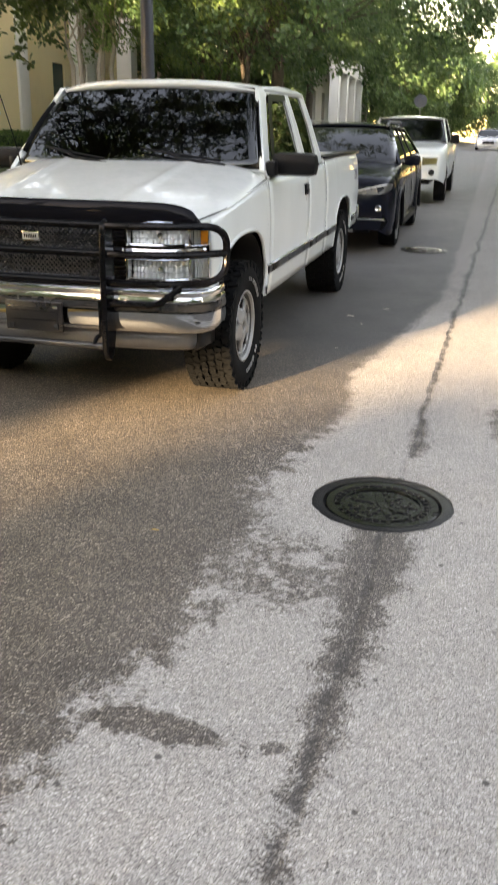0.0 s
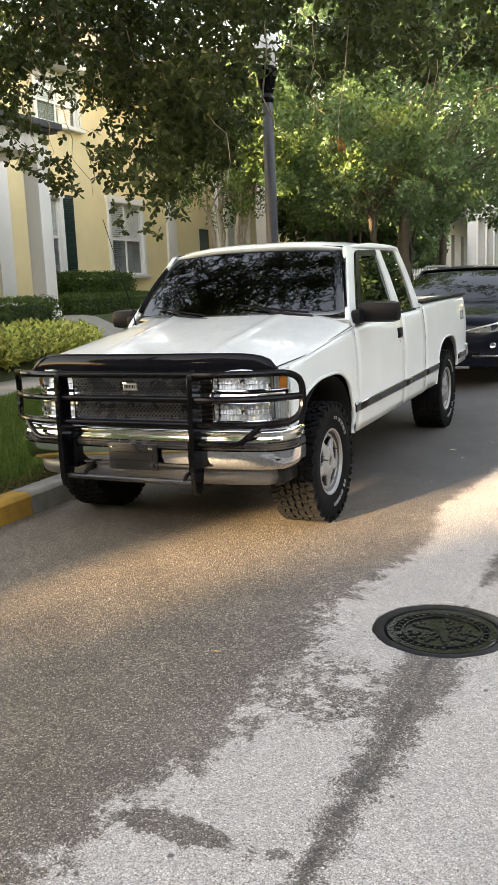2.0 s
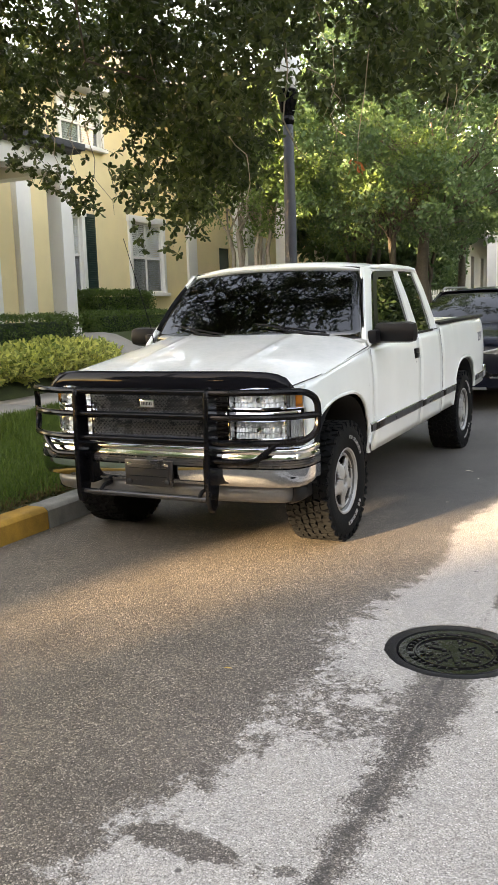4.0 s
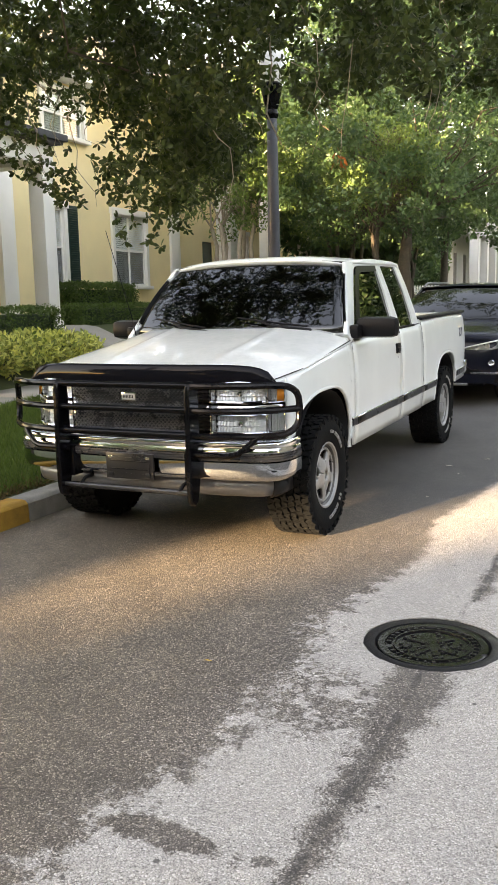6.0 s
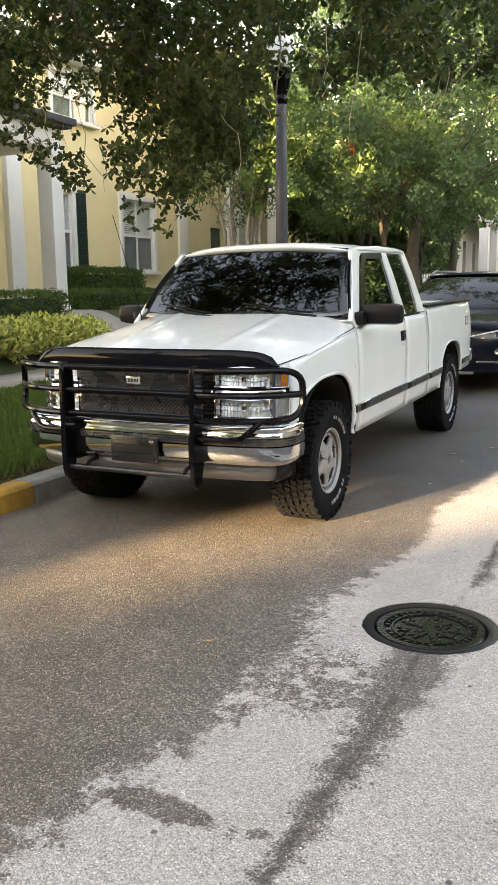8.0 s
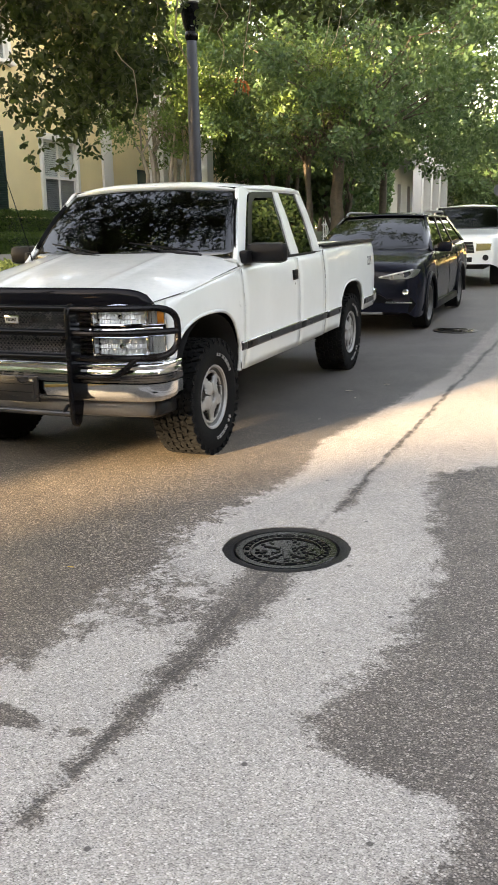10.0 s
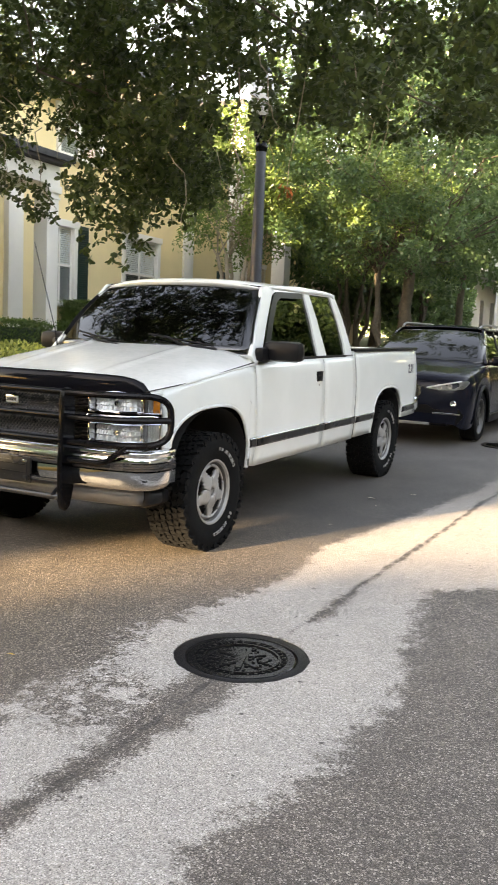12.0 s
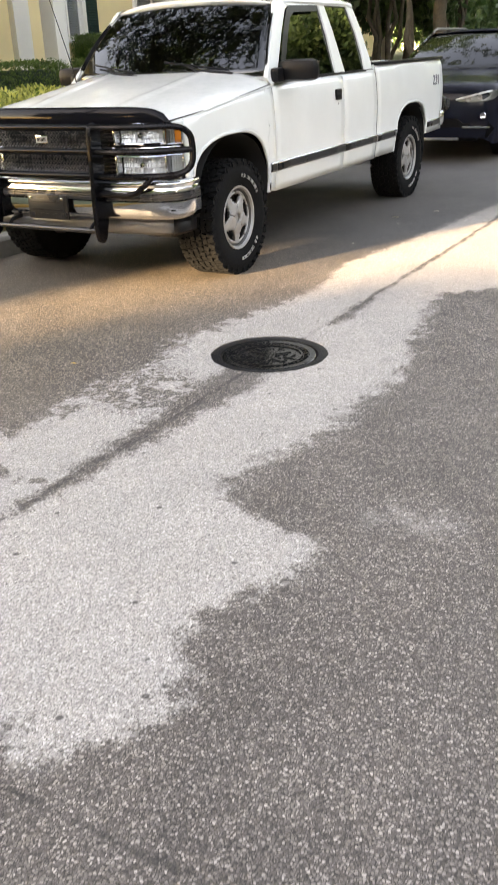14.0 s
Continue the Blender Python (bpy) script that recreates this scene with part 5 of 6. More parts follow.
for s in (1, -1):
    for z0, z1 in ((0.990, 1.076), (0.804, 0.902)):
        unit = tagged(new("headlight"), "rectangular clear headlight in a chrome frame")
        unit.parent = truck
        zc, hh = (z0 + z1) / 2, z1 - z0
        xa, xb = LENS_X
        # chrome frame: four bars that follow the nose
        for za, zb in ((z0 - 0.016, z0), (z1, z1 + 0.010)):
            g = Geo()
            prof = [(0.05, za), (-0.010, za), (-0.014, (za + zb) / 2), (-0.010, zb), (0.05, zb)]
            g.grid(lambda u, v: (s * lerp(xa - 0.014, xb + 0.006, u), nose(lerp(xa - 0.014, xb + 0.006, u)) + prof[round(v * 4)][0], prof[round(v * 4)][1]), 14, 4)
            part("bezel", g, M_CHROME, unit, solid=0.003)
        for xx, ww in ((xa - 0.007, 0.014), (xb + 0.003, 0.008)):
            part("bezel", Geo().box((s * xx, nose(xx) + 0.015, zc), (ww, 0.055, hh), r=0.002), M_CHROME, unit)
        g = Geo()
        g.grid(lambda u, v: (s * lerp(xa, xb, u), nose(lerp(xa, xb, u)) + 0.040 + 0.0032 * math.cos(u * 90) - 0.004 + 0.011 * (round(v * 12) % 4) / 3 + 0.010 * math.cos(u * 12.6), lerp(z0, z1, v)), 80, 12)
        part("reflector", g, M_REFLECT, unit, angle=20)
        part("bulb", Geo().lathe([(0.0, 0.0), (0.016, 0.002), (0.020, 0.012), (0.016, 0.026), (0.0, 0.030)], 14, pose(s * 0.68, nose(0.68) + 0.036, zc, 90, 0, 0)), M_CHROME, unit)
        g = Geo()
        g.grid(lambda u, v: (s * lerp(xa, xb, u), nose(lerp(xa, xb, u)) - 0.004 - 0.0025 * (1 - abs(math.sin(u * 42))) - 0.006 * math.sin(math.pi * v), lerp(z0, z1, v)), 84, 4)
        ob = part("lens", g, M_CLEAR, unit, angle=15)
        ob.visible_shadow = False
        # short louvres between the mesh and the lamp
        for k in range(4):
            part("louvre", Geo().box((s * 0.448, nose(0.45) + 0.012, z0 + (k + 0.5) * hh / 4), (0.060, 0.05, 0.008), r=0.002), M_TRIM, unit)
    for z0, z1, amber in ((0.982, 1.086, True), (0.800, 0.906, False)):
        sg = tagged(new("side_lamp"), "amber corner lamp" if amber else "clear corner lamp")
        sg.parent = truck
        for x0, x1, mat in ((0.834, 0.874, M_CLEAR), (0.874, 0.908, M_AMBER if amber else M_CLEAR)):
            g = Geo()
            g.grid(lambda u, v: (s * lerp(x0, x1, u), nose(lerp(x0, x1, u)) - 0.004, lerp(z0, z1, v)), 8, 3)
            ob = part("lens", g, mat, sg, solid=0.008)
            ob.visible_shadow = False
        g = Geo()
        g.grid(lambda u, v: (s * lerp(0.834, 0.908, u), nose(lerp(0.834, 0.908, u)) + 0.03 + 0.006 * math.cos(u * 40), lerp(z0, z1, v)), 20, 2)
        part("reflector", g, M_REFLECT, sg)
        g = Geo()
        for xx in (0.830, 0.911):
            g.box((s * xx, nose(xx) + 0.012, (z0 + z1) / 2), (0.006, 0.05, z1 - z0 + 0.012), r=0.002)
        for zz in (z0 - 0.004, z1 + 0.004):
            g.tube([(s * lerp(0.830, 0.911, k / 6), nose(lerp(0.830, 0.911, k / 6)) + 0.002, zz) for k in range(7)], 0.004, 6)
        part("bezel", g, M_CHROME, sg)


# front bumper: chrome bar with a dark strip, wrapped round the corners
def sweep(path, prof, flip=False):
    """Sweep (out, z) pairs along a plan line of (x, y)."""
    n, m = len(path), len(prof)
    pts = [Vector((*p, 0)) for p in path]
    g = Geo()
    v = []
    for i, p in enumerate(pts):
        d = (pts[min(i + 1, n - 1)] - pts[max(i - 1, 0)]).normalized()
        o = Vector((d.y, -d.x, 0))
        v += [tuple(p + o * a + Vector((0, 0, z))) for a, z in prof]
    f = [(i * m + j, (i + 1) * m + j, (i + 1) * m + j + 1, i * m + j + 1) for i in range(n - 1) for j in range(m - 1)]
    return g.add(v, f)


half = [(0.0, -0.905), (0.3, -0.90), (0.6, -0.882), (0.78, -0.858), (0.88, -0.828), (0.935, -0.785), (0.962, -0.73), (0.972, -0.65), (0.975, -0.565)]
line = [(-x, y) for x, y in half[:0:-1]] + half
part("bumper_top", sweep(line, [(-0.07, 0.765), (-0.012, 0.768), (0.004, 0.762), (0.010, 0.748), (0.010, 0.735), (0.004, 0.728), (0.004, 0.722), (0.012, 0.712), (0.012, 0.694), (0.0, 0.688)]), M_CHROME, truck, "chrome upper bumper bar", solid=0.006, angle=50)
part("bumper_strip", sweep(line, [(0.0, 0.689), (0.014, 0.686), (0.015, 0.677), (0.010, 0.675), (0.016, 0.672), (0.017, 0.662), (0.011, 0.660), (0.015, 0.657), (0.013, 0.646), (0.0, 0.643)]), M_RIBBED, truck, "ribbed dark grey bumper pad", solid=0.004, angle=50)
part("bumper_face", sweep(line, [(0.002, 0.643), (0.012, 0.637), (0.014, 0.600), (0.010, 0.560), (-0.004, 0.532), (-0.03, 0.518), (-0.06, 0.512)]), M_BUMPER, truck, "silver lower bumper face", solid=0.006, angle=50)
low = [(x * 0.93, y + 0.055) for x, y in line]
part("air_dam", sweep(low[3:-3], [(0.0, 0.522), (0.004, 0.47), (-0.01, 0.425), (-0.04, 0.41)]), M_VALANCE, truck, "grey lower valance", solid=0.006, angle=50)
part("corner_flap", sweep(low[-4:], [(0.0, 0.52), (0.0, 0.42), (-0.03, 0.40)]), M_TRIM, truck, solid=0.01)
part("corner_flap", sweep(low[:4], [(0.0, 0.52), (0.0, 0.42), (-0.03, 0.40)]), M_TRIM, truck, solid=0.01)
for s in (1, -1):
    part("tow_hook", Geo().tube([(s * 0.36, -0.80, 0.50), (s * 0.36, -0.93, 0.49), (s * 0.36, -0.965, 0.465), (s * 0.36, -0.945, 0.44), (s * 0.36, -0.90, 0.445)], 0.014, 8), M_TRIM, truck)
plate = part("plate_holder", Geo().box((0.0, -0.945, 0.592), (0.345, 0.018, 0.165), r=0.008), M_PLATE, truck, "empty dark number plate bracket")
part("plate_face", Geo().box((0.0, -0.956, 0.598), (0.29, 0.006, 0.10), r=0.002), M_PLATE, plate)
part("plate_lines", Geo().box((0.0, -0.960, 0.625), (0.27, 0.004, 0.006)).box((0.0, -0.960, 0.575), (0.27, 0.004, 0.006)), M_TRIM, plate)
for s in (1, -1):
    for z in (0.648, 0.54):
        part("bolt", Geo().box((s * 0.135, -0.957, z), (0.03, 0.01, 0.016 if z > 0.6 else 0.028), r=0.003), M_CHROME if z > 0.6 else M_DARK, plate)

# grille guard
guard = tagged(new("grille_guard"), "black tubular steel grille guard")
guard.parent = truck
for s in (1, -1):
    out = [(-1.005, 0.44), (-1.008, 0.62), (-1.000, 0.85), (-0.992, 1.06), (-0.978, 1.105), (-0.945, 1.128), (-0.905, 1.125), (-0.885, 1.10), (-0.875, 1.0), (-0.875, 0.60), (-0.885, 0.50), (-0.915, 0.40), (-0.955, 0.372), (-0.99, 0.392)]
    part("upright", Geo().prism(out, lambda a, b: (s * 0.472 - 0.047, a, b), (0.034, 0, 0)), M_BLACK, guard, "flat black upright plate", bevel=0.008)
    part("bracket", Geo().box((s * 0.42 - 0.03, -0.85, 0.60), (0.03, 0.16, 0.20), r=0.006), M_BLACK, guard)
    top, mid, bot = 1.098, 0.952, 0.802
    def side(pts, r=0.0205):
        return Geo().tube([(s * x, y, z) for x, y, z in pts], r, 10)
    loop = [(0.45, -0.955, top), (0.62, -0.95, top), (0.80, -0.90, top), (0.90, -0.845, top)]
    for i in range(1, 12):
        a = math.pi * i / 12
        c = math.copysign(abs(math.cos(a)) ** 0.6, math.cos(a))
        loop.append((0.915 + 0.12 * math.sin(a) ** 0.7, -0.835 + 0.135 * math.sin(a), mid + (top - mid if c > 0 else mid - bot) * c))
    loop += [(0.90, -0.845, bot), (0.80, -0.90, bot), (0.62, -0.95, bot), (0.45, -0.955, bot)]
    part("headlight_loop", side(loop), M_BLACK, guard)
    part("headlight_bar", side([(0.45, -0.955, mid), (0.62, -0.95, mid), (0.80, -0.90, mid), (0.93, -0.82, mid), (1.0, -0.74, mid), (1.035, -0.70, mid)]), M_BLACK, guard)
    part("lower_brace", side([(0.45, -0.955, 0.690), (0.68, -0.945, 0.690), (0.735, -0.93, 0.703), (0.80, -0.905, 0.755), (0.84, -0.88, 0.80)], 0.018), M_BLACK, guard)
for z in (1.098, 0.952, 0.802):
    part("cross_bar", Geo().tube([(-0.50, -0.955, z), (0.44, -0.955, z)], 0.0205, 12), M_BLACK, guard)
part("bottom_bar", Geo().tube([(-0.50, -0.955, 0.452), (0.44, -0.955, 0.452)], 0.019, 12), plain("scuffed black bar", (0.05, 0.05, 0.052), 0.22, 0.5), guard)
for z0, z1 in ((0.962, 1.085), (0.815, 0.940)):
    g = Geo()
    W, H, st = 0.43, z1 - z0, 0.027
    for sl in (1, -1):
        k = -W - H
        while k < W + H:
            # a strand climbs at 45 degrees; clip it to the frame
            a, b = k, k + sl * H
            p, q = (a, z0), (b, z1)
            lo, hi = 0.0, 1.0
            for lim, sg in ((W, 1), (-W, -1)):
                da = (lim - a) * sg
                db = (lim - b) * sg
                if da < 0 and db < 0:
                    lo, hi = 1.0, 0.0
                elif da < 0:
                    lo = max(lo, da / (da - db))
                elif db < 0:
                    hi = min(hi, da / (da - db))
            if hi - lo > 0.05:
                g.tube([(lerp(a, b, lo), -0.905 - 0.002 * sl, lerp(z0, z1, lo)), (lerp(a, b, hi), -0.905 - 0.002 * sl, lerp(z0, z1, hi))], 0.0034, 4, cap=False)
            k += st
    part("mesh_screen", g, plain("dark steel mesh", (0.11, 0.11, 0.108), 0.28, 0.7), guard, "diamond mesh screen", angle=0)
    part("screen_frame", Geo().tube([(-W, -0.905, z0), (W, -0.905, z0), (W, -0.905, z1), (-W, -0.905, z1), (-W, -0.905, z0)], 0.007, 6), M_BLACK, guard)
badge = part("badge", Geo().box((0.0, -0.918, 1.022), (0.105, 0.012, 0.052), r=0.004), M_CHROME, guard, "small bright badge")
part("badge_field", Geo().box((0.0, -0.926, 1.022), (0.092, 0.004, 0.038), r=0.001), M_LETTER, badge)
g = Geo()
for i in range(7):
    g.box((-0.033 + i * 0.011, -0.9285, 1.022), (0.006, 0.003, 0.020))
part("badge_bars", g, M_TRIM, badge)


# cab above the belt line
def cab_x(z):
    t = max(0.0, (z - 1.28) / (1.84 - 1.28))
    return 0.928 - 0.178 * t ** 1.12


def pillar(name, pts, s, thick=0.045, mat=None, out=0.0):
    g = Geo()
    n = len(pts)
    lo = [(s * (cab_x(z) + out), y, z) for y, z in pts]
    hi = [(s * (cab_x(z) + out - thick), y, z) for y, z in pts]
    g.add(lo + hi, [tuple(range(n)), tuple(range(n, 2 * n))] + [(k, (k + 1) % n, n + (k + 1) % n, n + k) for k in range(n)])
    return part(name, g, mat or M_WHITE, truck, bevel=0.006 if mat is None else 0.0)


def pane(name, pts, s, inset=0.016):
    g = Geo()
    n = len(pts)
    g.add([(s * (cab_x(z) - inset), y, z) for y, z in pts] + [(s * (cab_x(z) - inset - 0.005), y, z) for y, z in pts], [tuple(range(n)), tuple(range(n, 2 * n))] + [(k, (k + 1) % n, n + (k + 1) % n, n + k) for k in range(n)])
    return part(name, g, M_SIDEGLASS, truck)


for s in (1, -1):
    pillar("windscreen_pillar", [(0.50, 1.262), (0.66, 1.282), (0.74, 1.36), (0.96, 1.60), (1.145, 1.775), (1.21, 1.80), (1.10, 1.845), (1.02, 1.832), (0.80, 1.60), (0.59, 1.37), (0.53, 1.305)], s, 0.035)
    pillar("roof_rail", [(1.10, 1.845), (1.21, 1.80), (1.80, 1.815), (2.38, 1.812), (2.50, 1.80), (2.49, 1.845), (2.30, 1.862), (1.70, 1.872)], s, 0.05)
    pillar("door_pillar", [(1.775, 1.285), (1.97, 1.285), (1.93, 1.60), (1.90, 1.815), (1.785, 1.815), (1.79, 1.60)], s)
    pillar("rear_pillar", [(2.42, 1.288), (2.60, 1.292), (2.59, 1.40), (2.55, 1.65), (2.50, 1.80), (2.38, 1.815), (2.375, 1.79), (2.42, 1.60), (2.435, 1.40)], s)
    pane("door_window", [(0.66, 1.282), (1.78, 1.285), (1.795, 1.60), (1.79, 1.815), (1.21, 1.803), (1.13, 1.77), (0.96, 1.605), (0.74, 1.365)], s)
    pane("quarter_window", [(1.965, 1.285), (2.43, 1.288), (2.44, 1.40), (2.425, 1.60), (2.38, 1.79), (2.36, 1.815), (1.90, 1.815), (1.925, 1.60)], s)
    visor = [(0.70, 1.30), (0.765, 1.30), (0.86, 1.40), (1.035, 1.60), (1.165, 1.725), (1.25, 1.757), (1.69, 1.768), (1.70, 1.815), (1.22, 1.806), (1.14, 1.78), (0.96, 1.613)]
    pillar("rain_visor", visor, s, 0.004, Mat("smoked visor", (0.005, 0.005, 0.006), 0.30, Specular_IOR_Level=0.08).m, out=0.016)
    pillar("belt_seal", [(0.66, 1.270), (2.43, 1.282), (2.43, 1.300), (0.66, 1.298)], s, 0.01, M_TRIM, out=0.004)

def ws_point(u, v):
    a = 2 * u - 1
    lo = Vector((0.900 * a, 0.36 + 0.21 * a * a, 1.325))
    hi = Vector((0.738 * a, 0.965 + 0.09 * a * a, 1.868 - 0.035 * a * a))
    p = lo.lerp(hi, v)
    return (p.x, p.y - 0.035 * math.sin(math.pi * v), p.z + 0.02 * math.sin(math.pi * v))
g = Geo().grid(ws_point, 20, 10)
part("windscreen", g, M_TINT, truck, "dark tinted windscreen full of reflections", solid=0.006, angle=60)
edge = [ws_point(i / 30, 1.0) for i in range(31)]
part("windscreen_seal", Geo().tube([ws_point(0, 1 - i / 10) for i in range(10)] + edge + [ws_point(1, 1 - i / 10) for i in range(1, 11)], 0.004, 6), M_TRIM, truck)
def roof_at(u, v):
    a = 2 * v - 1
    t = math.copysign(1 - (1 - abs(a)) ** 1.5, a)
    y = lerp(0.948 + 0.085 * t * t, 2.52 - 0.03 * t * t, u)
    z = 1.842 + 0.048 * (1 - abs(t) ** 3) + 0.022 * math.sin(math.pi * min(1, u * 1.05)) * (1 - t * t) - 0.035 * sstep(0.93, 1.0, u) - 0.024 * sstep(0.06, 0.0, u)
    return ((0.765 - 0.026 * sstep(0.14, 0.0, u)) * t, y, z)
part("roof", Geo().grid(roof_at, 24, 26), M_WHITE, truck, "white cab roof", solid=0.02, angle=60)
g = Geo().grid(lambda u, v: (lerp(-0.90, 0.90, u) * (1 - 0.17 * v), 2.585 - 0.075 * v, lerp(1.0, 1.84, v)), 8, 6)
part("cab_back", g, M_WHITE, truck, solid=0.02)
part("rear_window", Geo().box((0, 2.572, 1.60), (1.25, 0.012, 0.36), Euler((radians(5), 0, 0)).to_matrix().to_4x4(), r=0.004), M_TINT, truck)
part("third_lamp", Geo().box((0, 2.545, 1.80), (0.30, 0.03, 0.03), r=0.006), M_RED, truck)

# dim interior seen through the glass
part("dashboard", Geo().box((0, 0.72, 1.20), (1.66, 0.44, 0.26), r=0.06), M_CLOTH, truck)
part("cab_floor", Geo().box((0, 1.55, 0.66), (1.74, 1.95, 0.06)), M_CLOTH, truck)
part("headliner", Geo().grid(lambda u, v: (lerp(-0.72, 0.72, v), lerp(1.05, 2.48, u), 1.83 + 0.02 * math.sin(math.pi * v)), 4, 6), M_CLOTH, truck)
for s in (1, -1):
    seat = tagged(new("seat"), "dark cloth front seat")
    seat.parent = truck
    part("cushion", Geo().box((s * 0.42, 1.30, 0.92), (0.56, 0.52, 0.20), r=0.06), M_CLOTH, seat)
    part("backrest", Geo().box((s * 0.42, 1.62, 1.20), (0.54, 0.16, 0.62), Euler((radians(-12), 0, 0)).to_matrix().to_4x4(), r=0.06), M_CLOTH, seat)
    part("headrest", Geo().box((s * 0.42, 1.71, 1.575), (0.26, 0.10, 0.16), r=0.04), M_CLOTH, seat)
part("rear_bench", Geo().box((0, 2.25, 1.05), (1.5, 0.45, 0.5), r=0.06), M_CLOTH, truck)
part("steering_wheel", Geo().lathe([(0.185 + 0.014 * math.cos(a), 0.014 * math.sin(a)) for a in [i * math.pi / 4 for i in range(8)]], 28, pose(0.42, 1.0, 1.24, -55, 0, 0), closed=True), M_TRIM, truck)
part("rear_view_mirror", Geo().box((0.0, 0.98, 1.735), (0.24, 0.03, 0.065), r=0.012), M_TRIM, truck)
tag = part("hanging_permit", Geo().box((0.02, 0.965, 1.635), (0.075, 0.002, 0.115), r=0.0008), M_TAG, truck, "yellow green card hanging from the mirror")
part("permit_bar", Geo().box((0.02, 0.9625, 1.645), (0.055, 0.002, 0.012)).box((0.02, 0.9625, 1.615), (0.04, 0.002, 0.012)), M_TRIM, tag)

# wipers and aerial
for x0, x1 in ((-0.62, -0.10), (0.10, 0.64)):
    def on_glass(x, v):
        p = ws_point((x / 0.85 + 1) / 2, v)
        return (p[0], p[1] - 0.022, p[2] + 0.016)
    w = part("wiper", Geo().tube([on_glass(x1, 0.01), on_glass(lerp(x1, x0, 0.5), 0.07), on_glass(lerp(x1, x0, 0.72), 0.14)], [0.012, 0.009, 0.007], 6), M_TRIM, truck)
    part("blade", Geo().tube([on_glass(lerp(x0, x1, t), 0.17 - 0.12 * t) for t in (0, 0.2, 0.4, 0.6, 0.8, 0.95)], 0.007, 5), M_TRIM, w)
part("aerial", Geo().tube([(-0.80, 0.47, 1.27), (-0.83, 0.46, 1.45), (-0.93, 0.43, 1.85), (-1.0, 0.41, 2.13)], [0.006, 0.0035, 0.003, 0.0025], 6), M_TRIM, truck, "thin black aerial")

# load bed
g = Geo()
g.box((0, 3.65, 0.86), (1.60, 2.02, 0.04))
for s in (1, -1):
    g.box((s * 0.80, 3.65, 1.09), (0.03, 2.02, 0.48))
    g.box((s * 0.70, RC, 0.97), (0.22, 0.95, 0.24), r=0.03)
g.box((0, 2.655, 1.08), (1.74, 0.04, 0.48))
part("bed_liner", g, M_TRIM, truck, "black bed liner")
for s in (1, -1):
    part("bed_rail", Geo().box((s * 0.875, 3.65, 1.338), (0.14, 2.02, 0.028), r=0.010), M_TRIM, truck, "black bed rail cap")
    part("bed_decal", Geo().prism([(4.28, 1.17), (4.36, 1.17), (4.34, 1.145), (4.30, 1.095), (4.37, 1.095), (4.37, 1.075), (4.27, 1.075), (4.27, 1.095), (4.315, 1.15), (4.28, 1.15)], lambda a, b: (s * (half_width(a, b) + 0.0015), a, b), (s * 0.0015, 0, 0)).prism([(4.40, 1.17), (4.44, 1.17), (4.41, 1.075), (4.385, 1.075)], lambda a, b: (s * (half_width(a, b) + 0.0015), a, b), (s * 0.0015, 0, 0)).prism([(4.46, 1.17), (4.50, 1.17), (4.48, 1.075), (4.455, 1.075)], lambda a, b: (s * (half_width(a, b) + 0.0015), a, b), (s * 0.0015, 0, 0)), M_POST, truck, "dark grey slanted decal")
part("tailgate", Geo().box((0, 4.675, 1.03), (1.72, 0.06, 0.60), r=0.015), M_WHITE, truck)
for s in (1, -1):
    part("tail_lamp", Geo().box((s * 0.855, 4.672, 1.06), (0.11, 0.05, 0.40), r=0.015), M_RED, truck)
    part("mud_flap", Geo().box((s * 0.80, 4.12, 0.50), (0.28, 0.012, 0.24), r=0.004), M_TRIM, truck)
back = [(-0.97, 4.56), (-0.965, 4.72), (-0.93, 4.79), (-0.6, 4.82), (0.6, 4.82), (0.93, 4.79), (0.965, 4.72), (0.97, 4.56)]
part("rear_bumper", sweep(back[::-1], [(-0.04, 0.785), (0.0, 0.785), (0.008, 0.77), (0.008, 0.66), (-0.01, 0.635), (-0.05, 0.625)]), M_CHROME, truck, "chrome rear bumper", solid=0.006)

# underneath
g = Geo()
for s in (1, -1):
    g.box((s * 0.40, 2.0, 0.56), (0.07, 5.2, 0.15), r=0.01)
part("chassis", g, M_DARK, truck)
part("engine_bay", Geo().box((0, -0.20, 0.82), (1.02, 1.06, 0.42)), M_DARK, truck)
g = Geo().tube([(-0.72, RC, 0.41), (0.72, RC, 0.41)], 0.045, 12).lathe([(0.0, -0.13), (0.09, -0.11), (0.145, -0.03), (0.145, 0.03), (0.09, 0.11), (0, 0.13)], 16, pose(0.05, RC, 0.41, 90, 0, 0))
part("rear_axle", g, M_DARK, truck)
part("front_axle", Geo().tube([(-0.72, 0, 0.40), (0.72, 0, 0.40)], 0.035, 10).box((0, 0.05, 0.42), (0.3, 0.3, 0.16), r=0.03), M_DARK, truck)
for s in (1, -1):
    part("suspension_arm", Geo().box((s * 0.50, -0.02, 0.31), (0.42, 0.46, 0.07), r=0.02).box((s * 0.36, -0.02, 0.36), (0.12, 0.36, 0.16), r=0.02), M_DARK, truck)
part("skid_bar", Geo().box((0, 0.22, 0.30), (0.90, 0.34, 0.16), r=0.03), M_DARK, truck)
part("exhaust", Geo().tube([(0.25, 0.8, 0.50), (0.30, 2.2, 0.48), (0.42, 2.65, 0.46), (0.72, 2.86, 0.44)], 0.03, 10), M_STEEL, truck)


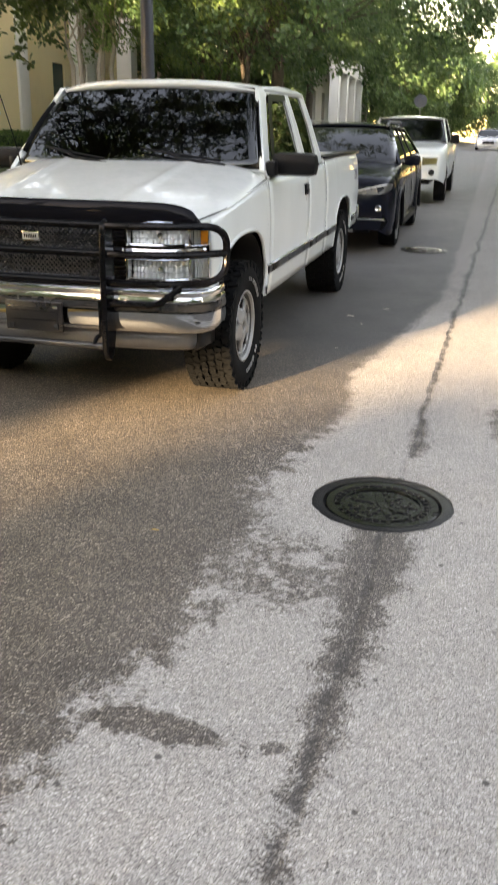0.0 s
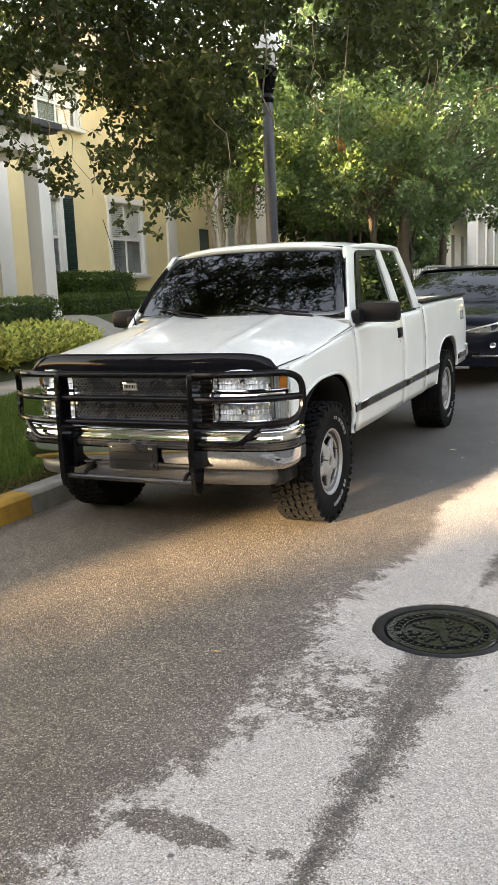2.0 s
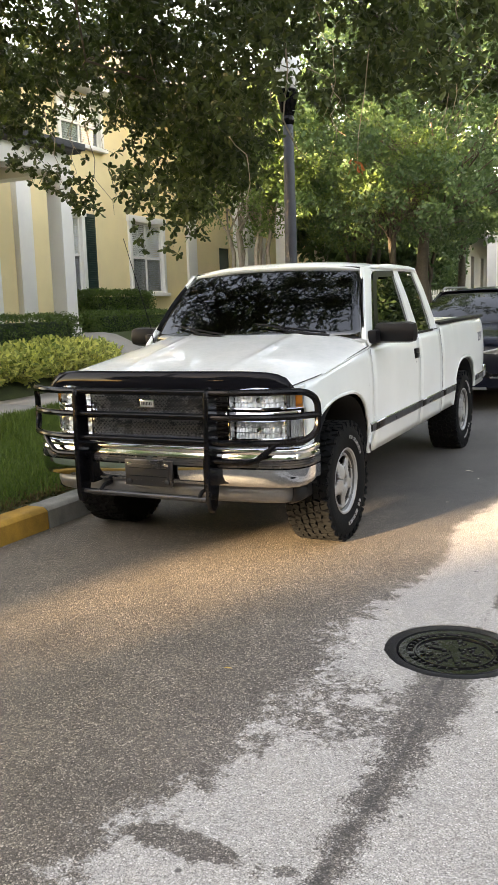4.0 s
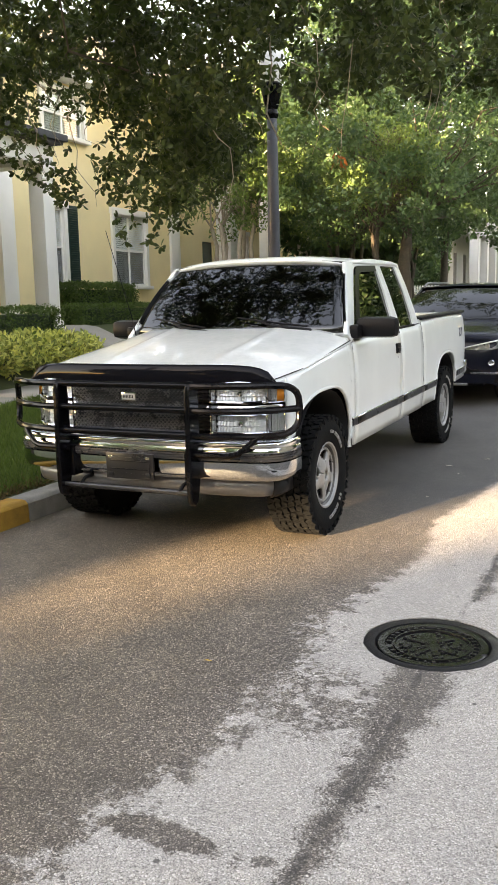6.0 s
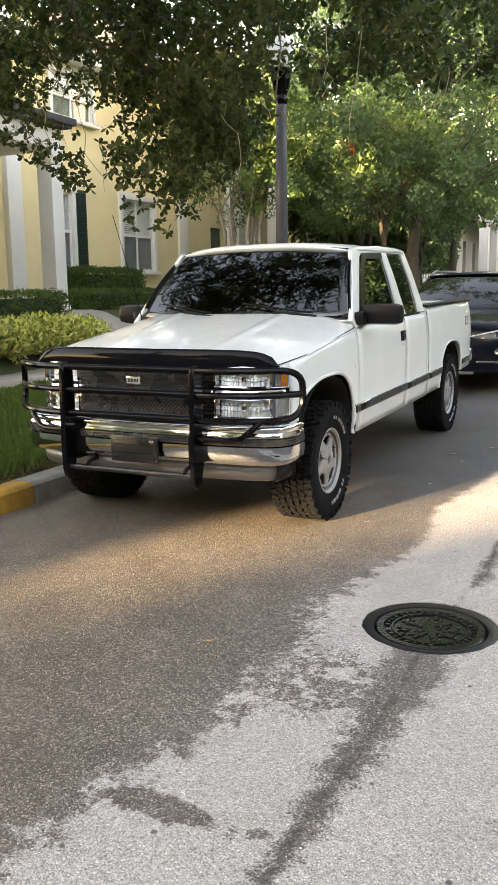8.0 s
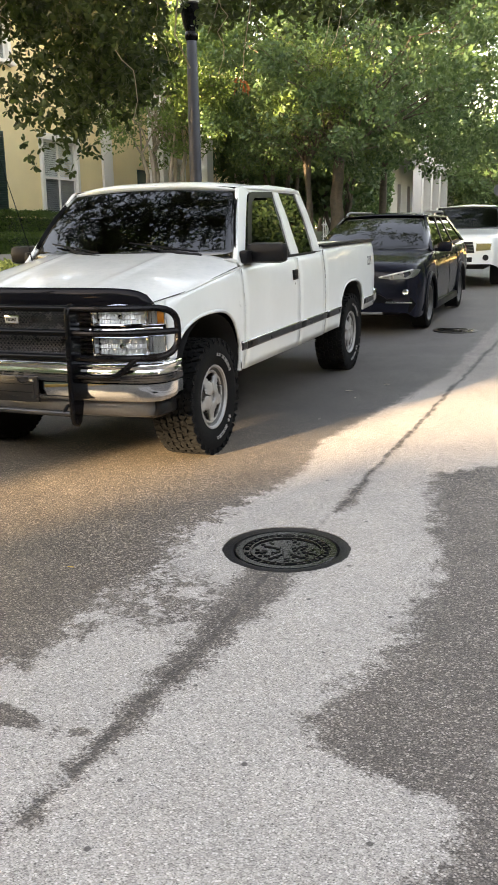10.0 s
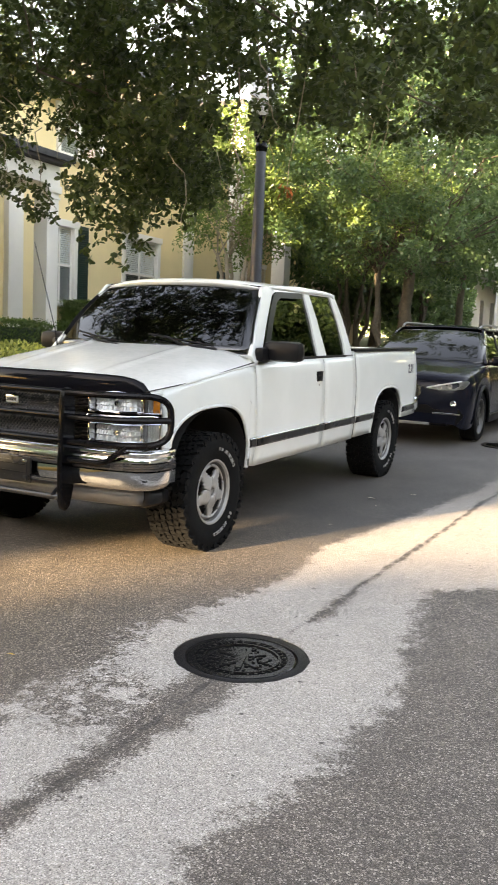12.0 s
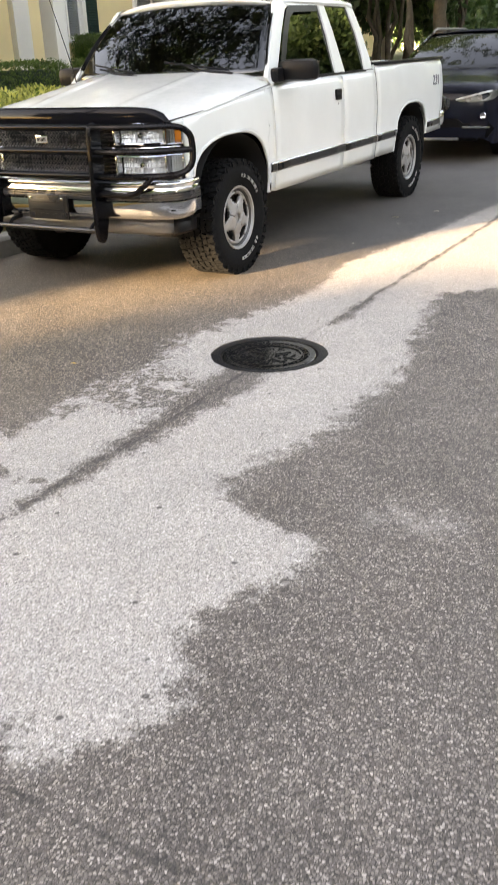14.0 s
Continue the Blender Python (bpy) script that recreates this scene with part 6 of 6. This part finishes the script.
# wheels
def wheel(parent, x, y, s, r, w, rim_r, spokes, tread=True, letters=True, z=None, rubber_name="tyre", alloy=None):
    """A wheel whose outer face looks along s*x."""
    e = new("wheel")
    e.parent = parent
    e.matrix_basis = pose(x, y, r if z is None else z, 0, 90 * s, 0)
    h = w / 2
    prof = [(rim_r - 0.01, -h * 0.78), (rim_r + 0.01, -h * 0.9), (r * 0.80, -h), (r - 0.035, -h * 0.97), (r - 0.017, -h * 0.86), (r - 0.016, 0), (r - 0.017, h * 0.86), (r - 0.035, h * 0.97), (r * 0.80, h), (rim_r + 0.01, h * 0.9), (rim_r - 0.01, h * 0.78)]
    tyre = Geo().lathe(prof, 48)
    blocks = Geo()
    if tread:
        rows = [(-0.83, 0.19), (-0.50, 0.145), (-0.17, 0.145), (0.17, 0.145), (0.50, 0.145), (0.83, 0.19)]
        n = 58
        for j, (c, ww) in enumerate(rows):
            for i in range(n):
                a = 2 * math.pi * (i + 0.5 * (j % 2) + 0.22 * j + 0.12 * math.sin(i * 2.4 + j)) / n
                outer = j in (0, 5)
                m = Matrix.Rotation(a, 4, "Z") @ pose(r - 0.010, 0, c * h, (20 if (i + j) % 2 else -16), 0, 0)
                blocks.box((0, 0, 0), (0.022, 2 * math.pi * r / n * (0.74 if (i + j) % 3 else 0.60), ww * w * 0.90), None, 0)
                k = len(blocks.v) - 8
                blocks.v[k:] = [tuple(m @ Vector(p)) for p in blocks.v[k:]]
                if outer and i % 2:
                    m = Matrix.Rotation(a, 4, "Z") @ pose(r - 0.030, 0, math.copysign(h * 0.975, c), 0, 0, 0)
                    blocks.box((0, 0, 0), (0.030, 2 * math.pi * r / n * 0.9, 0.008), None, 0)
                    k = len(blocks.v) - 8
                    blocks.v[k:] = [tuple(m @ Vector(p)) for p in blocks.v[k:]]
    part(rubber_name, tyre, M_RUBBER, e, "chunky all-terrain tyre" if tread else "", angle=40)
    if tread:
        tagged(part("tread", blocks, M_RUBBER, e, "deep tread blocks", angle=0), kind="stuff")
    rim = Geo().lathe([(rim_r - 0.005, -h * 0.78), (rim_r - 0.03, -h * 0.6), (rim_r - 0.035, h * 0.4), (rim_r - 0.018, h * 0.74), (rim_r + 0.006, h * 0.90), (rim_r + 0.012, h * 0.80)], 48)
    # barrel in dark alloy: shade inside the rim put into its colour
    part("rim", rim, M_DARKRIM, e, angle=40)
    part("rim_lip", Geo().lathe([(rim_r - 0.011, h * 0.80), (rim_r - 0.003, h * 0.90), (rim_r + 0.007, h * 0.915), (rim_r + 0.013, h * 0.82)], 48), alloy or M_RIM, e, angle=40)
    face = Geo()
    fz = h * 0.52
    if spokes <= 5:
        # one broad cast face with five windows near its edge
        rr, n = [0.03, 0.05, 0.086, 0.098, 0.114, 0.146, 0.182, rim_r - 0.024], 75
        zz = [0.026, 0.026, 0.022, 0.016, 0.012, 0.010, 0.012, 0.022]
        face.v = [(a * math.cos(2 * math.pi * k / n), a * math.sin(2 * math.pi * k / n), fz + b) for a, b in zip(rr, zz) for k in range(n)]
        half_open = (0, 0, 0, 2.6, 4.6, 5.2, 0)
        for i in range(len(rr) - 1):
            for k in range(n):
                if abs((k + 0.5) % 15 - 7.5) > half_open[i]:
                    face.f.append((i * n + k, i * n + (k + 1) % n, (i + 1) * n + (k + 1) % n, (i + 1) * n + k))
    for i in range(spokes if spokes > 5 else 0):
        a = 2 * math.pi * i / spokes + 0.3
        wi, wo = 0.030, 0.045
        q = [(0.03, -wi / 2), (rim_r - 0.03, -wo / 2), (rim_r - 0.026, 0), (rim_r - 0.03, wo / 2), (0.03, wi / 2)]
        m = Matrix.Rotation(a, 4, "Z")
        face.add([m @ Vector((p[0], p[1], fz + 0.02 * (1 - p[0] / rim_r))) for p in q] + [m @ Vector((p[0], p[1], fz - 0.035)) for p in q], [(0, 1, 2, 3, 4), (9, 8, 7, 6, 5)] + [(k, (k + 1) % 5, 5 + (k + 1) % 5, 5 + k) for k in range(5)])
    part("spokes", face, alloy or M_RIM, e, "dull silver spokes", bevel=0.005 if spokes > 5 else 0.0, solid=0.0 if spokes > 5 else 0.022)
    part("hub_cap", Geo().lathe([(0.052, fz - 0.02), (0.050, fz + 0.022), (0.040, fz + 0.031), (0.0, fz + 0.033)], 24), alloy or M_RIM, e)
    # dark disc added behind the spokes so their gaps read as shaded
    part("gap_shade_disc", Geo().lathe([(0.0, fz - 0.07), (rim_r - 0.034, fz - 0.07), (rim_r - 0.034, fz - 0.05), (0, fz - 0.05)], 32), M_DARK, e)
    if letters:
        g = Geo()
        for a0, cnt, ww in ((math.radians(122), 10, 0.022), (math.radians(2), 10, 0.022)):
            for i in range(cnt):
                if i == 7:
                    continue
                m = Matrix.Rotation(a0 + i * 0.094, 4, "Z") @ pose(lerp(rim_r, r, 0.42), 0, h * 0.985, 0, 0, 0)
                for dx in (-0.008, 0.008):
                    g.box((0, 0, 0), (0.003, ww * 0.7, 0.010))
                    k = len(g.v) - 8
                    g.v[k:] = [tuple(m @ Vector((p[0] + dx, p[1], p[2]))) for p in g.v[k:]]
                g.box((0, 0, 0), (0.02, 0.0035, 0.010))
                k = len(g.v) - 8
                g.v[k:] = [tuple(m @ Vector((p[0], p[1] + (0.008 if i % 2 else -0.008), p[2]))) for p in g.v[k:]]
        tagged(part("tyre_marks", g, M_LETTER, e, "worn white raised marks", angle=0), kind="stuff")
    return e


for s in (1, -1):
    wheel(truck, s * 0.825, -0.02, s, 0.405, 0.29, 0.215, 5)
    wheel(truck, s * 0.825, 3.60, s, 0.405, 0.29, 0.215, 5)

# ---- other parked cars ----
def body_shell(L, W, top, low, arches, arch_top, nose_round=0.35, tail_round=0.3, n=90):
    """Body below the windows; the front lies at y = 0. Returns a Geo and the half width at a place."""
    def wide(y):
        f = 1 - 0.16 * (max(0.0, nose_round - y) / nose_round) ** 2.2 - 0.12 * (max(0.0, y - (L - tail_round)) / tail_round) ** 2.2
        return W / 2 * f
    st = sorted(set([lerp(0, L, i / n) for i in range(n + 1)] + [c + r * math.cos(math.pi * k / 16) for c, r in arches for k in range(17)]))
    def bottom(y):
        z = low(y)
        for c, r in arches:
            if abs(y - c) < r:
                z = max(z, z + (arch_top - z) * math.sqrt(1 - ((y - c) / r) ** 2))
        return z
    prof = [(0.965, 0.0), (0.995, 0.22), (1.0, 0.45), (0.99, 0.68), (0.965, 0.86), (0.93, 0.955), (0.86, 0.995), (0.6, 1.02), (0.3, 1.03), (0.0, 1.032)]
    g = Geo()
    m = len(prof)
    v = []
    for y in st:
        b, t = bottom(y), top(y)
        b = min(b, t - 0.03)
        row = [(wide(y) * a, y, b + (t - b) * h if h <= 1 else t + (h - 1)) for a, h in prof]
        v += row + [(-x, yy, z) for x, yy, z in row[-2::-1]]
    k = 2 * m - 1
    f = [(i * k + j, (i + 1) * k + j, (i + 1) * k + j + 1, i * k + j + 1) for i in range(len(st) - 1) for j in range(k - 1)]
    f += [tuple(range(k)), tuple((len(st) - 1) * k + j for j in range(k))]
    return g.add(v, f), wide, bottom


def glass_house(parent, wide, pts_low, pts_high, paint, glass, tuck=0.16, pillars=(0.33, 0.62)):
    """Windscreen, side and rear glass, pillars and roof between a belt line and a roof line of (y, z)."""
    (y0, z0), (y1, z1) = pts_low
    (r0, h0), (r1, h1) = pts_high
    wl = lambda y: wide(y) * 0.925
    wh = lambda y: wide(0.5 * (y0 + y1)) * (0.925 - tuck)
    def ws(u, v):
        a = 2 * u - 1
        lo, hi = Vector((wl(y0 + 0.2) * a, y0 + 0.22 * a * a, z0)), Vector((wh(r0) * a * 0.97, r0 + 0.10 * a * a, h0 - 0.02 * a * a))
        p = lo.lerp(hi, v)
        return (p.x, p.y, p.z + 0.03 * math.sin(math.pi * v))
    part("windscreen", Geo().grid(ws, 14, 8), glass, parent, solid=0.006, angle=60)
    def back(u, v):
        a = 2 * u - 1
        lo, hi = Vector((wl(y1 - 0.2) * a * 0.95, y1 - 0.15 * a * a, z1)), Vector((wh(r1) * a * 0.95, r1 - 0.10 * a * a, h1 - 0.02 * a * a))
        return tuple(lo.lerp(hi, v))
    part("rear_window", Geo().grid(back, 12, 4), glass, parent, solid=0.006, angle=60)
    for s in (1, -1):
        def sd(u, v):
            lo = Vector((s * wl(lerp(y0 + 0.22, y1 - 0.15, u)), lerp(y0 + 0.22, y1 - 0.15, u), lerp(z0, z1, u)))
            hi = Vector((s * wh(0) * 0.97, lerp(r0 + 0.10, r1 - 0.10, u), lerp(h0, h1, u) - 0.02))
            return tuple(lo.lerp(hi, v))
        part("side_window", Geo().grid(sd, 16, 4), glass, parent, solid=0.006, angle=60)
        for u, w in ((0.0, 0.045), (pillars[0], 0.035), (pillars[1], 0.035), (1.0, 0.09)):
            a, b = Vector(sd(u, 0.0)), Vector(sd(u, 1.0))
            o = Vector((s * 0.012, 0, 0))
            dy = Vector((0, w, 0))
            g = Geo().add([a + o - dy, a + o + dy, b + o + dy, b + o - dy, a - o * 2 - dy, a - o * 2 + dy, b - o * 2 + dy, b - o * 2 - dy], [(0, 1, 2, 3), (7, 6, 5, 4), (0, 1, 5, 4), (1, 2, 6, 5), (2, 3, 7, 6), (3, 0, 4, 7)])
            part("pillar", g, paint if u in (0.0, 1.0) else M_TRIM, parent)
        part("window_trim", Geo().tube([Vector(sd(i / 16, 1.0)) + Vector((s * 0.008, 0, 0)) for i in range(17)], 0.016, 6), M_TRIM if paint is M_NAVY else paint, parent)
    def rf(u, v):
        a = 2 * v - 1
        return (wh(0) * a, lerp(r0 - 0.02 + 0.10 * a * a, r1 + 0.05 - 0.10 * a * a, u), lerp(h0, h1, u) + 0.045 * (1 - a * a) * math.sin(math.pi * min(1, max(0.0, u))) - 0.02 * a * a + 0.012 - 0.008 * sstep(0.06, 0.0, u))
    part("roof", Geo().grid(rf, 16, 14), paint, parent, solid=0.008, angle=60)


def parked_suv(at):
    c = thing("suv", "dark blue compact SUV with chrome details parked behind the pickup", "car", at, rx=1.0, group="parked cars")
    c.matrix_basis = c.matrix_basis @ Matrix.Diagonal((1.07, 1.07, 1.045, 1.0))
    L, W = 4.55, 1.84
    top = lambda y: table([(0, 0.80), (0.05, 0.88), (0.15, 0.925), (0.5, 0.985), (1.2, 1.05), (1.5, 1.06), (4.2, 1.10), (4.5, 1.05), (4.55, 0.95)], y)
    low = lambda y: table([(0, 0.30), (0.15, 0.22), (0.5, 0.24), (1.3, 0.27), (3.2, 0.27), (4.1, 0.3), (4.5, 0.45)], y)
    g, wide, _ = body_shell(L, W, top, low, [(0.86, 0.39), (3.60, 0.39)], 0.74)
    part("body", g, M_NAVY, c, angle=50)
    glass_house(c, wide, ((1.05, 1.05), (4.28, 1.10)), ((1.95, 1.535), (3.95, 1.51)), M_NAVY, M_SUVGLASS, tuck=0.24)
    for s in (1, -1):
        part("roof_bar", Geo().tube([(s * 0.565, 1.98, 1.53), (s * 0.575, 2.06, 1.565), (s * 0.58, 2.2, 1.585), (s * 0.58, 3.6, 1.58), (s * 0.575, 3.75, 1.56), (s * 0.565, 3.84, 1.525)], 0.017, 8), M_STEEL, c, "silver roof rail")
        hl = tagged(new("headlight"), "angled clear headlight")
        hl.parent = c
        pts = [(0.42, 0.735), (0.60, 0.725), (0.76, 0.735), (0.83, 0.75), (0.865, 0.785), (0.885, 0.84), (0.86, 0.855), (0.80, 0.845), (0.60, 0.805), (0.42, 0.765)]
        def edge(a):
            k = (1 - a / (W / 2)) / 0.16
            return 0.0 if k >= 1 else 0.35 * (1 - max(0.0, k) ** (1 / 2.2))
        face = lambda a, b: (s * a, edge(a * 1.01) - 0.004, b)
        part("lens", Geo().prism(pts, face, (0, -0.012, 0)), M_CLEAR, hl)
        part("reflector", Geo().prism(pts, lambda a, b: (face(a, b)[0], face(a, b)[1] + 0.001, b), (0, 0.02, 0)), M_STEEL, hl)
        part("lamp_brow", Geo().tube([(s * a, edge(a * 1.01) - 0.02, b) for a, b in ((0.40, 0.752), (0.60, 0.800), (0.74, 0.832), (0.82, 0.850))], 0.011, 6), M_REFLECT, hl, "bright lamp edge")
        for xx, zz in ((0.56, 0.757), (0.69, 0.780)):
            part("lamp", Geo().lathe([(0.0, 0.004), (0.022, 0.006), (0.028, 0.009), (0.033, 0.0)], 18, pose(s * xx, edge(xx) - 0.017, zz, 90, 0, 0)), M_STEEL, hl)
        k = Geo()
        k.prism([(0.03, 0.62), (0.10, 0.60), (0.27, 0.61), (0.33, 0.66), (0.33, 0.76), (0.26, 0.80), (0.08, 0.80), (0.03, 0.76)], lambda a, b: (s * a, -0.022, b), (0, 0.03, 0))
        gr = part("grille_half", k, M_CHROME, c, "chrome edged grille half")
        for i in range(6):
            part("grille_bar", Geo().box((s * (0.075 + i * 0.042), -0.026, 0.70), (0.012, 0.014, 0.16), r=0.003), M_TRIM, gr)
        part("fog_lamp", Geo().lathe([(0, 0.006), (0.022, 0.008), (0.034, 0.014), (0.042, 0.0)], 18, pose(s * 0.74, -0.006, 0.565, 90, 0, 0)), M_CHROME, c, "round fog lamp")
        part("chrome_blade", Geo().box((s * 0.66, 0.006, 0.43), (0.34, 0.05, 0.024), Euler((0, 0, s * 0.02)).to_matrix().to_4x4(), r=0.006), M_CHROME, c)
        m = part("mirror", Geo().box((s * 1.0, 1.38, 1.09), (0.2, 0.12, 0.14), r=0.04), M_NAVY, c)
        part("mirror_foot", Geo().box((s * 0.90, 1.40, 1.05), (0.08, 0.08, 0.05), r=0.015), M_TRIM, m)
        for cc in (0.86, 3.60):
            lip = [(s * (wide(cc) * 1.0 + 0.004), cc - 0.40 * math.cos(math.pi * i / 20), 0.27 + 0.48 * math.sin(math.pi * i / 20)) for i in range(21)]
            part("arch_trim", Geo().tube(lip, 0.026, 6), M_TRIM, c)
            wheel(c, s * 0.80, cc, s, 0.345, 0.225, 0.235, 10, tread=False, letters=False, alloy=M_DARKRIM)
        part("sill", Geo().box((s * 0.90, 2.23, 0.28), (0.07, 1.95, 0.10), r=0.02), M_TRIM, c)
        part("door_handle", Geo().box((s * 0.925, 2.15, 0.93), (0.03, 0.18, 0.03), r=0.01), M_NAVY, c)
        part("door_handle", Geo().box((s * 0.925, 3.05, 0.94), (0.03, 0.18, 0.03), r=0.01), M_NAVY, c)
        part("door_gap", Geo().tube([(s * (wide(2.0) * 0.985), 2.43, 0.34), (s * wide(2) * 1.003, 2.43, 0.7), (s * wide(2.0) * 0.95, 2.43, 1.05)], 0.004, 4), M_DARK, c)
        part("door_gap", Geo().tube([(s * (wide(2.0) * 0.985), 1.36, 0.34), (s * wide(2) * 1.003, 1.36, 0.7), (s * wide(2.0) * 0.95, 1.36, 1.03)], 0.004, 4), M_DARK, c)
        part("tail_lamp", Geo().box((s * 0.78, 4.46, 0.92), (0.2, 0.08, 0.15), r=0.03), M_RED, c)
    part("intake", Geo().prism([(-0.80, 0.30), (0.80, 0.30), (0.86, 0.40), (0.80, 0.50), (0.50, 0.475), (0.42, 0.53), (-0.42, 0.53), (-0.50, 0.475), (-0.80, 0.50), (-0.86, 0.40)], lambda a, b: (a, edge(abs(a) * 1.01) - 0.002, b), (0, -0.010, 0)), M_TRIM, c, "black lower intake")
    part("skid_plate", Geo().box((0, 0.01, 0.285), (0.9, 0.06, 0.035), r=0.012), M_STEEL, c)
    part("floor_pan", Geo().box((0, 2.25, 0.36), (1.2, 3.9, 0.25)), M_DARK, c)
    part("dashboard", Geo().box((0, 1.55, 0.98), (1.4, 0.5, 0.2), r=0.05), M_CLOTH, c)
    for s in (1, -1):
        part("seat", Geo().box((s * 0.38, 2.55, 1.0), (0.5, 0.15, 0.62), r=0.05).box((s * 0.38, 2.6, 1.36), (0.26, 0.1, 0.16), r=0.04), M_CLOTH, c)
    return c


def parked_pickup(at):
    c = thing("pickup_truck", "white mid-size pickup parked behind the SUV", "pickup truck", at, rx=1.0, group="parked cars")
    L, W = 5.3, 1.90
    top = lambda y: table([(0, 0.98), (0.06, 1.07), (0.2, 1.12), (1.2, 1.22), (1.45, 1.24), (3.5, 1.26), (3.52, 1.30), (5.25, 1.30), (5.3, 1.2)], y)
    low = lambda y: table([(0, 0.52), (0.3, 0.42), (1.4, 0.45), (4.6, 0.5), (5.3, 0.62)], y)
    g, wide, _ = body_shell(L, W, top, low, [(0.92, 0.46), (4.15, 0.46)], 0.93)
    part("body", g, M_WHITE, c, angle=50)
    glass_house(c, wide, ((1.2, 1.23), (3.45, 1.26)), ((1.85, 1.76), (3.25, 1.75)), M_WHITE, M_TINT, tuck=0.13)
    part("grille", Geo().prism([(-0.42, 0.76), (0.42, 0.76), (0.38, 1.0), (-0.38, 1.0)], lambda a, b: (a, -0.015, b), (0, 0.03, 0)), M_DARK, c)
    for z in (0.82, 0.88, 0.94):
        part("grille_bar", Geo().box((0, -0.02, z), (0.78, 0.02, 0.018), r=0.004), M_CHROME, c)
    part("lower_intake", Geo().box((0, -0.01, 0.62), (0.75, 0.04, 0.10), r=0.02), M_DARK, c)
    for s in (1, -1):
        hl = part("headlight", Geo().prism([(0.45, 0.80), (0.76, 0.82), (0.78, 0.965), (0.45, 0.965)], lambda a, b: (s * a, -0.014, b), (0, -0.012, 0)), M_CLEAR, c, "clouded yellowish headlight")
        part("reflector", Geo().prism([(0.46, 0.81), (0.75, 0.83), (0.77, 0.955), (0.46, 0.955)], lambda a, b: (s * a, -0.010, b), (0, 0.012, 0)), plain("clouded lens", (0.50, 0.42, 0.20), 0.3), hl)
        part("fog_lamp", Geo().lathe([(0, 0.02), (0.055, 0.015), (0.065, 0.0)], 16, pose(s * 0.66, -0.002, 0.66, 90, 0, 0)), M_DARK, c, "dark round fog lamp recess")
        part("mirror", Geo().box((s * 1.03, 1.5, 1.32), (0.2, 0.12, 0.2), r=0.04), M_TRIM, c)
        for cc in (0.92, 4.15):
            wheel(c, s * 0.82, cc, s, 0.39, 0.25, 0.22, 6, tread=False, letters=False)
        part("tail_lamp", Geo().box((s * 0.86, 5.27, 1.05), (0.12, 0.06, 0.3), r=0.02), M_RED, c)
    part("floor_pan", Geo().box((0, 2.6, 0.55), (1.2, 4.6, 0.3)), M_DARK, c)
    part("dashboard", Geo().box((0, 1.75, 1.15), (1.4, 0.5, 0.2), r=0.05), M_CLOTH, c)
    return c


def parked_saloon(at, rz, paint, label):
    c = thing("car", label, "car", at, rz=rz, rx=0.0, group="parked cars")
    L, W = 4.6, 1.80
    top = lambda y: table([(0, 0.62), (0.1, 0.74), (1.3, 0.92), (3.7, 0.95), (4.55, 0.92), (4.6, 0.8)], y)
    low = lambda y: 0.22
    g, wide, _ = body_shell(L, W, top, low, [(0.9, 0.36), (3.6, 0.36)], 0.67, n=40)
    part("body", g, paint, c, angle=50)
    glass_house(c, wide, ((1.2, 0.92), (4.0, 0.95)), ((2.0, 1.42), (3.3, 1.40)), paint, M_TINT)
    part("grille", Geo().box((0, -0.005, 0.52), (0.8, 0.04, 0.2), r=0.03), M_DARK, c)
    for s in (1, -1):
        part("headlight", Geo().box((s * 0.62, 0.07, 0.66), (0.34, 0.08, 0.10), r=0.03), M_LAMPGLASS, c)
        for cc in (0.9, 3.6):
            wheel(c, s * 0.78, cc, s, 0.32, 0.2, 0.21, 5, tread=False, letters=False)
        part("mirror", Geo().box((s * 0.98, 1.45, 0.98), (0.16, 0.1, 0.1), r=0.03), paint, c)
    part("floor_pan", Geo().box((0, 2.3, 0.32), (1.2, 4.0, 0.25)), M_DARK, c)
    return c


parked_suv((0.20, 6.32, rise(6.4)))
parked_pickup((0.48, 14.2, rise(15)))
parked_saloon((2.0, 60.0, rise(62)), 0, M_SILVER, "silver grey car far down the street")
parked_saloon((4.2, 66.0, rise(68)), 0, M_NAVY, "dark car far down the street")
